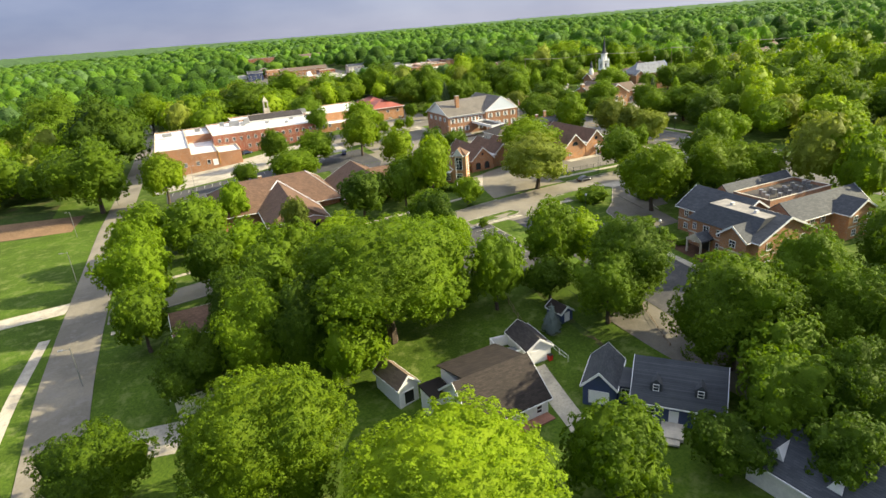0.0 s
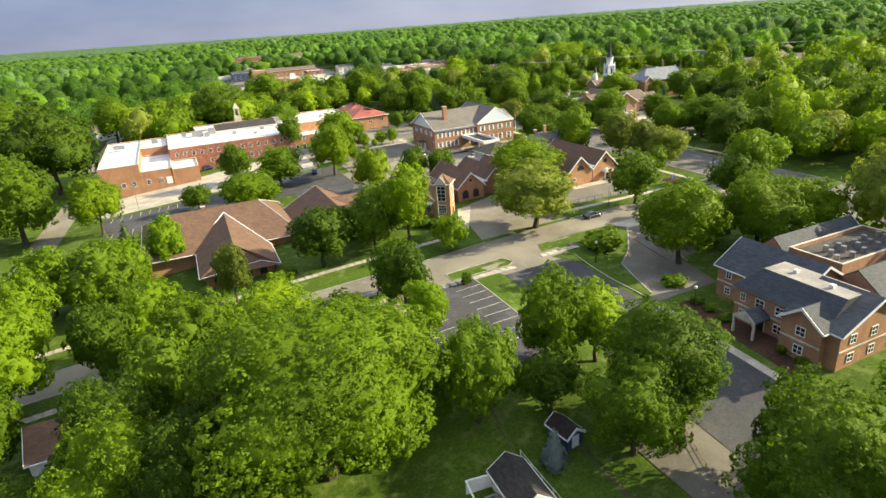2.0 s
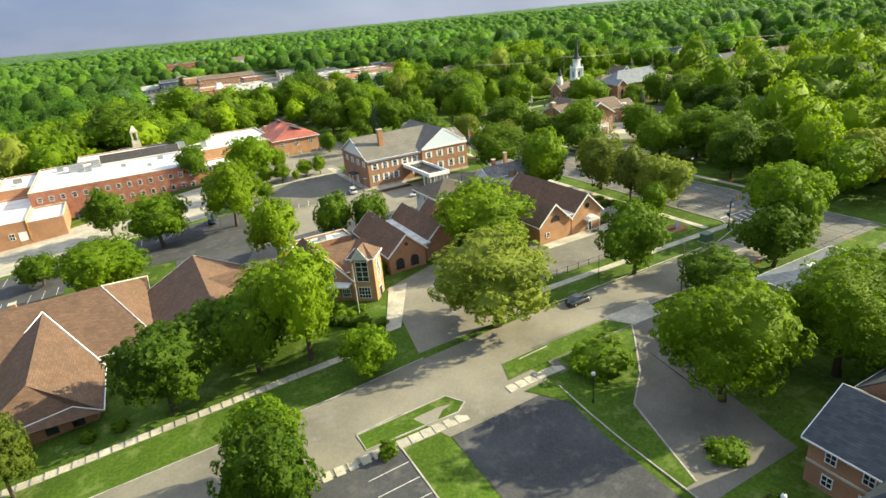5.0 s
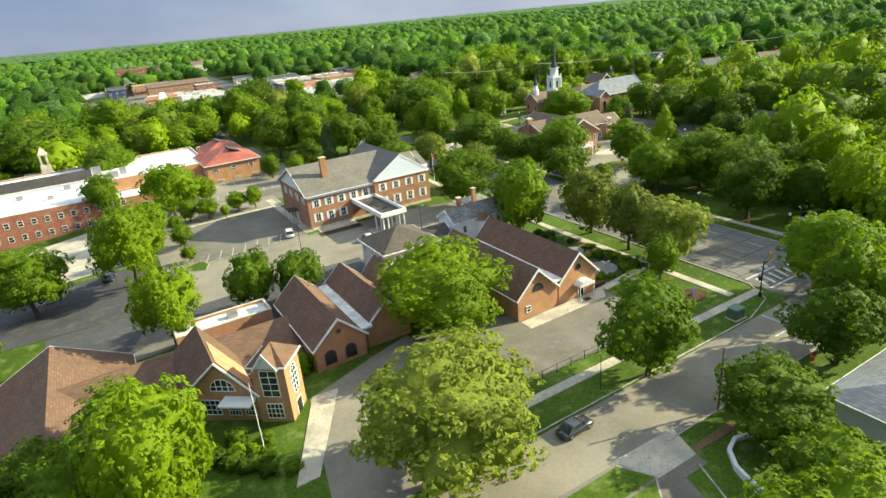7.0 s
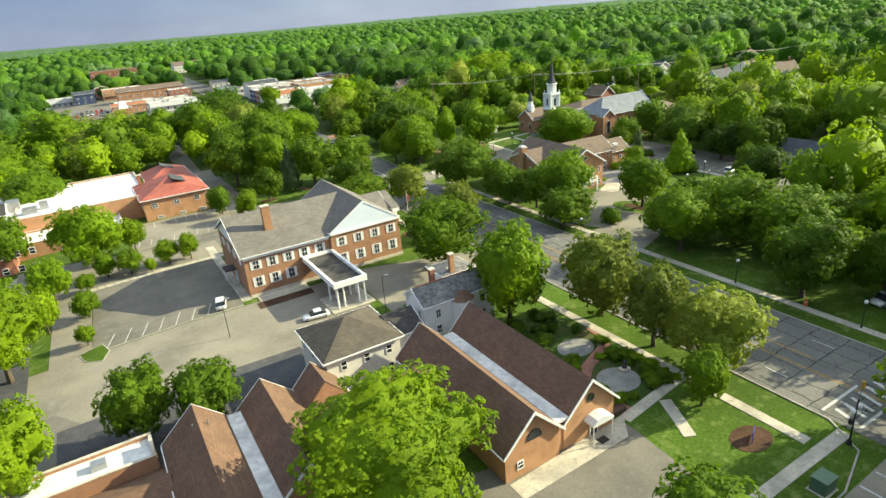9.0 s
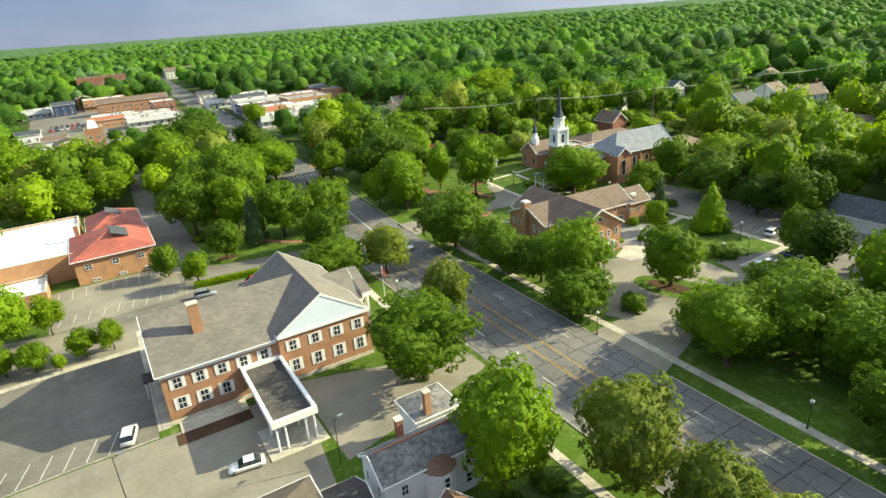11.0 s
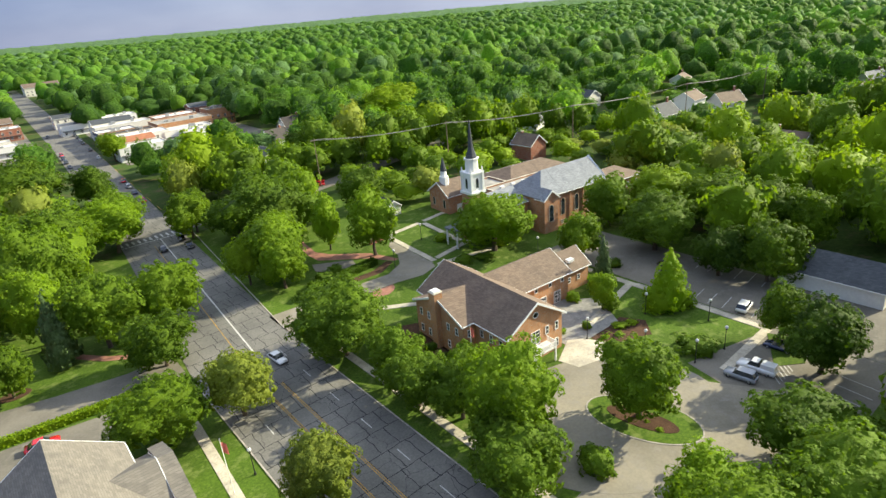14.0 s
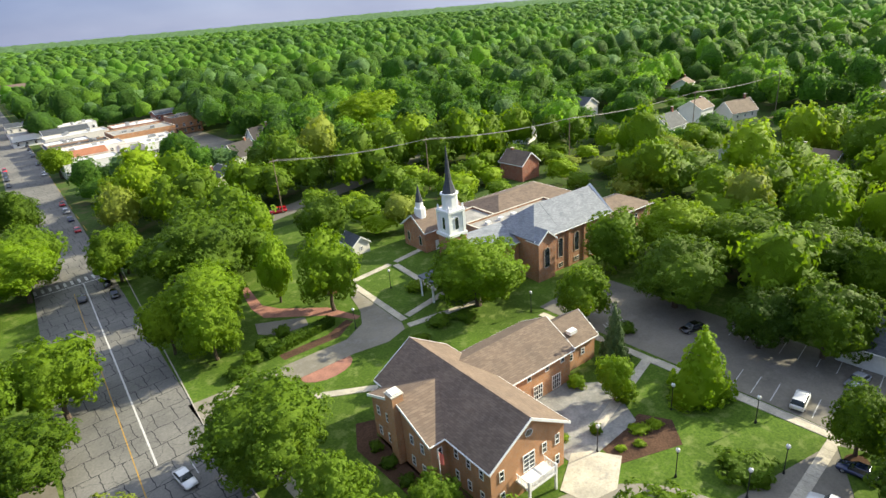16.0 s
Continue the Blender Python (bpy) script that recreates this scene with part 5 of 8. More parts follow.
def library():
    h = House("red_roofed_building", 100, 305, "brick building under a red metal hip roof with solar panels", "building")
    h.hip(92, 109, 291.8, 312, 6.0, 9.6, BRICK_TAN, RED_ROOF, 0.6)
    h.hip(96, 108.5, 312.02, 330, 6.0, 9.2, BRICK_TAN, RED_ROOF, 0.6)
    for u in (94.8, 100.5, 106):
        h.window("S", u, 291.8, 4.2, 1.5, 1.4, "pair")
        h.window("S", u + 0.9, 291.8, 0.7, 1.7, 0.8, "pair")
    for k in range(5):
        h.window("W", 294 + 3.6 * k, 92, 3.4, 1.3, 1.6, "pair")
        h.window("E", 294 + 3.6 * k, 109, 3.4, 1.3, 1.6, "pair")
    h.chimney(93.6, 310, 1.0, 1.0, 5, 9.6, BRICK_DEEP)
    z = h.z
    for y0, y1, s in ((296.5, 304, 1), (318, 324, 1)):
        h.put("solar_panel", prism(bmesh.new(), [(101, y0, z + 9.66), (104.6, y0, z + 8.22), (104.6, y1, z + 8.22), (101, y1, z + 9.66)], [(101, y0, z + 9.78), (104.6, y0, z + 8.36), (104.6, y1, z + 8.36), (101, y1, z + 9.78)]), SH_SLATE, "dark solar panel")


def white_houses():
    h = House("white_house", 108, 187, "two-storey cream clapboard house with a dark hip roof", "house")
    h.hip(102.8, 113.8, 182.4, 193, 6.0, 8.8, CREAM, SH_UMBER, 0.5)
    h.gable(113.85, 118.6, 184.5, 191.5, 4.8, 6.6, "x", SIDING, SH_DARK, 0.3, ends=(0, 1))
    for u, zc in ((105.2, 4.6), (108.6, 4.6), (112, 4.6), (108.4, 1.7), (112, 1.7), (105.2, 1.7)):
        h.window("S", u, 182.4, zc, 0.9, 1.4, "sash")
    for u in (184.5, 188, 191.5):
        h.window("W", u, 102.8, 4.6, 0.9, 1.4, "sash")
    h.door("W", 186, 102.8, 1.0, 2.1)
    h.put("porch", box(bmesh.new(), 100.8, 102.7, 184.6, 187.6, h.z, h.z + 0.5), WOOD)
    h.window("S", 116.6, 184.5, 3.2, 0.9, 1.3, "sash")

    v = House("victorian_house", 126, 190, "white two-storey house with a bay window and weathered slate roof", "house")
    v.gable(120.4, 133.4, 186.8, 192.8, 6.4, 8.3, "x", WHITE, OLD_SLATE, 0.3)
    z = v.z
    bay = lambda r, zz: [(127.2 + r * math.cos(a), 186.8 + r * math.sin(a), zz) for a in (math.pi * (1 + k / 5) for k in range(6))]
    v.put("bay", prism(bmesh.new(), bay(1.9, z), bay(1.9, z + 5.98)), WHITE, "white bay window")
    v.put("bay_roof", prism(bmesh.new(), bay(2.15, z + 6.0), bay(0.5, z + 7.2)), SH_BROWN, "rust-red bay roof")
    for zc in (1.9, 4.6):
        v.window("S", 127.2, 184.95, zc, 0.8, 1.6, "sash")
        v.window("S", 122.8, 186.8, zc, 0.9, 1.5, "pair")
        v.window("S", 131.2, 186.8, zc, 0.9, 1.5, "sash")
        v.window("W", 188.2, 120.4, zc, 0.8, 1.5, "sash")
        v.window("W", 191.4, 120.4, zc, 0.8, 1.5, "sash")
    v.hip(128.6, 134.6, 194.22, 199.4, 6.4, 7.6, WHITE, OLD_SLATE, 0.3)
    v.put("ridge_cap", box(bmesh.new(), 120.8, 133, 189.7, 189.9, z + 8.5, z + 8.62), BRICK_DEEP, "red metal ridge cap")
    v.chimney(125.4, 192.6, 0.8, 0.8, 6, 9.3, BRICK_DEEP)
    v.chimney(130.4, 194.6, 0.8, 0.8, 6, 9.9, BRICK_TAN)


def meeting_house():
    h = House("meeting_house", 197, 243, "brick meeting house with taupe shingle gables and a white balcony", "building", turn=-3.3)
    h.gable(188.7, 201.2, 228.2, 252.4, 7.1, 11.0, "y", BRICK_TAN, SH_TAUPE, 0.55)
    h.gable(197, 215.6, 239.8, 250.8, 5.9, 9.0, "x", BRICK_TAN, SH_TAUPE, 0.5, ends=(0, 1))
    h.gable(215.7, 223.4, 241.4, 249.2, 4.6, 7.3, "x", BRICK_TAN, SH_TAUPE, 0.4, ends=(0, 1))
    h.gable(186.1, 193, 236.4, 250.4, 6.9, 9.7, "x", BRICK_TAN, SH_TAUPE, 0.4, ends=(1, 0))
    h.chimney(185.9, 243.5, 1.7, 1.7, -0.5, 10.8, BRICK_TAN)
    h.put("chimney_stone", box(bmesh.new(), 185.2, 186.6, 242.8, 244.2, h.z + 10.97, h.z + 11.2), SIDING)
    for y in (229.8, 232.2, 234.6, 251.4):
        h.window("W", y, 188.7, 5.1, 0.8, 1.5, "sash")
        h.window("W", y, 188.7, 1.7, 0.8, 1.5, "sash")
    for y in (238.2, 240.6, 246.4, 248.8):
        h.window("W", y, 186.1, 5.0, 0.8, 1.5, "sash")
        h.window("W", y, 186.1, 1.6, 0.8, 1.5, "sash")
    h.window("S", 187.4, 236.4, 4.9, 0.8, 1.5, "sash")
    for u in (190.4, 197.6, 199.9):
        h.window("S", u, 228.2, 4.9, 0.8, 1.6, "sash")
        h.window("S", u, 228.2, 1.6, 0.8, 1.6, "sash")
    h.window("S", 194.9, 228.2, 4.4, 2.0, 2.6, "tall")
    h.window("S", 195, 228.2, 8.7, 1.3, 1.1, "round", frame_mat=SIDING)
    z = h.z
    h.put("balcony", box(bmesh.new(), 192.6, 197.4, 225.8, 228.16, z + 2.6, z + 2.9), WHITE, "white balcony floor")
    for c in ((192.6, 197.4, 225.8, 225.9), (192.6, 192.7, 225.92, 228.1), (197.3, 197.4, 225.92, 228.1)):
        h.put("balcony_rail", box(bmesh.new(), *c, z + 3.8, z + 3.92), WHITE)
    for k in range(21):
        x = 192.7 + 0.23 * k
        h.put("baluster", box(bmesh.new(), x, x + 0.09, 225.82, 225.88, z + 2.92, z + 3.79), WHITE)
    for k in range(8):
        y = 226.1 + 0.25 * k
        for x in (192.62, 197.32):
            h.put("baluster", box(bmesh.new(), x, x + 0.06, y, y + 0.09, z + 2.92, z + 3.79), WHITE)
    for x in (192.75, 197.25):
        h.put("post", box(bmesh.new(), x - 0.14, x + 0.14, 225.8, 226.08, z, z + 2.6), WHITE)
        h.put("corner_post", box(bmesh.new(), x - 0.14, x + 0.14, 225.78, 226.06, z + 2.92, z + 4.1), WHITE)
    h.door("S", 195.2, 228.2, 1.6, 2.2, WHITE)
    for u in (203.4, 206.6, 210.4, 213.8):
        h.window("S", u, 239.8, 4.7, 0.9, 0.9, "plain")
    for u in (208.4, 212.4):
        h.window("S", u, 239.8, 1.5, 1.9, 2.5, "wide")
    for u in (217.6, 220.4):
        h.window("S", u, 241.4, 2.6, 0.9, 1.2, "sash")
    h.put("roof_vent", box(bmesh.new(), 218.4, 220.0, 242.2, 243.2, z + 5.9, z + 6.5), SIDING)


def steeple_church():
    h = House("steeple_church", 245, 272, "red brick church with blue-grey roofs and a white steeple", "church", turn=-4.5)
    z = h.z
    tx, ty, sx, sy = 225.26, 275.56, 233.6, 300.4
    h.gable(247, 263, 266, 278.4, 9.5, 14.2, "x", BRICK, SH_BLUE, 0.5, ends=(0, 1))
    h.walls(239.3, 246.98, 266, 278.4, 9.5, BRICK)
    bm = bmesh.new()
    lo = [bm.verts.new((x, y, z + 9.15)) for x, y in ((238.8, 265.5), (246.98, 265.5), (246.98, 278.9), (238.8, 278.9))]
    up = [bm.verts.new((x, y, z + 9.34)) for x, y in ((238.8, 265.5), (246.98, 265.5), (246.98, 278.9), (238.8, 278.9))]
    p, q, r = bm.verts.new((245.4, 272.2, z + 14.4)), bm.verts.new((246.98, 272.2, z + 14.4)), bm.verts.new((246.98, 272.2, z + 9.15))
    for f in ((up[0], up[1], q, p), (up[2], up[3], p, q), (up[3], up[0], p), (lo[3], lo[2], r, lo[1], lo[0]), (lo[0], lo[1], up[1], up[0]), (lo[2], lo[3], up[3], up[2]), (lo[3], lo[0], up[0], up[3]), (lo[1], r, q, up[1]), (r, lo[2], up[2], q)):
        bm.faces.new(f)
    h.put("roof", bm, SH_BLUE, "hipped blue-grey slate roof end")
    h.put("gutter", box(bmesh.new(), 238.7, 246.9, 265.38, 265.48, z + 9.12, z + 9.36), WHITE, "white gutter")
    h.gable(239.2, 244.0, 264.6, 268, 9.2, 11.2, "y", BRICK, SH_BLUE, 0.35, ends=(1, 0))
    h.put("parapet", prism(bmesh.new(), [(263.52, 265.4, z + 8.9), (263.52, 279, z + 8.9), (263.52, 272.2, z + 14.3)], [(263.75, 265.4, z + 9.4), (263.75, 279, z + 9.4), (263.75, 272.2, z + 14.9)]), WHITE, "white gable coping")
    for x in (244.6, 249.8, 254.8, 259.8):
        h.put("pilaster", box(bmesh.new(), x - 0.35, x + 0.35, 265.75, 265.98, z, z + 9.0), BRICK)
    h.gable(227.6, 239.28, 270.8, 282.6, 8.0, 10.6, "x", BRICK, SH_BLUE, 0.5, ends=(0, 0))
    h.gable(231.6, 246, 296, 305.6, 5.6, 8.8, "x", BRICK, SH_TAUPE, 0.5, ends=(1, 0))
    h.hip(247, 273, 286, 301, 7.4, 10.2, BRICK, SH_TAUPE, 0.5, run=7)
    h.flat(236.5, 262, 279, 285.9, 8.4, BRICK, STONE_ROOF)
    h.flat(236.5, 246.9, 286, 295.9, 7.6, BRICK, STONE_ROOF)
    h.hip(263.8, 279.6, 266.6, 277, 7.0, 9.6, BRICK, SH_TAUPE, 0.5)
    h.walls(tx - 2.1, tx + 2.1, ty - 2.1, ty + 2.1, 12.6, BRICK)
    def stage(r0, r1, z0, z1, n, mat, name, turn=math.pi / 4):
        k = lambda r, zz: [(tx + r * math.cos(turn + math.tau * i / n), ty + r * math.sin(turn + math.tau * i / n), zz) for i in range(n)]
        h.put(name, prism(bmesh.new(), k(r0, z + z0), k(r1, z + z1)), mat)
    stage(3.3, 3.3, 12.61, 13.2, 4, WHITE, "cornice")
    stage(2.6, 2.5, 13.21, 17.6, 4, WHITE, "belfry")
    for q in (-1, 1):
        for w in (-1, 1):
            h.put("pilaster", box(bmesh.new(), tx + q * 1.8 - 0.3, tx + q * 1.8 + 0.3, ty + w * 1.8 - 0.3, ty + w * 1.8 + 0.3, z + 13.22, z + 17.58), WHITE)
            h.put("urn", tube(bmesh.new(), (tx + q * 1.8, ty + w * 1.8, z + 18.12), (tx + q * 1.8, ty + w * 1.8, z + 19.2), 0.28, 0.1), WHITE)
    stage(3.05, 3.05, 17.61, 18.1, 4, WHITE, "cornice")
    stage(1.7, 1.6, 18.11, 21.2, 8, WHITE, "lantern", math.pi / 8)
    stage(1.95, 1.95, 21.21, 21.5, 8, WHITE, "cornice", math.pi / 8)
    stage(1.5, 0.7, 21.51, 24.0, 8, SH_SLATE, "spire", math.pi / 8)
    stage(0.7, 0.06, 24.01, 31.0, 8, SH_SLATE, "spire_tip", math.pi / 8)
    for face, u, v in (("S", tx, ty - 1.82), ("W", ty, tx - 1.82)):
        h.window(face, u, v, 15.3, 1.1, 2.8, "arch", frame_mat=WHITE)
    def small(r0, r1, z0, z1, mat, name, n=8):
        k = lambda r, zz: [(sx + r * math.cos(math.tau * (i + 0.5) / n), sy + r * math.sin(math.tau * (i + 0.5) / n), zz) for i in range(n)]
        h.put(name, prism(bmesh.new(), k(r0, z + z0), k(r1, z + z1)), mat)
    small(1.5, 1.4, 7.6, 10.4, WHITE, "small_lantern")
    small(1.0, 0.9, 10.41, 12.0, WHITE, "small_lantern")
    small(1.0, 0.05, 12.01, 16.2, SH_SLATE, "small_spire")
    for u in (247.2, 252.3, 257.3, 261.4):
        h.window("S", u, 266, 5.4, 1.5, 4.6, "arch", frame_mat=STONE)
        h.window("S", u, 266, 1.2, 1.5, 1.1, "pair", frame_mat=STONE)
    h.window("S", 241.6, 264.6, 5.2, 1.6, 4.6, "arch", frame_mat=STONE)
    h.window("S", 237.2, 270.8, 4.6, 1.4, 3.6, "arch", frame_mat=STONE)
    h.window("S", 231.8, 270.8, 4.6, 1.4, 3.6, "arch", frame_mat=STONE)
    for y in (298.2, 303.4):
        h.window("W", y, 231.6, 2.8, 1.2, 2.6, "arch", frame_mat=STONE)
    h.door("S", 235.4, 296, 1.6, 2.4, WHITE)
    h.window("S", 239.6, 296, 2.8, 1.2, 2.4, "arch", frame_mat=STONE)
    for k in range(4):
        h.window("S", 266 + 4 * k, 266.6, 5.0, 1.0, 1.6, "sash")
    h.put("porch_roof", box(bmesh.new(), 217.4, 222.9, 273.1, 278.1, z + 4.4, z + 4.8), SH_BLUE)
    for x, y in ((217.8, 273.5), (217.8, 277.7)):
        h.put("column", tube(bmesh.new(), (x, y, z), (x, y, z + 4.4), 0.22, 0.2, 10), WHITE)
    for k in range(3):
        h.put("skylight", box(bmesh.new(), 240 + 4 * k, 241.2 + 4 * k, 282, 283, z + 8.52, z + 9.2), SIDING)


def office():
    h = House("brick_office", 105, 78, "two-storey red brick office under slate-grey hip roofs", "office", z=-1.5)
    z = h.z
    h.gable(93.2, 104, 76, 90.4, 5.6, 8.9, "y", BRICK, SH_SLATE, 0.5)
    h.walls(88.6, 97, 74.1, 83, 5.6, BRICK)
    rect = lambda x0, x1, y0, y1, zz: [(x0, y0, z + zz), (x1, y0, z + zz), (x1, y1, z + zz), (x0, y1, z + zz)]
    h.put("roof", prism(bmesh.new(), rect(88.1, 97, 68, 83.5, 5.65), rect(91, 95.6, 68, 80.6, 8.75)), SH_SLATE, "slate-grey shingled roof slope")
    h.put("roof_deck", box(bmesh.new(), 91.02, 95.58, 68, 80.58, z + 8.76, z + 8.86), STONE_ROOF, "pale grey flat roof deck")
    for x, y in ((93.2, 77.0), (92.6, 71.2)):
        h.put("roof_unit", box(bmesh.new(), x - 0.35, x + 0.35, y - 0.3, y + 0.3, z + 8.87, z + 9.4), SIDING, "white roof vent")
    h.gable(87.4, 101.8, 65.9, 74.05, 5.6, 8.95, "y", BRICK, SH_SLATE, 0.5, ends=(1, 0))
    h.gable(86.2, 94, 67.6, 73.4, 5.6, 7.7, "x", BRICK, SH_SLATE, 0.45, ends=(1, 0))
    h.gable(101.85, 124, 69.9, 77, 5.6, 8.2, "x", BRICK, SH_SLATE, 0.5, ends=(0, 1))
    h.gable(113, 121, 66.4, 71, 5.6, 7.8, "y", BRICK_TAN, SH_SLATE, 0.5, ends=(1, 0))
    h.gable(104.05, 124, 86.1, 92, 5.6, 8.2, "x", BRICK, SH_SLATE, 0.5, ends=(0, 1))
    h.flat(104.1, 123, 77.05, 86.05, 6.8, BRICK, DARK_ROOF, lip=0.7)
    rnd = random.Random(5)
    for k in range(15):
        x, y = 106 + 1.1 * k, 79.2 + 1.6 * (k % 3) + rnd.uniform(-0.3, 0.3)
        u = h.put("roof_unit", tube(bmesh.new(), (x, y, z + 6.91), (x, y, z + 7.7 + rnd.random() * 0.4), 0.42, 0.42, 10), STEEL, "pale rooftop condenser")
    for y in (75.4, 78.7, 81.6):
        for zc in (1.5, 4.3):
            if not (y == 78.7 and zc < 2):
                h.window("W", y, 88.6, zc, 1.5 if y < 81 else 0.9, 1.4, "pair")
    for y in (84.8, 88.2):
        for zc in (1.5, 4.3):
            h.window("W", y, 93.2, zc, 1.1, 1.3, "pair")
    for zc in (1.5, 4.3):
        h.window("W", 70.5, 86.2, zc, 1.4, 1.4, "pair")
        for u in (90, 94.4, 98.8):
            h.window("S", u, 65.9, zc, 1.3, 1.4, "pair")
        for u in (104, 107.2, 110.4):
            h.window("S", u, 69.9, zc, 1.3, 1.4, "pair")
        for u in (115, 119):
            h.window("S", u, 66.4, zc, 1.3, 1.4, "pair")
    for c in ((88.46, 88.58, 74.2, 83), (93.06, 93.18, 83.1, 90.4), (86.06, 86.18, 67.6, 73.4), (87.4, 101.8, 65.76, 65.88), (101.9, 112.9, 69.76, 69.88), (113, 121, 66.26, 66.38)):
        h.put("band_course", box(bmesh.new(), *c, z + 2.75, z + 3.0), STONE, "pale stone band course")
    a = lambda x: [(x, 76.6, z + 2.6), (x, 80.4, z + 2.6), (x, 80.4, z + 2.9), (x, 78.5, z + 4.2), (x, 76.6, z + 2.9)]
    h.put("porch_roof", prism(bmesh.new(), a(85.3), a(88.55)), SH_SLATE)
    h.put("porch_pediment", prism(bmesh.new(), a(85.15), a(85.27)), STONE, "cream arched porch front")
    for y in (76.8, 80.2):
        h.put("porch_post", box(bmesh.new(), 85.2, 85.5, y - 0.15, y + 0.15, z, z + 2.6), STONE)
    h.door("W", 78.5, 88.6, 1.8, 2.2, BLACK)
    h.e.location.x += 2.5
    h.e.location.y += 1.0


def small_houses():
    h = House("white_cape_house", 32, 62, "white cape house with a dark brown roof", "house", turn=5)
    h.gable(26.6, 38.4, 57.4, 67.6, 3.0, 7.2, "x", SIDING, SH_BLACK, 0.4)
    h.put("dormer", box(bmesh.new(), 28.2, 37.8, 62.9, 69.4, h.z + 2.8, h.z + 5.5), SIDING)
    h.put("dormer_roof", prism(bmesh.new(), [(27.8, 62.6, h.z + 7.16), (38.2, 62.6, h.z + 7.16), (38.2, 69.9, h.z + 5.54), (27.8, 69.9, h.z + 5.54)], [(27.8, 62.6, h.z + 7.4), (38.2, 62.6, h.z + 7.4), (38.2, 69.9, h.z + 5.7), (27.8, 69.9, h.z + 5.7)]), SH_BLACK, "low-pitched weathered brown dormer roof")
    for u in (29, 34, 36.8):
        h.window("S", u, 57.4, 1.6, 1.0, 1.3, "sash")
    h.door("S", 31.8, 57.4, 1.0, 2.1, BLACK)
    for u, zc in ((60, 1.6), (64.5, 1.6), (62.4, 4.6)):
        h.window("W", u, 26.6, zc, 0.9, 1.3, "sash")
    h.put("porch", box(bmesh.new(), 31, 38.2, 55.6, 57.3, h.z, h.z + 0.6), PAVER, "red brick porch floor")
    h.put("flat_roof", box(bmesh.new(), 24.4, 28.0, 65.2, 69.6, h.z + 3.6, h.z + 3.85), SH_BLACK)
    h.put("wall", box(bmesh.new(), 24.6, 26.5, 65.4, 69.4, h.z - 1, h.z + 3.6), SIDING)
    h.put("vent_pipe", tube(bmesh.new(), (34, 63, h.z + 6), (34, 63, h.z + 7.2), 0.07, 0.07), STEEL)

    g = House("detached_garage", 44.6, 71, "white gabled garage with a dark roof", "garage", turn=-3)
    g.gable(42.2, 46.4, 68.3, 75, 2.5, 4.0, "y", SIDING, SH_DARK, 0.3)
    g.put("garage_door", box(bmesh.new(), 42.8, 45.6, 68.2, 68.28, g.z + 0.05, g.z + 2.1), WHITE)

    p = House("carport_fence", 40.6, 72, "white wooden carport frame beside the garage", "carport", turn=-8)
    for c in ((38.8, 42, 75.2, 75.4), (38.8, 42, 69.9, 70.1), (38.8, 39.0, 70.12, 75.18)):
        p.put("beam", box(bmesh.new(), *c, p.z + 2.1, p.z + 2.3), WHITE)
    for x, y in ((38.9, 75.3), (41.9, 75.3), (38.9, 70), (38.9, 72.6)):
        p.put("post", box(bmesh.new(), x - 0.08, x + 0.08, y - 0.08, y + 0.08, p.z, p.z + 2.1), WHITE)
    p.put("fence_panel", box(bmesh.new(), 38.85, 42, 75.25, 75.35, p.z, p.z + 2.0), SIDING)

    s = House("garden_shed", 22.4, 75, "small white shed with a grey gabled roof", "shed", turn=12)
    s.gable(20.2, 23.6, 70.6, 77.2, 2.9, 4.5, "y", SIDING, SH_TAUPE, 0.25)
    s.door("S", 21.9, 70.6, 1.6, 2.0, BLACK)

    k = House("garden_shed", 54, 76.8, "small dark-roofed shed with blue walls under the trees", "shed", turn=8)
    k.gable(52.7, 55.3, 75, 78.6, 1.8, 2.7, "y", BLUE, SH_BLACK, 0.2)
    k.door("S", 54, 75, 0.9, 1.6, WHITE)

    b = House("blue_cape_house", 51.6, 49, "navy-blue sided cape house with white windows and grey roof", "house", turn=-48)
    b.gable(47.4, 58.4, 46.4, 55.0, 3.0, 7.0, "x", BLUE, SH_SLATE, 0.3)
    b.gable(40.6, 45.0, 48.2, 56, 2.9, 5.0, "y", BLUE, SH_SLATE, 0.3)
    b.walls(45.02, 47.36, 49.5, 54, 2.6, BLUE)
    b.put("link_roof", box(bmesh.new(), 45.03, 47.36, 49.2, 54.2, b.z + 2.62, b.z + 2.8), SH_SLATE)
    b.put("garage_door", box(bmesh.new(), 41.4, 44.2, 48.1, 48.18, b.z + 0.05, b.z + 2.1), WHITE)
    b.window("S", 49.6, 46.4, 1.6, 1.5, 1.3, "pair")
    b.window("S", 56.0, 46.4, 1.6, 1.9, 1.6, "pair")
    b.window("S", 46.2, 49.5, 1.5, 1.2, 1.6, "pair")
    b.door("S", 52.6, 46.4, 1.0, 2.1)
    b.put("porch_step", box(bmesh.new(), 51.2, 54, 43.2, 46.3, b.z, b.z + 0.5), STONE, "white stone front steps")
    b.put("porch_step", box(bmesh.new(), 51.6, 53.6, 42.2, 43.18, b.z, b.z + 0.25), STONE)
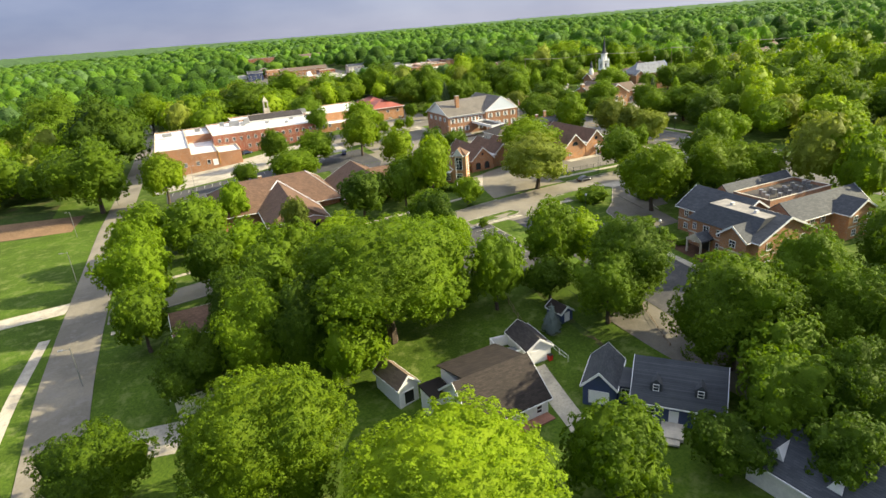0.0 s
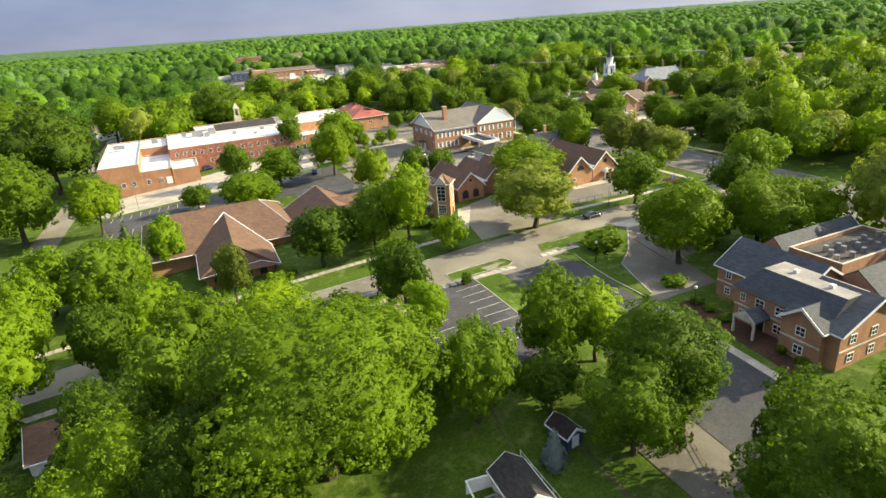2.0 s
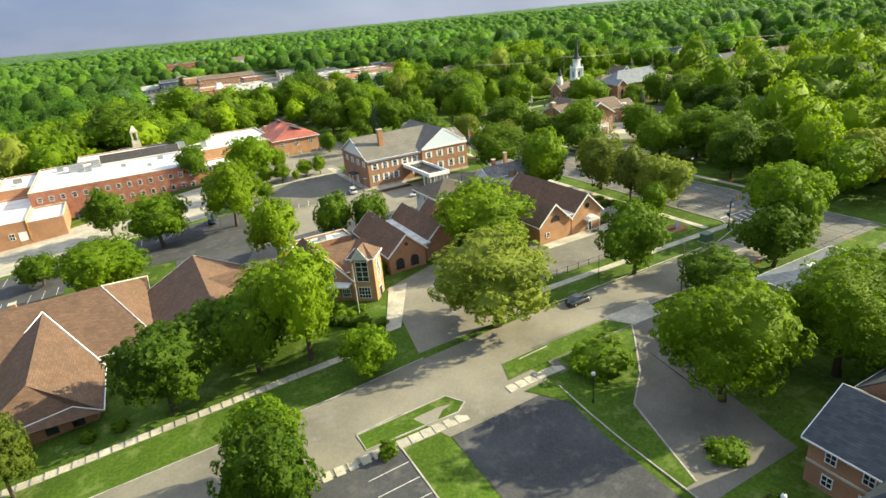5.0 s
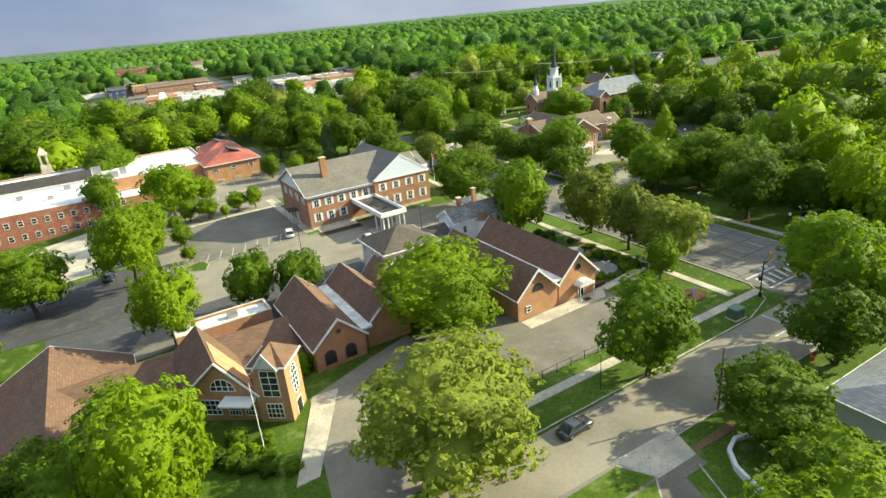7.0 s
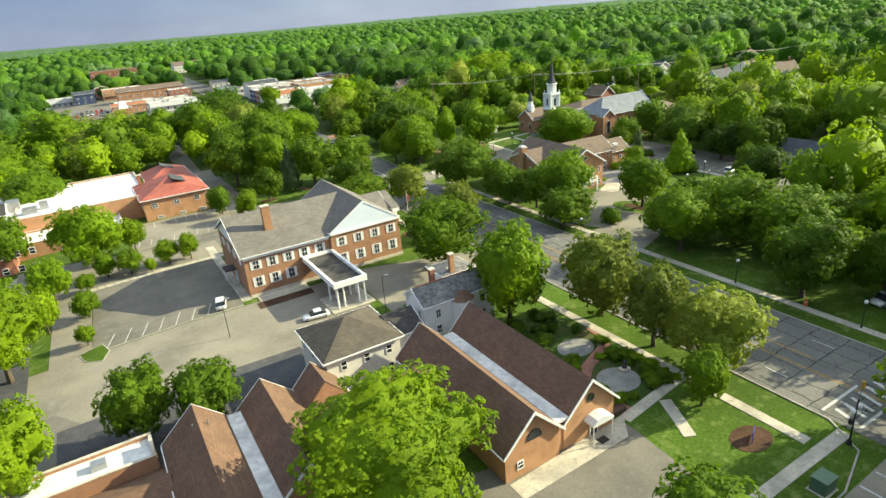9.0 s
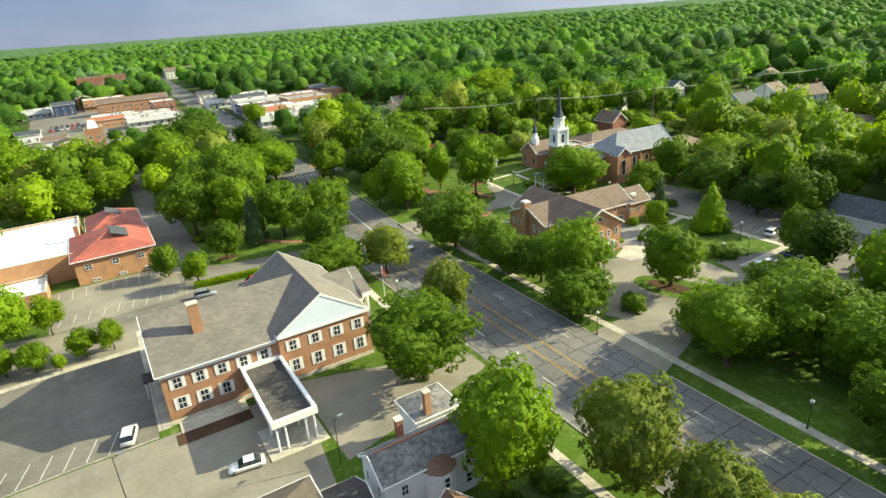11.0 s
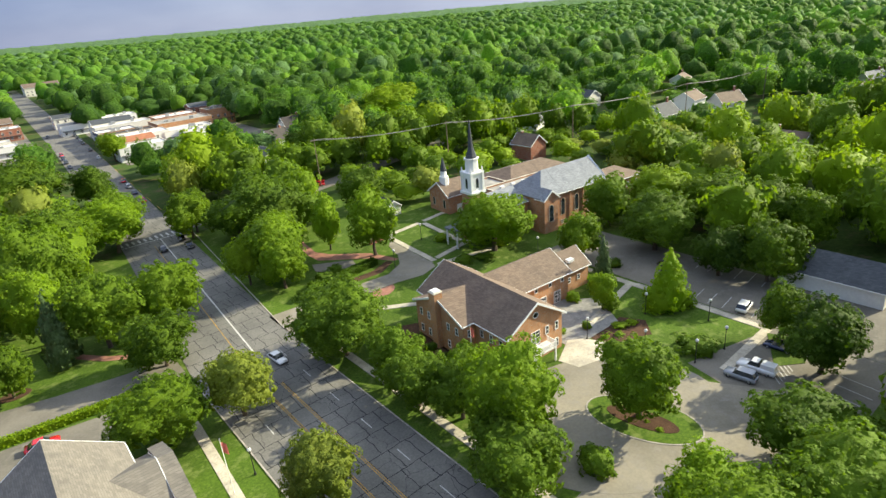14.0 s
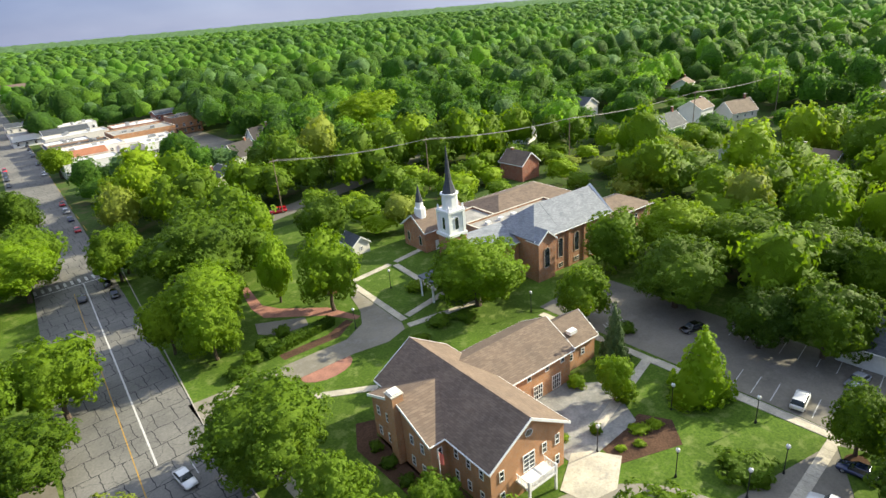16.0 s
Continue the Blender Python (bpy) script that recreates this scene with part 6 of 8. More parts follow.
    for u in (50.2, 55.6):
        b.put("dormer", prism(bmesh.new(), [(u - 0.7, 47.4, b.z + 3.9), (u + 0.7, 47.4, b.z + 3.9), (u + 0.7, 47.4, b.z + 5.2), (u, 47.4, b.z + 5.9), (u - 0.7, 47.4, b.z + 5.2)], [(u - 0.7, 50, b.z + 3.9), (u + 0.7, 50, b.z + 3.9), (u + 0.7, 50, b.z + 5.2), (u, 50, b.z + 5.9), (u - 0.7, 50, b.z + 5.2)]), SH_SLATE)
        b.window("S", u, 47.4, 4.7, 0.8, 1.0, "sash")

    c = House("grey_roofed_house", 55, 30, "house with a grey gabled roof in deep shade", "house", turn=-84)
    c.gable(49, 61, 26, 36, 3.0, 6.4, "x", CREAM, SH_SLATE, 0.4)
    for u in (51.5, 57.5):
        c.put("dormer", prism(bmesh.new(), [(u - 0.9, 27, c.z + 3.6), (u + 0.9, 27, c.z + 3.6), (u, 27, c.z + 5.4)], [(u - 0.9, 30, c.z + 3.6), (u + 0.9, 30, c.z + 3.6), (u, 30, c.z + 5.4)]), SIDING)

    r = House("brown_roofed_cottage", -4.5, 108, "small grey-sided cottage with a reddish brown roof", "house")
    r.gable(-8, -1, 104.2, 112, 2.8, 5.6, "x", CREAM, SH_BROWN, 0.35)
    r.window("S", -6.0, 104.2, 1.5, 1.0, 1.2, "sash")
    r.window("S", -3.0, 104.2, 1.5, 1.0, 1.2, "sash")
    r.door("S", -4.4, 104.2, 0.9, 2.0)
    d = House("dark_roofed_house", -4, 91, "house with a dark roof under the trees", "house")
    d.gable(-9, 2, 86, 96, 3.0, 5.8, "x", CREAM, SH_DARK, 0.4)

    k = House("garden_hut", 222.6, 313, "small cream wooden hut with a grey roof", "hut")
    k.gable(220.4, 225.2, 309.6, 316, 2.8, 4.6, "y", CREAM, SH_SLATE, 0.3)
    k.window("S", 222.8, 309.6, 1.6, 0.8, 1.0, "sash")
    f = House("gabled_house", 224, 400, "grey clapboard house with brick chimneys and a porch", "house")
    f.gable(218, 231, 393, 405, 6.0, 9.0, "y", CREAM, SH_SLATE, 0.4)
    f.put("porch_roof", box(bmesh.new(), 219, 231, 390, 392.9, f.z + 2.8, f.z + 3.1), SH_BROWN)
    for x in (220, 229):
        f.chimney(x, 400, 0.9, 0.9, 6, 10, BRICK_DEEP)
    for u in (220.5, 228.5):
        f.window("S", u, 393, 4.6, 0.9, 1.5, "sash")
        f.window("S", u, 393, 1.6, 0.9, 1.5, "sash")
        f.put("porch_post", box(bmesh.new(), u - 0.15, u + 0.15, 390.1, 390.4, f.z, f.z + 2.8), WHITE)
    w = House("dark_roofed_hall", 252, 204, "low building with a dark blue-grey roof in the wood", "building")
    w.gable(247.5, 258, 194, 212, 3.6, 6.6, "y", SIDING, SH_SLATE, 0.5)
    q = House("hipped_roof_office", 134, 113, "low white building with a blue-grey hipped roof", "building")
    q.hip(126.4, 146, 105.6, 118.2, 3.0, 5.8, SIDING, SH_BLUE, 0.5)
    q.put("roof_vent", box(bmesh.new(), 131.4, 133, 113.6, 114.1, q.z + 4.9, q.z + 5.35), WHITE)


def shop(x, y, w, d, hgt, wall, roof, label, pitched=False, name="shop", pitch=0.16):
    s = House(name, x + w / 2, y + d / 2, label, "shop", group="village shops")
    if pitched:
        s.gable(x, x + w, y, y + d, hgt, hgt + min(w, d) * pitch, "x" if w > d else "y", wall, roof, 0.4)
    else:
        s.flat(x, x + w, y, y + d, hgt, wall, roof)
        r = random.Random(int(x * 7 + y))
        for _ in range(3):
            a, b = x + r.uniform(0.15, 0.75) * w, y + r.uniform(0.15, 0.75) * d
            s.put("roof_unit", box(bmesh.new(), a, a + r.uniform(1.2, 2.4), b, b + r.uniform(1, 2), s.z + hgt + 0.11, s.z + hgt + r.uniform(0.9, 1.7)), STEEL, "grey rooftop unit")
        s.put("awning", box(bmesh.new(), x + 0.5, x + w - 0.5, y - 1.2, y - 0.02, s.z + 3.0, s.z + 3.2), SH_SLATE, "dark shop awning")
    n = max(1, int(w / 4))
    for k in range(n):
        for f in range(max(1, int(hgt / 3.4))):
            s.window("S", x + (k + 0.5) * w / n, y, 1.8 + 3.2 * f, 1.4, 1.7, "pair")
    n = max(1, int(d / 4))
    for k in range(n):
        for f in range(max(1, int(hgt / 3.4))):
            s.window("W", y + (k + 0.5) * d / n, x, 1.8 + 3.2 * f, 1.4, 1.7, "pair")
    return s


HOMES = [(464, 357), (416, 306), (404, 318), (378, 317), (494, 270), (296, 323), (393, 373), (336, 359), (438, 433), (247, 441), (332, 430), (306, 440), (346, 272), (346, 250), (455, 262), (440, 220), (350, 210),
         (310, 170), (300, 130), (250, 158), (-70, 420), (-20, 430), (20, 400), (60, 440), (270, 470), (330, 520), (560, 380), (520, 300), (600, 480), (420, 560), (-10, 520), (40, 560)]


def village():
    shop(186, 478, 22, 12, 6, SIDING, WHITE_ROOF, "white shop with a flat white roof")
    shop(190, 491, 16, 12, 7, BRICK_TAN, SH_RUST, "brick shop with a rust-brown roof", True)
    shop(187, 505, 30, 14, 7, SIDING, WHITE_ROOF, "white shop with a flat white roof")
    shop(188, 521, 26, 12, 7, BRICK, DARK_ROOF, "brick shop with a dark flat roof")
    shop(188, 535, 20, 12, 7, BLUE, WHITE_ROOF, "blue-fronted shop with a pale roof")
    shop(216, 522, 30, 20, 8, BRICK_TAN, STONE_ROOF, "long tan brick shop with a grey flat roof")
    shop(190, 549, 30, 14, 8, CREAM, METAL_ROOF, "cream shop with a metal roof")
    shop(222, 548, 24, 14, 8, BRICK_DEEP, WHITE_ROOF, "brick shop with a flat white roof")
    shop(192, 566, 22, 14, 8, SIDING, SH_SLATE, "white gabled shop with slate roof", True)
    shop(222, 492, 14, 12, 6, SIDING, WHITE_ROOF, "small white shop with a flat roof")
    shop(214, 504.5, 26, 14, 6, SIDING, METAL_ROOF, "white shop with a pale metal roof")
    shop(180, 600, 22, 14, 6, SIDING, STONE_ROOF, "low white shop with a grey flat roof")
    shop(204, 600, 20, 14, 7, SIDING, WHITE_ROOF, "white shop with a flat white roof")
    shop(182, 640, 18, 12, 7, CREAM, SH_SLATE, "cream gabled shop with slate roof", True)
    shop(250, 540, 16, 14, 9, BRICK_TAN, DARK_ROOF, "tan brick shop with a flat roof")
    shop(254, 585, 16, 12, 7, BRICK_DEEP, SH_SLATE, "small brick shop with a pitched roof", True)
    shop(200, 960, 34, 24, 9, CREAM, SH_TAUPE, "long cream block with a grey pitched roof", True)
    shop(176, 1800, 60, 24, 9, SIDING, WHITE_ROOF, "distant white store with a flat roof")
    shop(262, 1830, 40, 24, 8, CREAM, WHITE_ROOF, "distant pale store with a flat roof")
    shop(103, 574, 21, 9, 5, BRICK_TAN, SH_RUST, "low orange brick shop with a rust roof", True)
    shop(106, 592, 26, 12, 5, SIDING, METAL_ROOF, "low white shop with a pale metal roof")
    shop(124, 554, 30, 12, 5.5, SIDING, METAL_ROOF, "long white shop row with a pale metal roof")
    shop(130, 572, 22, 10, 6, CREAM, METAL_ROOF, "cream shop with a pale metal roof")
    shop(112, 646, 48, 15, 8.5, BRICK, SH_TAUPE, "long red brick shop row under a low grey-brown roof", True)
    shop(104, 690, 30, 14, 8, BRICK_TAN, WHITE_ROOF, "tan brick corner block with a flat white roof")
    shop(146, 622, 16, 16, 7, BRICK_DEEP, WHITE_ROOF, "brick shop with a flat white roof")
    shop(142, 672, 20, 14, 7, BRICK, STONE_ROOF, "red brick shop with a grey flat roof")
    shop(104, 870, 46, 28, 15, BRICK_DEEP, DARK_ROOF, "large dark red brick hall with a flat roof")
    shop(83, 680, 15, 12, 8, BLUE, SH_SLATE, "blue timbered shop with white gables", True)
    shop(62, 690, 20, 12, 6, SIDING, WHITE_ROOF, "low white shop with a flat roof")
    shop(100, 712, 10, 14, 9, BRICK_DEEP, SH_BROWN, "small dark brick shop with brown roof", True)
    shop(80, 512, 12, 10, 5, SIDING, SH_TAUPE, "small white gabled office house", True)
    shop(66, 556, 12, 10, 5, SIDING, SH_SLATE, "small white house with slate roof", True)
    shop(86, 477, 13, 17, 6, BRICK, SH_TAUPE, "brick chapel hall with a grey roof", True, "chapel")
    shop(82, 436, 21, 22, 4.6, BRICK_DEEP, METAL_ROOF, "low brick building with a pale roof")
    c = shop(100.5, 478, 8, 8, 12, BRICK, SH_SLATE, "brick tower with a white cupola", False, "clock_tower")
    c.put("cupola", prism(bmesh.new(), [(102, 479.5, c.z + 12.2), (107, 479.5, c.z + 12.2), (107, 484.5, c.z + 12.2), (102, 484.5, c.z + 12.2)], [(103.1, 480.6, c.z + 16), (105.9, 480.6, c.z + 16), (105.9, 483.4, c.z + 16), (103.1, 483.4, c.z + 16)]), WHITE, "white wooden cupola")
    rnd = random.Random(11)
    for x, y in HOMES:
        w, d = rnd.uniform(10, 16), rnd.uniform(8, 11)
        s = House("suburban_house", x, y, "gabled house half hidden among the trees", "house", group="houses in the woods", turn=rnd.choice((0, 0, 90, 20, -15)))
        s.gable(x - w / 2, x + w / 2, y - d / 2, y + d / 2, rnd.choice((3.2, 5.6, 5.8)), rnd.uniform(7.5, 9), "x", BRICK_DEEP if (x, y) == (296, 323) else rnd.choice((SIDING, SIDING, CREAM, SIDING)), SH_TAUPE if (x, y) == (296, 323) else rnd.choice((SH_SLATE, SH_TAUPE, SH_DARK, SH_BLUE)), 0.4)
        for u in (-0.3, 0, 0.3):
            s.window("S", x + u * w, y - d / 2, 1.7, 1.1, 1.4, "sash")
        s.chimney(x + w * 0.3, y, 0.8, 0.8, 5, 9.6, BRICK_DEEP)


town_hall()
canopy()
hall()
school()
library()
white_houses()
meeting_house()
steeple_church()
office()
small_houses()
village()


# ---- trees ----
def lobes(rng, n, a, spread=0.66):
    """Centres and radii of the boughs of a crown with half height a."""
    c, r = [], []
    for k in range(n):
        q = (k + 0.5) / n
        z = 1 - 1.75 * q
        ang = k * 2.39996 + rng.uniform(-0.5, 0.5)
        w = math.sqrt(max(0.0, 1 - z * z)) * rng.uniform(0.75, 1.12)
        s = spread * rng.uniform(0.8, 1.05)
        c.append((w * math.cos(ang) * s, w * math.sin(ang) * s, z * a * s))
        r.append(rng.uniform(0.3, 0.44) * (1 if n < 30 else 0.72))
    c.append((0, 0, 0.02 * a))
    r.append(0.62)
    return np.array(c), np.array(r)


ICO_V, ICO_F = {}, {}
for sub in (1, 2, 3, 4):
    ib = bmesh.new()
    bmesh.ops.create_icosphere(ib, subdivisions=sub, radius=1.0)
    ICO_V[sub] = np.array([v.co[:] for v in ib.verts])
    ICO_F[sub] = np.array([[v.index for v in f.verts] for f in ib.faces])
    ib.free()


def hull(rng, c, r, sub, shrink, rough, floor=-2.0):
    """One billowing skin round a set of boughs, seen from the crown's middle."""
    d = ICO_V[sub]
    b = d @ c.T
    disc = b * b - np.sum(c * c, axis=1)[None] + (r * r)[None]
    out = np.where(disc > 0, b + np.sqrt(np.maximum(disc, 0)), 0.25).max(axis=1)
    V = d * (np.maximum(out, 0.3) * shrink * (1 + rng.uniform(-rough, rough, len(d))))[:, None]
    F = ICO_F[sub]
    return V, F[V[F][:, :, 2].max(axis=1) > floor]


def sprays(rng, pos, d, cr, per, card, fan=0.9):
    """Three-cornered leaf sprays over clumps at pos that face along d."""
    m = len(pos) * per
    dd = np.repeat(d, per, 0)
    e = rng.normal(size=(m, 3)) + dd * fan
    e /= np.linalg.norm(e, axis=1, keepdims=True)
    at_ = np.repeat(pos, per, 0) + e * (np.repeat(cr, per) * rng.uniform(0.72, 1.12, m))[:, None]
    nrm = e + dd * 0.3 + rng.normal(scale=0.36, size=e.shape) + np.array((0, 0, 0.15))
    nrm /= np.linalg.norm(nrm, axis=1, keepdims=True)
    ref = np.where(np.abs(nrm[:, 2:3]) < 0.9, np.array([[0, 0, 1.0]]), np.array([[1.0, 0, 0]]))
    u = np.cross(nrm, ref)
    u /= np.linalg.norm(u, axis=1, keepdims=True)
    v = np.cross(nrm, u)
    ang = rng.uniform(0, math.tau, (m, 1))
    u, v = u * np.cos(ang) + v * np.sin(ang), -u * np.sin(ang) + v * np.cos(ang)
    s = card * rng.uniform(0.55, 1.4, (m, 1))
    return np.stack((at_ + u * s, at_ - u * s * 0.6 + v * s * 0.8, at_ - u * s * 0.5 - v * s * 0.75), 1).reshape(-1, 3)


def scatter(rng, c, r, spacing, floor, tries):
    """Centres of leaf clumps spread over the boughs, none nearer to another than spacing."""
    d = rng.normal(size=(tries, 3))
    d /= np.linalg.norm(d, axis=1, keepdims=True)
    b = d @ c.T
    disc = b * b - np.sum(c * c, axis=1)[None] + (r * r)[None]
    out = np.where(disc > 0, b + np.sqrt(np.maximum(disc, 0)), 0.25).max(axis=1)
    p = d * (out * rng.uniform(0.84, 1.02, tries))[:, None]
    kept = np.empty((0, 3))
    for k in range(tries):
        if p[k, 2] > floor and (len(kept) == 0 or np.min(np.sum((kept - p[k]) ** 2, axis=1)) > spacing * spacing):
            kept = np.concatenate((kept, p[k:k + 1]))
    return kept


def crown_arrays(seed, n_lobes, spacing, per, card, a=1.0, shape="round", sub=3, shrink=0.84, floor=-2.0, rough=0.05, proud=False):
    """Vertices and faces of a crown of unit radius: boughs, on them clumps with gaps between, on those small leaf sprays."""
    rng = np.random.default_rng(seed)
    if shape == "cone":
        c, r = [], []
        for k in range(n_lobes):
            q = k / (n_lobes - 1)
            ang = k * 2.39996
            rad = (1 - q) * 0.68 * rng.uniform(0.7, 1.0)
            c.append((rad * math.cos(ang), rad * math.sin(ang), (-0.95 + 1.85 * q) * a))
            r.append(0.13 + 0.3 * (1 - q))
        c, r = np.array(c), np.array(r)
    else:
        c, r = lobes(rng, n_lobes, a)
    pos = scatter(rng, c, r * 0.93, spacing, floor, int(70 / spacing ** 2))
    cr = spacing * rng.uniform(0.45, 0.85, len(pos))
    if proud:
        V, F = hull(rng, c, r * shrink, sub, 1.0, rough, floor)
    else:
        V, F = hull(rng, np.concatenate((c, pos)), np.concatenate((r * shrink, cr * shrink * 0.9)), sub, 1.0, rough, floor)
    if not per:
        return V, F, len(F)
    d = pos / np.linalg.norm(pos, axis=1, keepdims=True) + np.array((0, 0, 0.35))
    d /= np.linalg.norm(d, axis=1, keepdims=True)
    W = sprays(rng, pos, d, cr, per, card, 1.15)
    n = len(F)
    return np.concatenate((V, W)), np.concatenate((F, np.arange(len(W)).reshape(-1, 3) + len(V))), n


def mesh_from(name, V, F, smooth, mat):
    me = bpy.data.meshes.new(name)
    me.vertices.add(len(V))
    me.vertices.foreach_set("co", np.asarray(V, dtype=np.float32).ravel())
    me.loops.add(F.size)
    me.loops.foreach_set("vertex_index", F.ravel().astype(np.int32))
    me.polygons.add(len(F))
    me.polygons.foreach_set("loop_start", np.arange(0, F.size, 3, dtype=np.int32))
    me.polygons.foreach_set("loop_total", np.full(len(F), 3, dtype=np.int32))
    me.polygons.foreach_set("use_smooth", smooth)
    me.update(calc_edges=True)
    me.validate()
    me.materials.append(mat)
    return me


def trunk_mesh(seed, a):
    rng = random.Random(seed)
    bm = bmesh.new()
    top = 1.2 + 0.2 * a
    p, r = Vector((0, 0, -0.15)), 0.075
    for k in range(4):
        q = Vector((p.x + rng.uniform(-0.04, 0.04), p.y + rng.uniform(-0.04, 0.04), -0.15 + (top + 0.15) * (k + 1) / 4))
        tube(bm, p, q, r, r * 0.72, 7)
        if k >= 1:
            for _ in range(2 + (k == 2)):
                ang = rng.uniform(0, math.tau)
                e = q + Vector((math.cos(ang) * 0.45, math.sin(ang) * 0.45, rng.uniform(0.1, 0.3)))
                tube(bm, q - Vector((0, 0, 0.05)), e, r * 0.5, 0.012, 5)
        p, r = q, r * 0.72
    me = bpy.data.meshes.new("trunk")
    bmesh.ops.recalc_face_normals(bm, faces=bm.faces)
    bm.to_mesh(me)
    bm.free()
    me.materials.append(BARK)
    return me


CROWNS, TRUNKS, PROTO = {}, {}, {}


def tree_proto(kind, variant):
    """The first tree of a kind; the rest are copies. Unit: crown radius 1, height 2.4."""
    name, leaf, label, a, shape = KINDS[kind]
    big, huge, giant = variant > 2, variant > 5, variant > 8
    spacing, per, card, inner = (0.1, 42, 0.0165, 0.74) if giant else (0.125, 36, 0.022, 0.74) if huge else (0.155, 32, 0.031, 0.76) if big else (0.195, 31, 0.042, 0.76)
    V, F, n = crown_arrays(100 * variant + ord(kind[0]), 20 if giant else 14 if shape == "round" else 26, spacing, per, card, 1.0, shape, 3, inner, proud=True)
    V = V * np.array((1, 1, a)) + np.array((0, 0, 2.4 - a * 1.04))
    V[:, 2] = np.maximum(V[:, 2], 0.12)
    crown = mesh_from("crown", V, F, np.arange(len(F)) < n, leaf)
    e = new(name)
    e.empty_display_size = 0.3
    tagged(e, label, "tree", "trees of the village")
    for nm, me in (("trunk", trunk_mesh(variant, a)), ("crown", crown)):
        o = new(nm, me)
        o.parent = e
    return e


KINDS = {"m": ("maple_tree", LEAF_M, "broad leafy maple with a mid-green crown", 1.1, "round"),
         "b": ("locust_tree", LEAF_B, "airy tree with bright yellow-green leaves", 1.08, "round"),
         "d": ("oak_tree", LEAF_D, "dense dark green deciduous tree", 1.12, "round"),
         "o": ("chestnut_tree", LEAF_O, "tree with olive leaves and pale blossom", 1.1, "round"),
         "t": ("pear_tree", LEAF_M, "narrow upright dark green tree", 1.18, "cone"),
         "s": ("spruce_tree", LEAF_S, "tall dark green conical spruce tree", 1.18, "cone"),
         "u": ("blue_spruce_tree", LEAF_U, "small blue-grey conical spruce tree in the garden", 1.18, "cone")}
TREE_N = 0


def grove(kind, rows):
    """Trees of one kind: x, y, crown radius, height."""
    global TREE_N
    for x, y, r, h in rows:
        TREE_N += 1
        rnd = random.Random(TREE_N * 31 + 7)
        key = (kind, TREE_N % 3 + (0 if kind not in "mbdo" else 9 if r > 9.3 and y < 100 else 6 if r > 6 and y < 100 else 3 if r > 7.4 else 0))
        m = Matrix.Translation((x, y, zt(x, y))) @ Matrix.Rotation(rnd.uniform(0, math.tau), 4, "Z") @ Matrix.Diagonal((r * 1.04, r * 1.04, h / 2.4, 1))
        if key not in PROTO:
            PROTO[key] = tree_proto(*key)
            PROTO[key].matrix_basis = m
        else:
            q = PROTO[key].matrix_basis.copy()
            PROTO[key].matrix_basis = Matrix.Identity(4)
            copy_thing(PROTO[key], m)
            PROTO[key].matrix_basis = q
        SPOTS.append((x, y, r))


SPOTS = []
grove("u", [(50.6, 74.2, 1.8, 5.2)])
grove("m", [(-18.2, 71.3, 7.2, 14.1), (26, 86.2, 15, 24.4), (36, 40.8, 5.9, 13.4), (4.6, 85.8, 6.9, 19.1), (65.5, 50.9, 9.2, 19.3), (-13.3, 124.1, 7.7, 18.3), (-12.7, 161.3, 7.3, 15.3), (-12, 402.2, 11.1, 26.7), (48.3, 116.5, 5.2, 13.1), (34.6, 106.2, 5.8, 12.2), (2.5, 159.6, 5.3, 13.4), (66.1, 134.8, 3.7, 8.4), (10.5, 169.3, 4.3, 13.9), (139.8, 152.5, 3.1, 8.8), (77.8, 265.4, 7.3, 15.4), (45.7, 220.3, 8, 14.3), (134.6, 184.4, 6.8, 18), (138.1, 209.8, 8.9, 15.6), (177, 217.2, 7.6, 16.8), (177.6, 185.1, 7.5, 14.2), (155, 132.9, 7.7, 14.1)])
grove("m", [(112.9, 110.2, 6.1, 9.2), (140.9, 253.2, 7.6, 11.4), (147.2, 275.8, 6.2, 10.8), (124.4, 286, 4.6, 10.5), (131.8, 303.1, 6.2, 17.7), (125.9, 395.7, 8.3, 15.1), (92.9, 353.5, 8, 15), (193.4, 208.2, 6.4, 13.5), (181.8, 191.4, 6, 10.2), (196.1, 301.3, 4.1, 16), (176.8, 347.1, 5.8, 14.2), (223.1, 267.5, 10.2, 15.4), (230.6, 247.7, 5.2, 12.6), (153.5, 290.4, 7.1, 14.8), (177.5, 289, 5.8, 14.1), (202.2, 288.8, 7.1, 18.3), (199.3, 307.6, 2.8, 9.7), (226.5, 202.8, 4, 10.9), (269.1, 222.9, 9, 14.9)])
grove("m", [(267.2, 213.8, 5.9, 14.8), (155.3, 348.3, 9.7, 15.8), (174.2, 342.9, 6.5, 14.3), (215.8, 230.8, 2.9, 8.5), (-14.1, 144.8, 6.1, 16.5), (8.8, 127.3, 7, 14.1), (-12.5, 107.7, 5.5, 13.9), (14.3, 110.2, 6.6, 17.2), (49.2, 123, 4.5, 11.3), (47.9, 105, 3.8, 10.9), (56.6, 86.6, 2.6, 4.2), (34.7, 242.9, 5.7, 13.8), (33, 197.8, 8.9, 13.5), (19.5, 218.6, 4.5, 7.8), (73.2, 405.4, 15.6, 24.4), (179.6, 296.8, 8.8, 16.4), (60.4, 88.2, 5.6, 16), (141.5, 123.5, 5.6, 16), (80, 255.4, 2.6, 6.1), (84.5, 253.6, 2.7, 6.1)])
grove("m", [(75.4, 236.7, 2.7, 5.7), (75.7, 250.8, 2.1, 4.1), (70, 248.6, 4.2, 10.1)])
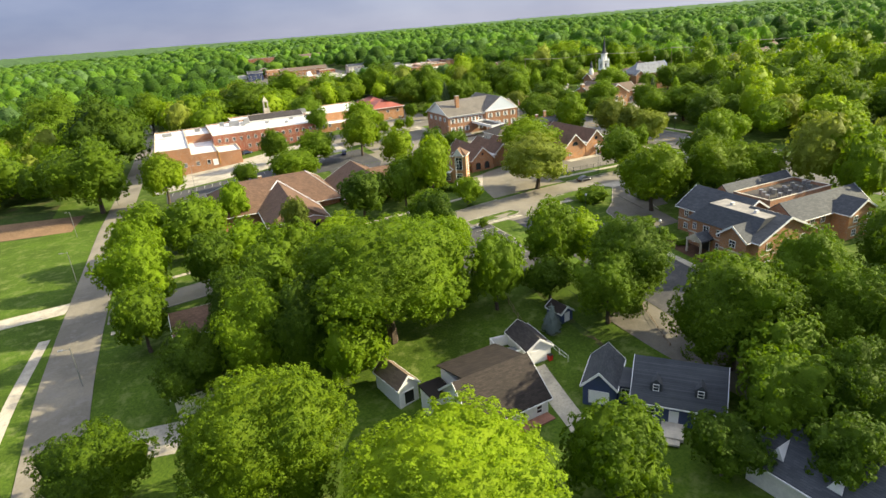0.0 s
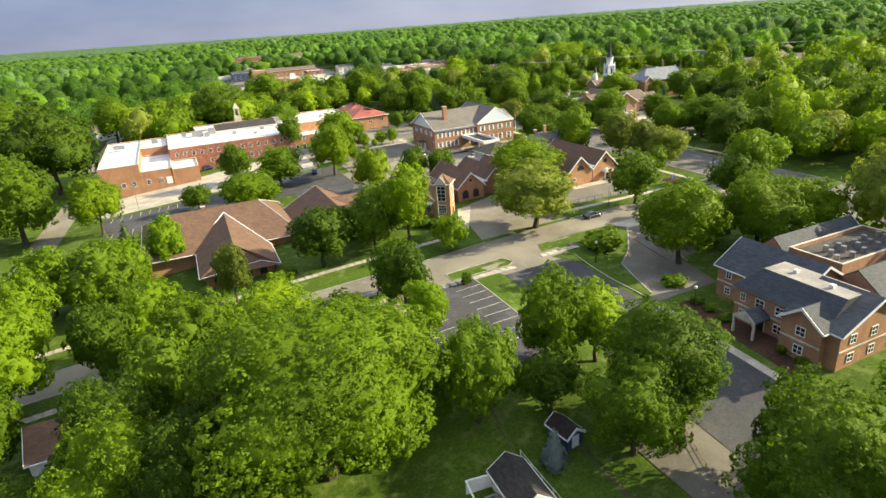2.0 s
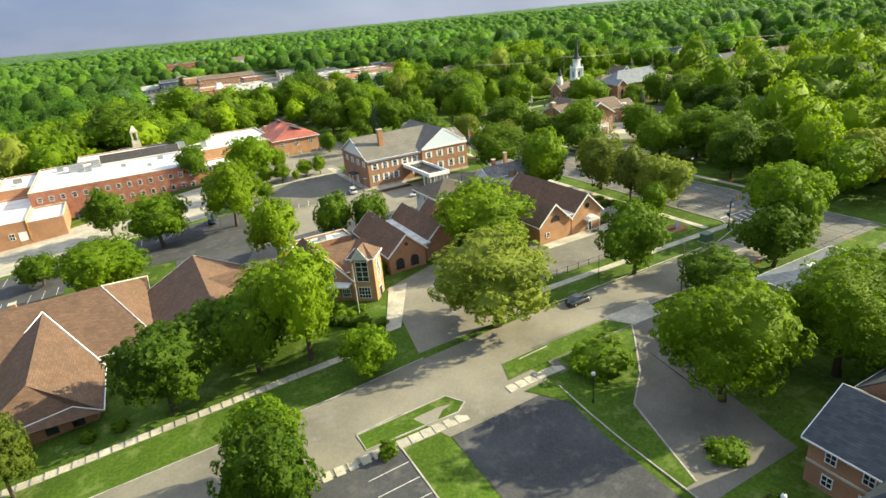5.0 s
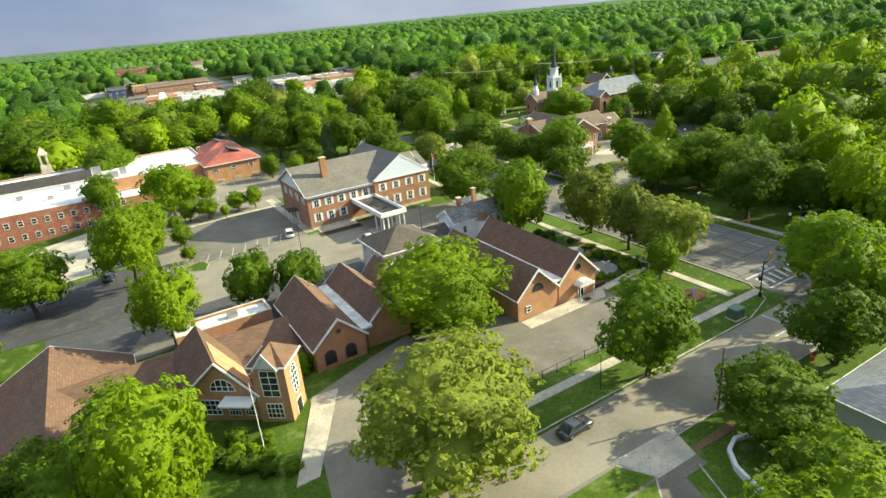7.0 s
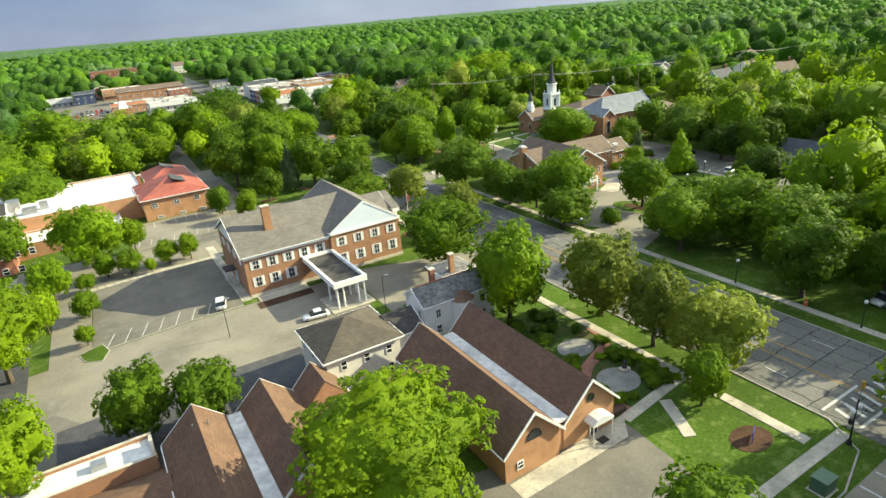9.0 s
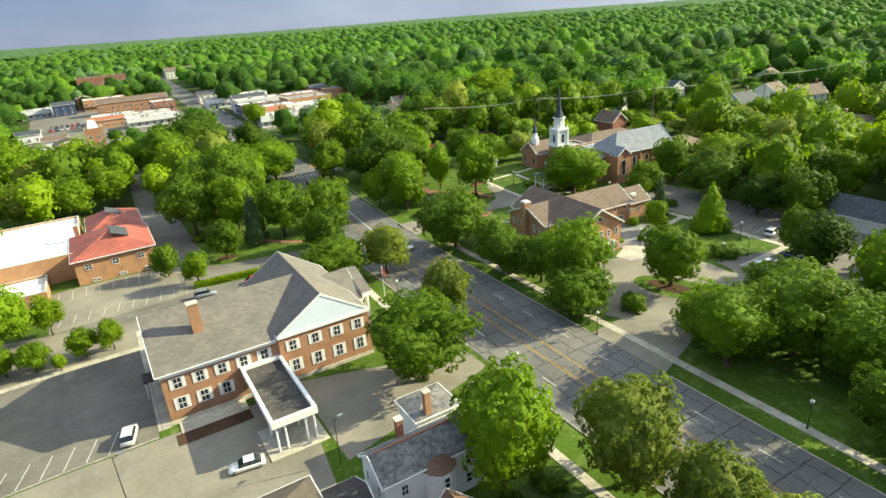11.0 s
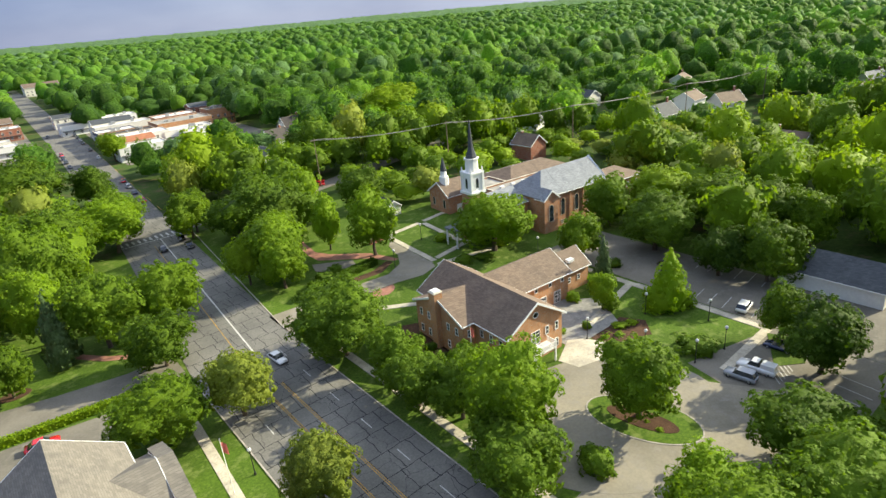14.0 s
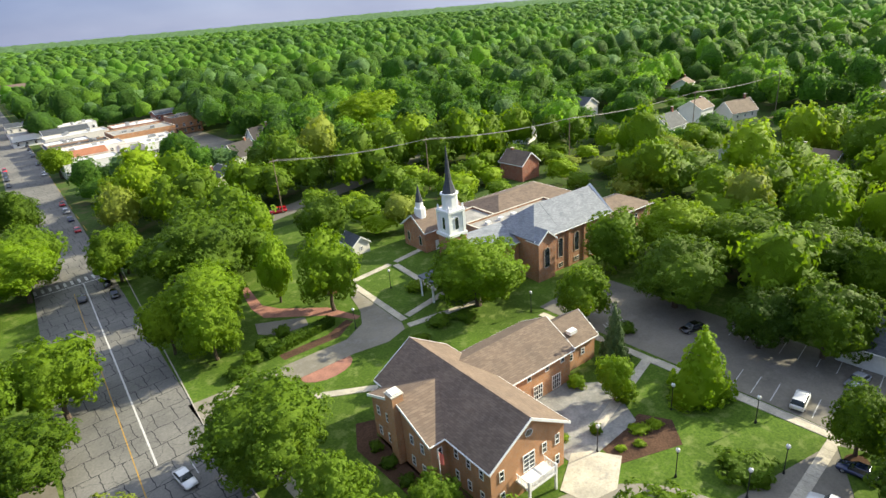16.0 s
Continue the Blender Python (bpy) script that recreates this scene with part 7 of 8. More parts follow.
grove("b", [(1.6, 60, 10, 22.1), (16.4, 42.7, 12.3, 18.6), (-7.2, 214.5, 7.5, 19.4), (24.8, 110.6, 8.3, 15.5), (60.3, 144.7, 6.2, 20.2), (100.2, 104.1, 8.1, 18), (115.6, 99.4, 8.7, 17.3), (102, 160.4, 10.4, 15.8), (66.6, 186.9, 5.6, 15.4), (63.6, 220.3, 7.6, 19.2), (92.3, 253.9, 2.9, 6.1), (96.8, 253.1, 2.5, 6.9), (58.2, 155.7, 8.3, 12.8), (115.4, 273.5, 3.4, 8.9), (104.2, 361.2, 8.5, 16), (172.4, 297.2, 4.6, 13), (267.2, 250, 9.3, 14.9), (265.8, 233.9, 10.6, 16), (302.3, 422.4, 15.6, 24.3)])
grove("b", [(185, 485.8, 7.2, 15.1), (130.1, 101.7, 8.4, 14), (66.4, 86.4, 5.2, 13), (88.3, 251, 1.3, 3.8), (74.8, 224.6, 1.8, 4), (86.9, 267.8, 2.9, 9), (68.9, 234.9, 2.8, 9.3)])
grove("d", [(57.9, 36.6, 5.9, 14.3), (64.4, 32.7, 6.1, 15.4), (-5.7, 87.6, 6.5, 13.6), (-1.2, 164, 7, 13.3), (-28.2, 224.6, 13.3, 26.2), (-26.9, 288.9, 16.3, 36.6), (-54.7, 363.2, 16.2, 33.9), (40.9, 145.7, 6.9, 14.4), (53, 146.9, 5.2, 14.5), (2.4, 149.9, 3.6, 8.6), (116.4, 134.9, 6.3, 14.2), (80.5, 190.1, 4.5, 11.6), (88.2, 186.9, 4.4, 10.6), (61.4, 279.9, 5.7, 14.3), (48.4, 160.5, 5.3, 8.3), (188.1, 180.5, 8.9, 15.6), (220.6, 194.6, 6.2, 13), (175.4, 226, 5.2, 11), (182.2, 232.6, 3.4, 7.5), (173.4, 240, 5, 11.5), (176, 160.3, 6.7, 14.6), (183.7, 152.3, 5.1, 13.3), (136.2, 122.3, 5.9, 12.4), (117.7, 119.4, 6.1, 9.3)])
grove("d", [(110.4, 283.6, 3.4, 8.6), (141.2, 291.6, 7.3, 16.9), (121.3, 310, 8.3, 19), (140.5, 342.2, 11.1, 19.5), (127.5, 328.9, 7.8, 18.1), (158.4, 360.4, 8.7, 16.2), (140.1, 407.2, 14.3, 22.9), (93.2, 412.4, 5.1, 13), (172.3, 232.8, 5.4, 10.6), (171.1, 211.3, 6.4, 10.8), (199.2, 189.1, 7.3, 11), (187.3, 321.1, 11.4, 20), (172.3, 254.4, 8.9, 14.9), (183.4, 330.2, 7.9, 13.5), (220.7, 323.9, 7.1, 14), (253.3, 256.3, 6.6, 15.3), (247, 238.7, 8.9, 14.6), (243.2, 221.8, 5.5, 11.5), (246.5, 213.4, 6.5, 14.8), (161.5, 402.9, 7.6, 16)])
# the last three, at the right edge of view, are added to cast shade
grove("d", [(-2, 152.7, 7, 16.2), (3.6, 94, 6.5, 18.3), (11.4, 82.9, 6.5, 19.2), (1.5, 122.6, 5.7, 15.4), (77.6, 43.6, 6.9, 15.5), (64.6, 43.3, 5.9, 13.3), (56.5, 28.9, 4.7, 10.9), (46, 84.6, 5.4, 16.4), (55.4, 82, 4.4, 9.5), (39.8, 88.6, 4.6, 8), (43, 370.3, 16.5, 25.2), (133.6, 313.6, 9.3, 23.7), (124.6, 383.2, 10.7, 22.4), (66.2, 326.1, 9.3, 15.8), (188.4, 170.3, 8.7, 14.7), (200.6, 255.6, 4.1, 6.3), (59.6, 70.6, 6.6, 14), (65.6, 73, 8, 17.4), (80, 50, 7, 18), (92, 40, 8, 19), (78, 34, 7, 17)])
# the first is one more tree added for its shade
grove("d", [(100, 50, 7, 17), (71, 58, 5.5, 15), (48.6, 37.4, 4.4, 9)])
grove("o", [(21.9, 141, 3.7, 12.7), (87.2, 134.4, 10.5, 16), (147.4, 176.8, 6.4, 14.7), (146.2, 165.1, 5.3, 13.7), (147.4, 157.1, 6.1, 12.7), (151.3, 224.5, 4.6, 12.6), (152, 251, 5.6, 11.8)])
grove("t", [(225, 222.5, 5.0, 12), (210.3, 172.9, 3.9, 14.3), (213.9, 167.2, 3.1, 11.8), (192.9, 149.6, 4.6, 17.2)])
grove("s", [(133.4, 291.5, 3.6, 16), (223.3, 236.1, 2.7, 11.7), (0.8, 189.3, 3, 9.1)])


# ---- woods ----
FORBID = [(60, 30, 90, 112), (-35, 60, -8, 420), (-92, 120, -30, 240), (-24, 116, 150, 146), (145, -60, 174, 360), (-14, 205, 70, 340), (60, 195, 150, 300), (86, 286, 118, 345), (60, 140, 150, 200), (0, 140, 60, 200),
          (40, 80, 110, 126), (84, 52, 128, 128), (20, 40, 70, 100), (118, 98, 150, 126), (168, 186, 250, 262), (180, 225, 235, 260), (206, 255, 285, 305), (174, 262, 226, 316), (176, 200, 205, 262), (150, 345, 176, 420),
          (176, 350, 240, 366), (72, 430, 110, 500), (178, 462, 262, 600), (66, 505, 164, 705), (196, 930, 240, 985), (100, 790, 152, 900), (214, 385, 236, 412), (242, 190, 262, 214), (-14, 72, 2, 112), (-12, 252, 92, 336)]


def in_street(x, y):
    for (x0, y0), (x1, y1) in zip(HIGH, HIGH[1:]):
        if y0 <= y <= y1:
            c = x0 + (x1 - x0) * (y - y0) / (y1 - y0)
            return c - 6 < x < c + 25
    return False


def blocked(x, y, r):
    if in_street(x, y):
        return True
    for x0, y0, x1, y1 in FORBID:
        if x0 - r * 0.4 < x < x1 + r * 0.4 and y0 - r * 0.4 < y < y1 + r * 0.4:
            return True
    for hx, hy in HOMES:
        L = math.hypot(hx - 140, hy - 150)
        ux, uy = (140 - hx) / L, (150 - hy) / L
        t = max(0.0, min(9.0, (x - hx) * ux + (y - hy) * uy))
        if math.hypot(x - hx - ux * t, y - hy - uy * t) < 6.5 + 0.5 * r:
            return True
    return False


def low(x, y):
    """Whether younger, lower trees grow here, on the village side of the houses."""
    for hx, hy in HOMES[:7]:
        L = math.hypot(hx - 160, hy - 150)
        ux, uy = (160 - hx) / L, (150 - hy) / L
        t = (x - hx) * ux + (y - hy) * uy
        if 0 < t < 70 and abs((x - hx) * uy - (y - hy) * ux) < 9:
            return True
    if 215 < x < 430 and -38 < y - 349 + 0.32 * (x - 246) < 5:
        return True
    return 174 < x < 262 and 445 < y < 600 or 60 < x < 150 and 400 < y < 720


def woods(label, templates, inner, outer, cell, size, seed, squash=1.0, leafy=None):
    """Stands of trees in the ring between two distances from the village, on a jittered grid; one joined stand for each shade of leaf."""
    rng = np.random.default_rng(seed)
    stands = {}
    cx, cy = 100.0, 140.0
    n = int(outer / cell) + 1
    for i in range(-n, n + 1):
        for j in range(-n, n + 1):
            x, y = cx + (i + 0.5 * (j % 2) + rng.uniform(0.0, 1.0)) * cell, cy + (j + rng.uniform(0.0, 1.0)) * cell
            k, s, t = rng.integers(len(templates)), size[0] + (size[1] - size[0]) * rng.beta(1.1, 1.5), rng.uniform(0, math.tau)
            hz, leaf = rng.uniform(0.75, 1.4), rng.choice(4, p=(0.34, 0.4, 0.18, 0.08))
            dx, dy = x - cx, y - cy
            d = math.hypot(dx, dy)
            if not inner <= d < outer:
                continue
            bearing = math.degrees(math.atan2(dx, dy))
            if (d > 110 and not -75 < bearing < 125) or (d > 260 and not -44 < bearing < 92) or (d > 430 and not -36 < bearing < 88) or (d > 900 and not -28 < bearing < 86):
                continue
            if d < 900 and blocked(x, y, s):
                continue
            if d < 420 and any((x - a) ** 2 + (y - b) ** 2 < (0.6 * (r + s)) ** 2 for a, b, r in SPOTS):
                continue
            if d < 700 and low(x, y):
                s, hz = s * 0.7, hz * 0.7
            V, F, soft = leafy[k % len(leafy)] if leafy and (y < 165 or d < 110) else templates[k]
            c, q = math.cos(t), math.sin(t)
            W = np.empty_like(V)
            W[:, 0], W[:, 1] = (V[:, 0] * c - V[:, 1] * q) * s + x, (V[:, 0] * q + V[:, 1] * c) * s + y
            W[:, 2] = V[:, 2] * s * hz * squash + zt(x, y)
            st = stands.setdefault(int(leaf), [[], [], [], 0])
            st[0].append(W), st[1].append(F + st[3]), st[2].append(np.arange(len(F)) < soft)
            st[3] += len(V)
    for leaf, (Vs, Fs, smooth, _) in sorted(stands.items()):
        # from 300 m out the leaf colours have haze painted in
        ob = new("woods", mesh_from("woods", np.concatenate(Vs), np.concatenate(Fs), np.concatenate(smooth), (LEAF_D, LEAF_M, LEAF_B, LEAF_O)[leaf] if inner < 300 else (HAZED_D, HAZED_M, HAZED_B, LEAF_HAZE)[leaf]))
        tagged(ob, ("dark green ", "mid-green ", "bright green ", "olive green ")[leaf] + label, "woods", "", "stuff")


def template(seed, n_lobes, spacing, per, card, lift, sub, floor, shrink=0.82, rough=0.06):
    V, F, n = crown_arrays(seed, n_lobes, spacing, per, card, 0.95, "round", sub, shrink, floor, rough)
    return V + np.array((0, 0, lift)), F, n


LEAFY = [template(400 + k, 12, 0.25, 32, 0.052, 1.2, 2, -0.9, 0.72) for k in range(6)]
NEAR = [template(500 + k, 11, 0.28, 11, 0.084, 1.2, 2, -0.6, 0.76) for k in range(10)]
MID = [template(600 + k, 14, 0.28, 8, 0.085, 1.05, 2, -0.2, 0.82, 0.06) for k in range(10)]
LATER = [template(650 + k, 13, 0.31, 3, 0.09, 1.05, 2, -0.2, 0.9, 0.06) for k in range(12)]
FAR = [template(700 + k, 10, 0.36, 1, 0.08, 0.95, 2, -0.15, 0.98, 0.06) for k in range(10)]
FAINT = [template(750 + k, 8, 0.5, 0, 0, 0.9, 1, -0.2, 1.0, 0.08) for k in range(10)]
woods("summer woods between the gardens", NEAR, 0, 300, 10.5, (5.2, 8.8), 21, 1.0, LEAFY)
woods("summer woods behind the village", MID, 300, 430, 12.2, (5.2, 10), 22, 1.0)
woods("summer woods past the village", LATER, 430, 680, 13, (5.2, 10.4), 23, 1.0)
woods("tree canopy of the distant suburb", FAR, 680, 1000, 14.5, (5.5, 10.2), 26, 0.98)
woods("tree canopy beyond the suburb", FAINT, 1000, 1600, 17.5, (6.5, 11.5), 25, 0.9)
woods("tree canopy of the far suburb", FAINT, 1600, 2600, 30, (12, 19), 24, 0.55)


def far_canopy():
    """Unbroken treetops from the far suburb to the horizon: a sheet with a crown-sized grain and low ridges."""
    rng = np.random.default_rng(31)
    bearing = np.radians(np.linspace(-32, 92, 820))
    dist = 2450 * 1.0155 ** np.arange(140)
    B, D = np.meshgrid(bearing, dist)
    grain = rng.uniform(-1, 1, B.shape)
    grain = grain + 0.6 * np.roll(grain, 1, 1) + 0.6 * np.roll(grain, 1, 0)
    ridge = 3.5 * np.sin(D / 610 + 3 * np.sin(B * 2.3)) + 4 * np.sin(B * 7 + D / 1700)
    H = 9 + grain * (2.2 + D / 3000) + ridge * np.clip(D / 6000, 0.4, 2.2)
    V = np.stack((100 + D * np.sin(B), 140 + D * np.cos(B), H), 2).reshape(-1, 3)
    n = len(bearing)
    i = (np.arange(len(dist) - 1)[:, None] * n + np.arange(n - 1)[None]).ravel()
    F = np.concatenate((np.stack((i, i + 1, i + n + 1), 1), np.stack((i, i + n + 1, i + n), 1)))
    # its haze is put into the leaf colour
    ob = new("woods", mesh_from("woods", V, F[:, ::-1], np.ones(len(F), dtype=bool), LEAF_HAZE))
    tagged(ob, "haze-tinted green tree canopy reaching the horizon", "woods", "", "stuff")


far_canopy()


# ---- shrubs and hedges ----
def shrub(x, y, r, h, leaf, label="rounded mid-green garden shrub", seed=1):
    V, F, n = crown_arrays(900 + seed, 8, 0.34, 26, 0.085, 0.8, "round", 2, 0.8)
    V = V * np.array((r, r, h * 0.62)) + np.array((0, 0, h * 0.42))
    V[:, 2] = np.maximum(V[:, 2], -0.1)
    ob = new("shrub", mesh_from("shrub", V, F, np.arange(len(F)) < n, leaf))
    ob.location = (x, y, zt(x, y))
    return tagged(ob, label, "shrub", "shrubs")


SHRUB_ME = {}


def shrubs(leaf, rows, label="rounded mid-green garden shrub"):
    for k, (x, y, r, h) in enumerate(rows):
        key = (leaf.name, k % 2)
        if key not in SHRUB_ME:
            SHRUB_ME[key] = shrub(x, y, 1, 1, leaf, label, len(SHRUB_ME) + 1)
            SHRUB_ME[key].scale = (r, r, h)
            continue
        ob = new("shrub", SHRUB_ME[key].data)
        ob.location, ob.scale, ob.rotation_euler = (x, y, zt(x, y)), (r, r, h), (0, 0, k * 1.7)
        tagged(ob, label, "shrub", "shrubs")


shrubs(LEAF_M, [(92.4, 117.2, 4.5, 4.2), (61.7, 118.7, 1.3, 2.2), (30, 146.6, 1.2, 1.6), (34, 146.4, 1.4, 1.5), (20, 146.5, 1.3, 1.4), (64, 161, 2.0, 2.4), (69, 156, 1.6, 2.0), (72, 153.6, 1.3, 1.6), (80.2, 165.5, 2.2, 3.4), (131.3, 160.5, 1.0, 2.4), (130.6, 163.2, 1.0, 2.6), (132.2, 158.6, 0.9, 2.0), (208, 228.6, 1.0, 1.6), (214.6, 236.8, 1.6, 2.4), (217, 229.6, 1.8, 3.0)])
shrubs(LEAF_D, [(104.8, 111.5, 2.6, 2.2), (214.4, 210.8, 3.6, 2.6), (233.2, 240.6, 2.0, 2.2), (204.2, 217, 0.9, 1.0), (178, 281, 2.4, 1.8), (182, 283.6, 2.2, 1.8), (186, 286.2, 2.4, 2.0), (190, 288, 2.0, 1.8), (213, 268, 2.6, 2.0), (217.6, 265.6, 2.4, 1.8), (205, 262, 2.2, 1.6), (121, 304, 2.0, 1.6), (139.6, 164, 1.0, 1.2), (132.6, 177, 2.0, 1.6), (180.6, 206, 2.8, 3.6), (92.4, 97.5, 2.4, 2.0), (4, 152, 2.0, 1.6), (10, 150, 1.8, 1.4)], "low dark green garden shrub")
shrubs(LEAF_B, [(141.2, 170.6, 1.4, 1.2), (141.6, 166, 1.2, 1.0), (140.8, 161, 1.4, 1.2), (142, 158, 0.9, 0.8), (212.5, 224.6, 1.6, 0.9), (215, 223.6, 1.2, 0.8), (207, 266, 1.8, 1.4), (219, 283, 2.4, 2.2), (226.6, 268.6, 2.0, 2.2), (231, 283, 2.6, 2.6)], "bright yellow-green garden shrub")


shrubs(LEAF_M, [(133.4, 168.2, 0.9, 1.6), (132.6, 167, 0.8, 1.7), (131.6, 168.6, 1.0, 1.5), (130.4, 170.6, 1.1, 1.3), (131.6, 173.6, 1.2, 1.4), (134, 175.4, 1.2, 1.2), (139.6, 159.6, 1.0, 1.0), (134.6, 158.6, 0.9, 0.9), (130.6, 158.8, 0.7, 2.0), (129.9, 161, 0.7, 2.2), (129.8, 164.4, 0.8, 2.0)], "leafy mid-green garden shrub")
shrubs(LEAF_B, [(141.6, 164.4, 1.3, 1.1), (140.6, 166, 1.2, 1.0), (142.2, 162.2, 1.2, 1.0), (139.8, 166.8, 0.9, 0.9), (138, 167.6, 1.0, 0.8)], "clipped bright green garden shrub")


shrubs(LEAF_D, [(184, 229.6, 1.2, 1.2), (184.4, 232.2, 1.3, 1.1), (184, 236, 1.5, 1.6), (183.6, 240, 1.3, 1.2), (184, 244.4, 1.4, 1.3), (184.6, 248.4, 1.2, 1.2), (69.2, 150.4, 1.6, 1.7), (70.8, 148.4, 1.5, 1.5), (67.6, 152.4, 1.7, 1.8), (66.2, 154.6, 1.6, 1.8), (73.2, 147, 1.2, 1.1), (100, 165.2, 1.3, 1.2), (104, 165, 1.4, 1.2), (108, 164.8, 1.3, 1.1)], "dense dark green shrub beside the wall")
shrubs(LEAF_B, [(68.6, 154, 1.4, 1.5), (71.4, 150.8, 1.3, 1.2), (70.2, 153, 1.2, 1.3), (192.6, 204.4, 0.6, 0.5), (193.4, 209.6, 0.6, 0.5), (193, 206.6, 0.5, 0.4), (207.6, 224.2, 0.8, 0.7), (210, 223, 0.9, 0.7), (203.6, 230.8, 1.0, 1.1)], "fresh yellow-green garden shrub")


rg = random.Random(77)
spots = []
while len(spots) < 34:
    x, y = rg.uniform(129.6, 141.4), rg.uniform(157.6, 183)
    if math.hypot(x - 137.2, y - 171.8) > 3.8 and math.hypot(x - 136, y - 162.4) > 3.9 and not (130.4 < x < 143.8 and abs(y - 167.4 - 0.55 * (x - 135)) < 1.6) and not (x < 133.6 and y < 166):
        spots.append((x, y, rg.uniform(0.8, 1.5), rg.uniform(0.8, 1.8)))
shrubs(LEAF_D, spots, "leafy dark green shrub in the garden")
shrubs(LEAF_D, [(88.6, 70.4, 1.2, 1.2), (89, 73.6, 1.3, 1.3), (89.4, 84, 1.3, 1.2), (90, 87.4, 1.2, 1.3), (90.4, 90.4, 1.3, 1.4)], "low dark green shrub beside the office wall")


def hedge(a, b, w, h, leaf, label):
    """A clipped hedge: a boxy bank of leaf sprays."""
    rng = np.random.default_rng(int(a[0] * 7 + a[1]))
    L = math.dist(a, b)
    n = int(L * (w + 2 * h) * 14)
    ux, uy = (b[0] - a[0]) / L, (b[1] - a[1]) / L
    t, q = rng.uniform(0, L, n), rng.uniform(-1, 1, n)
    side = rng.uniform(0, 1, n) < 0.5
    off = np.where(side, q * w / 2, np.sign(q) * w / 2) + rng.normal(scale=0.06, size=n)
    zz = np.where(side, h, rng.uniform(0.1, h, n)) + rng.normal(scale=0.06, size=n)
    x, y = a[0] + ux * t - uy * off, a[1] + uy * t + ux * off
    pos = np.stack((x, y, zz + np.array([zt(p, r) for p, r in zip(x, y)])), 1)
    nr = rng.normal(size=(n, 3)) + np.array((0, 0, 0.8))
    nr /= np.linalg.norm(nr, axis=1, keepdims=True)
    u = np.cross(nr, np.array([[0.3, 0.9, 0.2]]))
    u /= np.linalg.norm(u, axis=1, keepdims=True)
    v = np.cross(nr, u)
    s = 0.16
    quad = np.stack((pos - u * s, pos - v * s, pos + u * s, pos + v * s), 1).reshape(-1, 3)
    z0 = zt((a[0] + b[0]) / 2, (a[1] + b[1]) / 2)
    core = [(a[0] - uy * w * 0.42, a[1] + ux * w * 0.42), (a[0] + uy * w * 0.42, a[1] - ux * w * 0.42), (b[0] + uy * w * 0.42, b[1] - ux * w * 0.42), (b[0] - uy * w * 0.42, b[1] + ux * w * 0.42)]
    V = np.concatenate((np.array([(*p, z0 - 0.2) for p in core] + [(*p, z0 + h * 0.94) for p in core]), quad))
    F4 = np.concatenate((np.array([[4, 5, 6, 7], [0, 1, 5, 4], [1, 2, 6, 5], [2, 3, 7, 6], [3, 0, 4, 7]]), np.arange(len(quad)).reshape(-1, 4) + 8))
    F = np.concatenate((F4[:, [0, 1, 2]], F4[:, [0, 2, 3]]))
    ob = new("hedge", mesh_from("hedge", V, F, np.zeros(len(F), dtype=bool), leaf))
    tagged(ob, label, "hedge")


hedge((114.2, 272.3), (142.5, 269.3), 1.5, 1.3, LEAF_B, "long clipped bright green hedge beside the lane")
hedge((184, 282.4), (199, 284.4), 2.2, 1.6, LEAF_D, "loose dark green hedge along the church drive")
hedge((98, 166.6), (111.5, 166.2), 1.4, 1.2, LEAF_M, "low clipped hedge along the brick hall")
hedge((176, 145), (186, 147.5), 1.5, 1.2, LEAF_D, "clipped dark green hedge by the parking row")


def garden_wall():
    """A low white wall that curls round the planting."""
    pts = [(117, 120.2), (114.2, 121), (112.2, 120.3), (110.6, 118.4), (109.9, 116.2), (109.8, 113.8)]
    e = thing("garden_wall", 112, 118, "low curved white garden wall beside the drive", "wall")
    for (x0, y0), (x1, y1) in zip(pts, pts[1:]):
        L = math.dist((x0, y0), (x1, y1))
        nx, ny = -(y1 - y0) / L * 0.2, (x1 - x0) / L * 0.2
        c = [(x0 + nx, y0 + ny), (x0 - nx, y0 - ny), (x1 - nx, y1 - ny), (x1 + nx, y1 + ny)]
        part("wall_section", prism(bmesh.new(), [(x, y, zt(112, 118) - 0.2) for x, y in c], [(x, y, zt(112, 118) + 0.7) for x, y in c]), WHITE, e)


garden_wall()


# ---- cars ----
PAINT = {}


def paint(colour):
    if colour not in PAINT:
        m = plain("car_paint", colour, 0.25, 0.2, 0.05)
        m.node_tree.nodes["Principled BSDF"].inputs["Coat Weight"].default_value = 0.6
        PAINT[colour] = m
    return PAINT[colour]


CARS = {}


def loft(bm, sections):
    """Skins matching outlines one after another into a closed body."""
    rows = [[bm.verts.new(p) for p in s] for s in sections]
    for a, b in zip(rows, rows[1:]):
        for i in range(len(a)):
            j = (i + 1) % len(a)
            bm.faces.new((a[i], a[j], b[j], b[i]))
    bm.faces.new(rows[0]), bm.faces.new(rows[-1])
    return bm


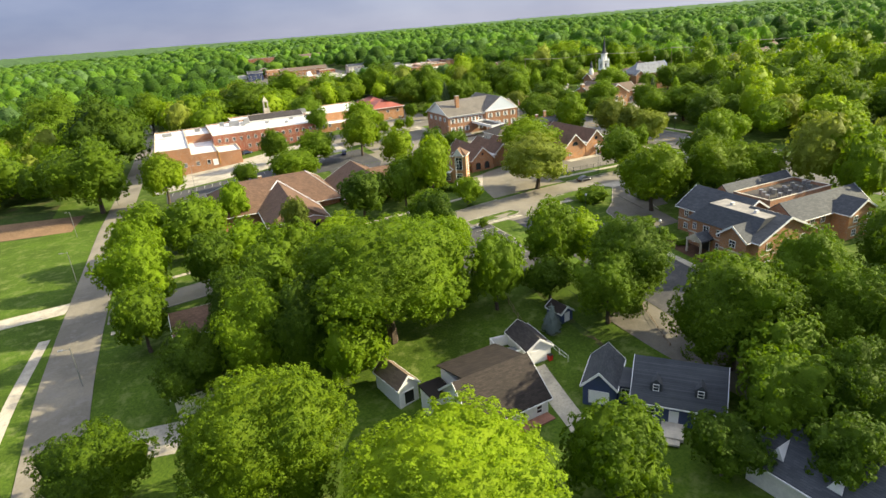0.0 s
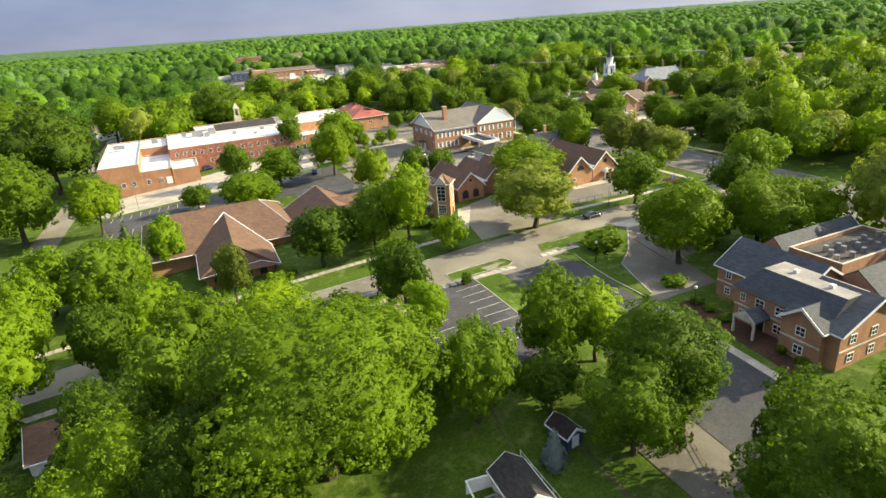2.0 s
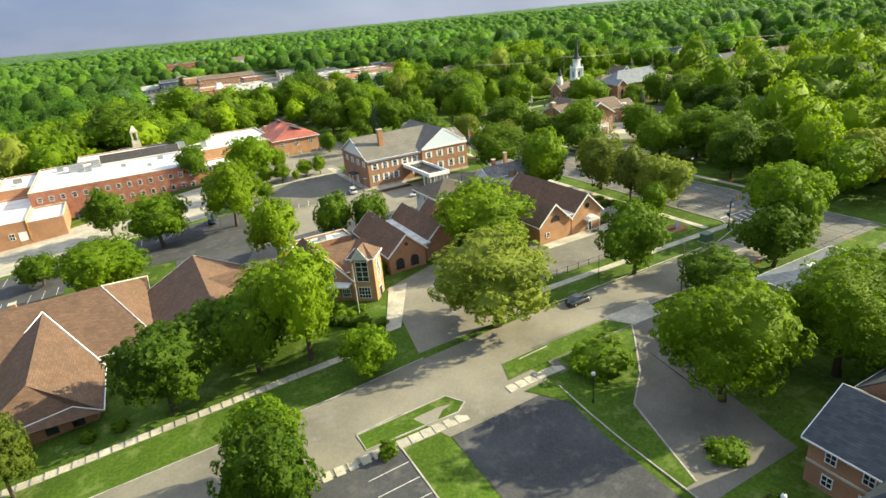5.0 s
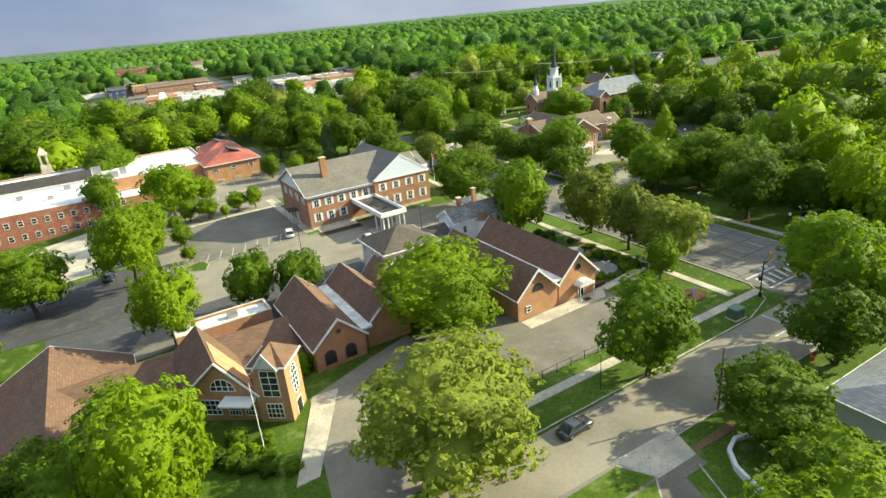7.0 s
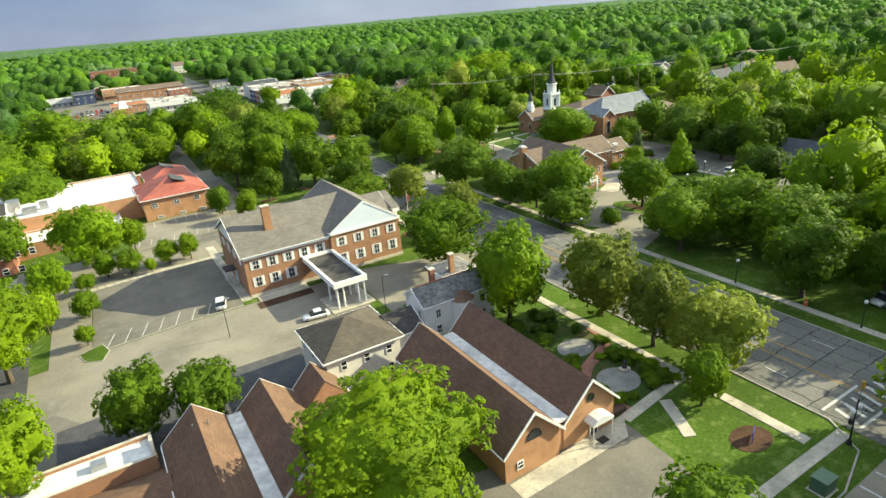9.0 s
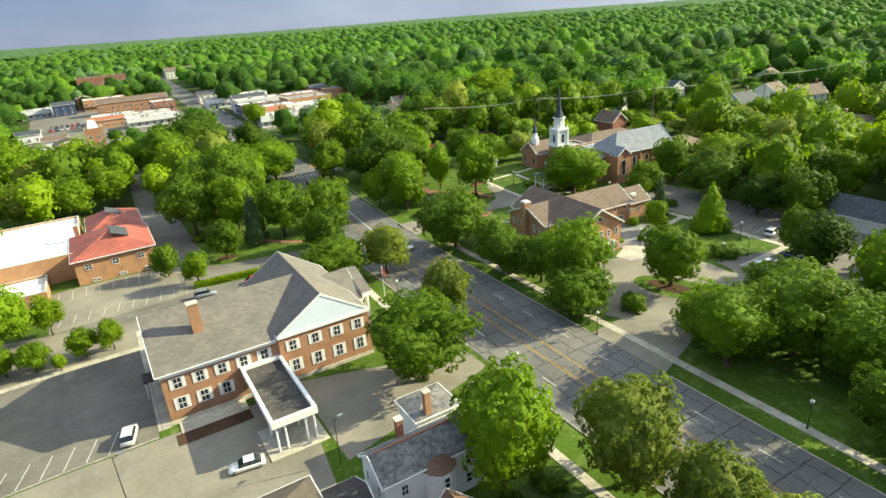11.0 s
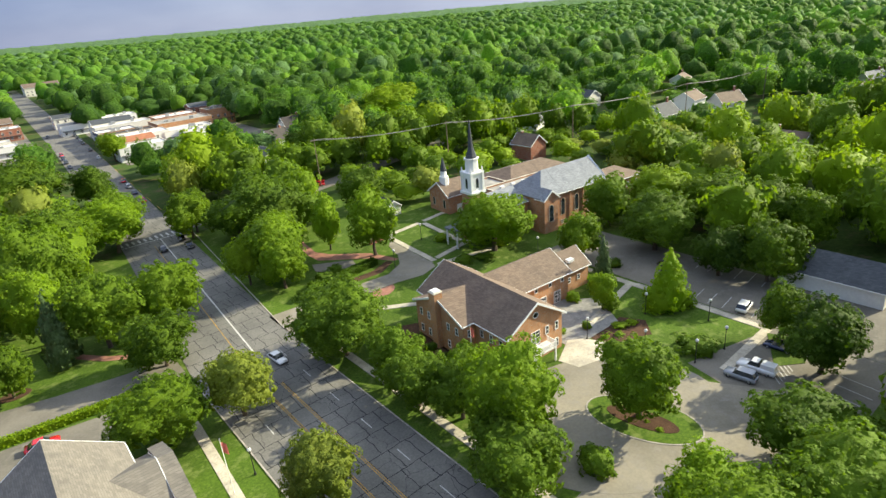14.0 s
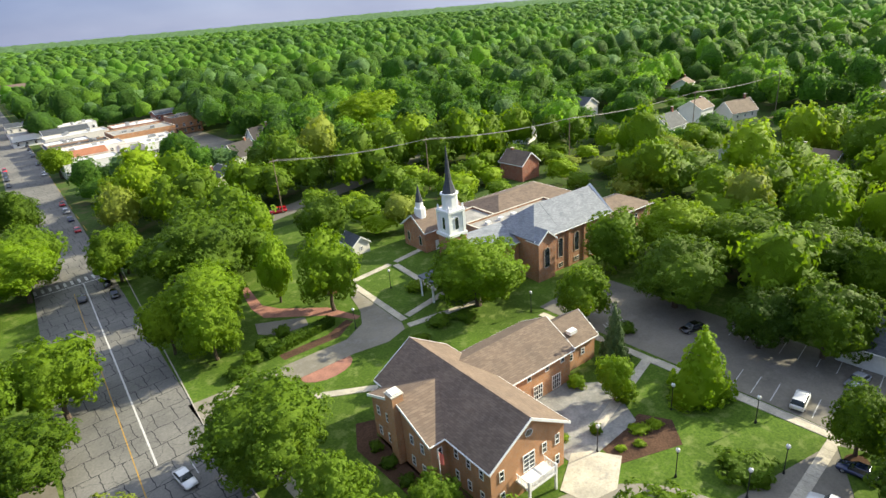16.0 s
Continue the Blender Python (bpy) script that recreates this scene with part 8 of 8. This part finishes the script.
def car_proto(kind, colour, label):
    L, W, H = {"sedan": (4.7, 1.82, 1.45), "suv": (4.75, 1.92, 1.75), "pickup": (5.7, 2.0, 1.9), "van": (5.2, 2.0, 2.0)}[kind]
    e = new("car")
    tagged(e, label, "car", "parked cars")
    p = paint(colour)
    belt = H * 0.58
    def sec(x, w, z0, z1):
        return [(x, -w / 2, z0), (x, -w / 2 - 0.03, (z0 + z1) / 2), (x, -w / 2 + 0.06, z1), (x, w / 2 - 0.06, z1), (x, w / 2 + 0.03, (z0 + z1) / 2), (x, w / 2, z0)]
    body = loft(bmesh.new(), [sec(-L / 2, W * 0.8, 0.4, belt * 0.82), sec(-L / 2 + 0.12, W * 0.94, 0.26, belt * 0.95), sec(-L * 0.3, W, 0.24, belt), sec(L * 0.16, W, 0.24, belt), sec(L * 0.3, W, 0.24, belt * 0.95), sec(L / 2 - 0.2, W * 0.92, 0.26, belt * 0.82), sec(L / 2, W * 0.76, 0.38, belt * 0.66)])
    bo = part("body", body, p, None, "", True)
    bo.parent = e
    back = {"sedan": (-L * 0.4, -L * 0.22), "suv": (-L * 0.47, -L * 0.4), "pickup": (-L * 0.1, -L * 0.05), "van": (-L * 0.48, -L * 0.44)}[kind]
    front = {"sedan": (L * 0.22, L * 0.06), "suv": (L * 0.22, L * 0.09), "pickup": (L * 0.22, L * 0.12), "van": (L * 0.34, L * 0.2)}[kind]
    bm = bmesh.new()
    lo = [(back[0], -W * 0.46, belt - 0.02), (front[0], -W * 0.46, belt - 0.02), (front[0], W * 0.46, belt - 0.02), (back[0], W * 0.46, belt - 0.02)]
    hi = [(back[1], -W * 0.38, H - 0.05), (front[1], -W * 0.38, H - 0.05), (front[1], W * 0.38, H - 0.05), (back[1], W * 0.38, H - 0.05)]
    g = part("glasshouse", prism(bm, lo, hi), GLASS, None, "dark tinted glass")
    g.parent = e
    r = part("roof", prism(bmesh.new(), [(back[1] - 0.03, -W * 0.39, H - 0.048), (front[1] + 0.05, -W * 0.39, H - 0.048), (front[1] + 0.05, W * 0.39, H - 0.048), (back[1] - 0.03, W * 0.39, H - 0.048)], [(back[1] + 0.1, -W * 0.34, H), (front[1] - 0.1, -W * 0.34, H), (front[1] - 0.1, W * 0.34, H), (back[1] + 0.1, W * 0.34, H)]), p, None)
    r.parent = e
    if kind == "pickup":
        c = part("bed_cap", prism(bmesh.new(), [(-L * 0.48, -W * 0.46, belt), (-L * 0.12, -W * 0.46, belt), (-L * 0.12, W * 0.46, belt), (-L * 0.48, W * 0.46, belt)], [(-L * 0.47, -W * 0.4, H - 0.1), (-L * 0.12, -W * 0.4, H - 0.1), (-L * 0.12, W * 0.4, H - 0.1), (-L * 0.47, W * 0.4, H - 0.1)]), p, None)
        c.parent = e
    for sx in (-0.31, 0.32):
        for sy in (-1, 1):
            w = part("wheel", tube(bmesh.new(), (L * sx, sy * (W / 2 - 0.2), 0.33), (L * sx, sy * (W / 2 + 0.01), 0.33), 0.33, 0.33, 14), RUBBER, None)
            w.parent = e
            h = part("rim", tube(bmesh.new(), (L * sx, sy * (W / 2 + 0.011), 0.33), (L * sx, sy * (W / 2 + 0.03), 0.33), 0.2, 0.19, 10), STEEL, None)
            h.parent = w
    for sy in (-1, 1):
        a = part("headlight", ball(bmesh.new(), (L / 2 - 0.12, sy * W * 0.33, belt * 0.62), 0.085, 1, 0.7), STEEL, None)
        b = part("tail_light", ball(bmesh.new(), (-L / 2 + 0.08, sy * W * 0.36, belt * 0.76), 0.11, 1, 0.9), REDP, None)
        a.parent = b.parent = e
    return e


def car(kind, colour, x, y, heading, label):
    key = (kind, colour)
    m = Matrix.Translation((x, y, zt(x, y) + 0.09)) @ Matrix.Rotation(radians(heading), 4, "Z")
    if key not in CARS:
        CARS[key] = car_proto(kind, colour, label)
        CARS[key].matrix_basis = m
        return
    o = copy_thing(CARS[key], m)
    o["label"] = label


WHT, SLV, BLK, NVY, RDD, CHA = (0.75, 0.75, 0.74), (0.27, 0.29, 0.33), (0.02, 0.02, 0.024), (0.02, 0.03, 0.08), (0.62, 0.02, 0.03), (0.035, 0.04, 0.05)
car("sedan", CHA, 101.8, 132.4, 4, "dark grey sedan parked at the kerb")
car("suv", WHT, 96.9, 223, 78, "white sport utility car parked in the lot")
car("sedan", WHT, 109.5, 206.7, 172, "white sedan with a pale blue stripe in the yard")
car("sedan", WHT, 162.6, 262, -84, "white sedan on the main street")
car("sedan", BLK, 164.7, 339, 85, "dark maroon car waiting on the street")
car("sedan", BLK, 171.2, 344, -95, "black car waiting at the crossing")
car("sedan", BLK, 170.8, 335.5, -95, "black car waiting at the crossing")
car("pickup", WHT, 215.2, 201.5, 95, "white pickup with a covered bed")
car("suv", SLV, 211.6, 202.3, 96, "silver car parked beside the white pickup")
car("sedan", NVY, 223.4, 201.6, 95, "dark blue sedan parked in the lot")
car("suv", WHT, 232.8, 211.6, 8, "white sport utility car parked in the lot")
car("sedan", BLK, 241.4, 232.3, 160, "black car parked under the trees")
car("sedan", SLV, 243, 207.6, 170, "silver car parked at the wood edge")
car("suv", SLV, 115.4, 265.9, -8, "silver sport utility car beside the hedge")
car("sedan", RDD, 126.4, 266.5, -8, "red car parked beside the hedge")
car("sedan", SLV, 41.3, 71.4, -96, "silver sedan backed into the carport")
car("suv", NVY, 26.6, 274.6, 10, "blue car parked by the school")
car("suv", NVY, 58.8, 229, 75, "dark blue car in the church lot")
car("van", WHT, 183, 151.2, 165, "white van parked behind a hedge")
car("sedan", WHT, 190, 156, 165, "white car parked under the trees")
car("pickup", RDD, 224, 359.4, 160, "maroon pickup on the side street")
rc = random.Random(3)
for k in range(17):
    y = 400 + 13 * k
    if 462 < y < 480:
        continue
    c = 156.5 + (y - 350) * 0.0575
    for off in (1.6, 15.2):
        if rc.random() < 0.75:
            car("sedan" if rc.random() < 0.6 else "suv", rc.choice((WHT, SLV, BLK, CHA, RDD, NVY)), c + off, y + rc.uniform(-2, 2), 87 if off > 8 else -93, "car parked along the shopping street")
for k in range(14):
    car("sedan" if k % 3 else "suv", rc.choice((WHT, SLV, BLK, CHA, RDD, NVY)), 82 + 3.1 * (k % 7) + rc.uniform(-0.3, 0.3), 592 + 16 * (k // 7), 88, "car in the lot behind the shops")


# ---- lamps, poles, signals ----
LAMP = []


def street_lamp(x, y, h=4.2):
    m = Matrix.Translation((x, y, zt(x, y)))
    if LAMP:
        copy_thing(LAMP[0], m)
        return
    e = new("street_lamp")
    tagged(e, "black post lamp with a white glass globe", "street lamp", "post lamps")
    for nm, bm, mat in (("base", tube(bmesh.new(), (0, 0, 0), (0, 0, 0.5), 0.2, 0.12, 10), BLACK), ("post", tube(bmesh.new(), (0, 0, 0.5), (0, 0, h - 0.35), 0.075, 0.055, 8), BLACK),
                        ("collar", tube(bmesh.new(), (0, 0, h - 0.35), (0, 0, h - 0.2), 0.16, 0.12, 10), BLACK), ("globe", ball(bmesh.new(), (0, 0, h + 0.1), 0.28, 2, 1.15), GLOBE), ("finial", tube(bmesh.new(), (0, 0, h + 0.42), (0, 0, h + 0.6), 0.06, 0.01, 6), BLACK)):
        o = part(nm, bm, mat, None)
        o.parent = e
    e.matrix_basis = m
    LAMP.append(e)


for x, y in ((147.7, 237.5), (168.9, 203.6), (150.2, 201.8), (224.6, 214.2), (217.6, 207.8), (172.9, 244.4), (208.1, 216.7), (219.5, 223.8), (205.1, 226.2), (86.9, 112.4), (87.9, 88.8), (210.8, 209.2), (172.8, 170), (172.8, 150), (147.6, 180), (216, 288), (201, 279), (232, 250), (228, 258)):
    street_lamp(x, y)


def pole(x, y, h, r, mat, label, arm=None, name="utility_pole"):
    e = thing(name, x, y, label, "pole")
    z = e.location.z
    part("shaft", tube(bmesh.new(), (x, y, z - 0.2), (x, y, z + h), r, r * 0.7, 8), mat, e)
    if arm:
        part("arm", tube(bmesh.new(), (x, y, z + h - 0.3), (x + arm[0], y + arm[1], z + h - 0.1), 0.05, 0.04, 6), mat, e)
        part("lamp_head", box(bmesh.new(), x + arm[0] - 0.35, x + arm[0] + 0.35, y + arm[1] - 0.18, y + arm[1] + 0.18, z + h - 0.2, z + h - 0.05), STEEL, e)
    return e


pole(117.2, 125.2, 8.5, 0.14, WOOD, "bare brown wooden pole beside the street")
pole(109.6, 136.2, 5.0, 0.06, BLACK, "thin black post on the verge")
pole(95.4, 209.6, 7.0, 0.07, BLACK, "thin dark parking-lot lamp pole", (1.0, 0.4), "lamp_pole")
pole(120, 200.3, 7.0, 0.07, BLACK, "thin dark lamp pole in the yard", (1.0, 0.4), "lamp_pole")
pole(-23.3, 103.1, 7.5, 0.09, STEEL, "tall pale steel lamp pole at the street", (-1.4, 0), "lamp_pole")
pole(-29.6, 157.5, 8.0, 0.09, STEEL, "tall pale steel lamp pole beside the field", (-1.4, 0), "lamp_pole")
pole(-33.7, 199.7, 8.0, 0.09, STEEL, "tall pale steel lamp pole beside the field", (-1.0, 0), "lamp_pole")
pole(-23.9, 231.4, 7.5, 0.09, STEEL, "tall pale steel lamp pole at the street", (-1.4, 0), "lamp_pole")
pole(60, 222, 8, 0.08, STEEL, "parking-lot lamp pole among the trees", (1, 0), "lamp_pole")
pole(2, 234, 8, 0.08, STEEL, "parking-lot lamp pole before the school", (1, 0), "lamp_pole")
wires = [(225, 358), (268.4, 337.8), (315, 317), (377, 305), (432, 296)]
for x, y in wires:
    e = pole(x, y, 17.4, 0.2, WOOD, "tall wooden utility pole above the trees")
    part("crossarm", box(bmesh.new(), x - 1.4, x + 1.4, y - 0.08, y + 0.08, e.location.z + 16.5, e.location.z + 16.7), WOOD, e)
for (x0, y0), (x1, y1) in zip(wires, wires[1:]):
    for off in (-1.2, 0.2, 1.2):
        bm = bmesh.new()
        pts = [Vector((x0 + (x1 - x0) * k / 8 + off, y0 + (y1 - y0) * k / 8, 16.9 - 1.3 * (1 - (k / 4 - 1) ** 2))) for k in range(9)]
        side = Vector((y0 - y1, x1 - x0, 0)).normalized() * 0.05
        rows = [[bm.verts.new(p + q) for q in (side, Vector((0, 0, 0.05)), -side, Vector((0, 0, -0.05)))] for p in pts]
        for a, b in zip(rows, rows[1:]):
            for k in range(4):
                bm.faces.new((a[k], a[(k + 1) % 4], b[(k + 1) % 4], b[k]))
        bm.faces.new(rows[0][::-1])
        bm.faces.new(rows[-1])
        tagged(part("overhead_wire", bm, KERBM), "thin overhead wire slung between tall poles", "wire", "overhead wires")


def flagpole(x, y, h, label, flag=True):
    e = thing("flagpole", x, y, label, "flagpole")
    z = e.location.z
    part("pole", tube(bmesh.new(), (x, y, z), (x, y, z + h), 0.07, 0.045, 8), WHITE, e)
    part("ball", ball(bmesh.new(), (x, y, z + h + 0.1), 0.12, 1), STEEL, e)
    if flag:
        bm = bmesh.new()
        w = [[bm.verts.new((x + 0.06 + 0.12 * i, y + 0.1 * math.sin(i * 0.9 + j * 0.2), z + h - 0.4 - 0.28 * j - 0.12 * i)) for i in range(6)] for j in range(7)]
        for a, b in zip(w, w[1:]):
            for i in range(5):
                bm.faces.new((a[i], a[i + 1], b[i + 1], b[i]))
        part("flag", bm, plain("flag_cloth", (0.5, 0.12, 0.1), 0.8), e, "red and white cloth flag hanging slack")


flagpole(144.2, 236, 9, "white flagpole with a slack flag on the lawn")
flagpole(71.3, 152.1, 9.5, "white flagpole before the glazed entrance", False)
flagpole(184.4, 233.6, 9, "white flagpole with a slack flag by the meeting house")


def signal(x, y, h, label):
    e = thing("traffic_signal", x, y, label, "traffic signal")
    z = e.location.z
    part("base", tube(bmesh.new(), (x, y, z), (x, y, z + 0.7), 0.32, 0.2, 10), BLACK, e)
    part("post", tube(bmesh.new(), (x, y, z + 0.7), (x, y, z + h), 0.11, 0.08, 8), BLACK, e)
    for k, (dx, dz) in enumerate(((-0.7, h - 1.2), (0.7, h - 1.2))):
        part("bracket", tube(bmesh.new(), (x, y, z + dz - 0.1), (x + dx, y, z + dz - 0.3), 0.04, 0.04, 6), BLACK, e)
        part("globe", ball(bmesh.new(), (x + dx, y, z + dz), 0.27, 2, 1.15), GLOBE, e, "white glass globe")
    part("signal_head", box(bmesh.new(), x - 0.2, x + 0.2, y + 0.12, y + 0.45, z + 2.6, z + 3.3), BLACK, e)
    part("street_sign", box(bmesh.new(), x + 0.1, x + 1.3, y - 0.02, y + 0.02, z + h - 0.5, z + h - 0.2), GREENBOX, e)
    part("arm", tube(bmesh.new(), (x, y, z + h - 0.1), (x + 3.6, y + 1.2, z + h + 0.2), 0.06, 0.04, 6), BLACK, e)
    s = part("signal_box", box(bmesh.new(), x + 3.4, x + 3.75, y + 1.0, y + 1.35, z + h - 0.9, z + h + 0.1), plain("signal_yellow", (0.6, 0.33, 0.03), 0.5), e, "yellow signal housing")


signal(146.4, 138.7, 6.0, "black signal post with two white globes at the corner")


# ---- small things ----
def cabinet():
    e = thing("utility_cabinet", 137.6, 136.9, "green metal utility cabinet on a concrete pad", "cabinet")
    x, y, z = e.location
    part("pad", box(bmesh.new(), x - 1.2, x + 1.2, y - 1.0, y + 1.0, z, z + 0.16), CONC, e)
    part("body", prism(bmesh.new(), [(x - 1, y - 0.8, z + 0.162), (x + 1, y - 0.8, z + 0.162), (x + 1, y + 0.8, z + 0.162), (x - 1, y + 0.8, z + 0.162)], [(x - 0.95, y - 0.75, z + 1.5), (x + 0.95, y - 0.75, z + 1.5), (x + 0.95, y + 0.75, z + 1.7), (x - 0.95, y + 0.75, z + 1.7)]), GREENBOX, e)
    part("lid", box(bmesh.new(), x - 1.05, x + 1.05, y - 0.85, y + 0.85, z + 1.71, z + 1.78), GREENBOX, e)


cabinet()


def corner_sign():
    e = thing("corner_sign", 139, 145.2, "blue sign board on posts in a mulch bed", "sign")
    x, y, z = e.location
    part("board", prism(bmesh.new(), [(x - 0.9, y - 0.5, z + 0.3), (x + 0.9, y + 0.4, z + 0.3), (x + 0.86, y + 0.48, z + 0.3), (x - 0.94, y - 0.42, z + 0.3)], [(x - 0.6, y - 0.35, z + 1.5), (x + 0.6, y + 0.25, z + 1.5), (x + 0.56, y + 0.33, z + 1.5), (x - 0.64, y - 0.27, z + 1.5)]), BLUEP, e)
    for d in (-0.7, 0.7):
        part("post", tube(bmesh.new(), (x + d, y + d * 0.5, z), (x + d, y + d * 0.5, z + 0.9), 0.06, 0.06), DKWOOD, e)


corner_sign()


def simple(name, x, y, label, category, parts, z=None):
    """A small thing from parts of (name, bmesh at the origin, material)."""
    e = thing(name, x, y, label, category, "", z)
    for nm, bm, mat in parts:
        o = part(nm, bm, mat, None)
        o.parent = e
    return e


simple("garden_sculpture", 138.2, 163.4, "dark bronze abstract sculpture on a low plinth", "sculpture", [("plinth", box(bmesh.new(), -0.7, 0.7, -0.5, 0.5, 0.09, 0.5), STONE), ("figure", ball(tube(bmesh.new(), (0, 0, 0.5), (0.2, 0.1, 1.2), 0.4, 0.2), (0.25, 0.1, 1.3), 0.3, 1), BLACK)])
simple("wheelie_bin", 45.9, 67.9, "red plastic wheelie bin beside the garage", "bin", [("bin", prism(bmesh.new(), [(-0.28, -0.3, 0.06), (0.28, -0.3, 0.06), (0.28, 0.3, 0.06), (-0.28, 0.3, 0.06)], [(-0.34, -0.38, 1.0), (0.34, -0.38, 1.0), (0.34, 0.38, 1.0), (-0.34, 0.38, 1.0)]), REDP), ("lid", box(bmesh.new(), -0.37, 0.37, -0.42, 0.42, 1.002, 1.08), BLACK)])
simple("play_tent", 33.6, 72.4, "blue fabric play tent on the lawn", "tent", [("canopy", prism(bmesh.new(), [(-1.1, -1.1, 0.03), (1.1, -1.1, 0.03), (1.1, 1.1, 0.03), (-1.1, 1.1, 0.03)], [(-0.25, -0.2, 1.7), (0.2, -0.2, 1.6), (0.2, 0.2, 1.8), (-0.2, 0.2, 1.7)]), BLUEP), ("mat", box(bmesh.new(), 0.6, 1.5, -1.7, -1.15, 0.03, 0.2), plain("yellow_green_plastic", (0.45, 0.5, 0.08), 0.6))])
simple("orange_barrel", 173.8, 158.6, "orange plastic road-work barrel on the verge", "barrel", [("barrel", tube(bmesh.new(), (0, 0, 0.04), (0, 0, 1.0), 0.32, 0.24, 12), ORANGE), ("stripe", tube(bmesh.new(), (0, 0, 0.55), (0, 0, 0.7), 0.3, 0.285, 12), LINE_W)])
simple("orange_barrel", 135.2, 124.4, "orange plastic road-work barrel by the kerb", "barrel", [("barrel", tube(bmesh.new(), (0, 0, 0.04), (0, 0, 1.0), 0.32, 0.24, 12), ORANGE), ("stripe", tube(bmesh.new(), (0, 0, 0.55), (0, 0, 0.7), 0.3, 0.285, 12), LINE_W)])
simple("manhole_slab", 54.6, 101.6, "square pale concrete slab with a dark grate", "drain", [("slab", box(bmesh.new(), -0.9, 0.9, -0.9, 0.9, 0.06, 0.13), CONC), ("grate", box(bmesh.new(), -0.3, 0.3, -0.3, 0.3, 0.131, 0.15), BLACK)])
simple("church_sign", 207, 296, "dark wooden sign on a mulch bed in the church lawn", "sign", [("board", box(bmesh.new(), -1.8, 1.8, -0.2, 0.2, 0.5, 1.3), DKWOOD), ("plinth", box(bmesh.new(), -2.1, 2.1, -0.4, 0.4, 0.03, 0.48), BRICK_DEEP)])
for x, y in ((178.2, 272.2), (172.2, 271)):
    simple("notice_board", x, y, "small white notice board on a post", "sign", [("post", tube(bmesh.new(), (0, 0, 0), (0, 0, 1.2), 0.05, 0.05, 6), WHITE), ("board", box(bmesh.new(), -0.6, 0.6, -0.04, 0.04, 1.2, 2.0), WHITE)])


def fence(a, b, h, mat, label, step=2.4, rails=(0.35, 0.9)):
    """Posts and rails between two points."""
    e = thing("fence", (a[0] + b[0]) / 2, (a[1] + b[1]) / 2, label, "fence")
    n = max(1, round(math.dist(a, b) / step))
    pts = [(a[0] + (b[0] - a[0]) * k / n, a[1] + (b[1] - a[1]) * k / n) for k in range(n + 1)]
    for x, y in pts:
        part("post", tube(bmesh.new(), (x, y, zt(x, y) - 0.1), (x, y, zt(x, y) + h), 0.06, 0.05, 6), mat, e)
    for q in rails:
        for (x0, y0), (x1, y1) in zip(pts, pts[1:]):
            part("rail", tube(bmesh.new(), (x0, y0, zt(x0, y0) + h * q), (x1, y1, zt(x1, y1) + h * q), 0.03, 0.03, 5), mat, e)


fence((98, 142.4), (118, 142.6), 1.4, BLACK, "black metal railing along the forecourt")
fence((46.4, 75), (51, 97), 1.5, WOOD, "brown wooden fence between the gardens")
fence((48, 66), (47.6, 77), 1.2, WHITE, "low white fence beside the garage")
fence((63, 60), (68.6, 74), 0.6, WOOD, "low timber edge beside the asphalt yard")
fence((232, 248), (236, 258), 1.1, BLACK, "black railing by the lot")


# ---- sidewalk slabs ----
SLAB_ME = {}
for walk_ob, a, d, n, s, w, dz in SLABS:
    key = (round(s, 3), w)
    if key not in SLAB_ME:
        SLAB_ME[key] = mesh_of(("slab",) + key, box(bmesh.new(), 0.012, s - 0.012, -w / 2, w / 2, -0.05, 0.0), CONC)
    for k in range(n):
        x, y = a[0] + d.x * s * k, a[1] + d.y * s * k
        o = new("slab", SLAB_ME[key])
        o.parent = walk_ob
        o.location = (x, y, zt(x + d.x * s / 2, y + d.y * s / 2) + dz)
        o.rotation_euler = (0, 0, math.atan2(d.y, d.x))
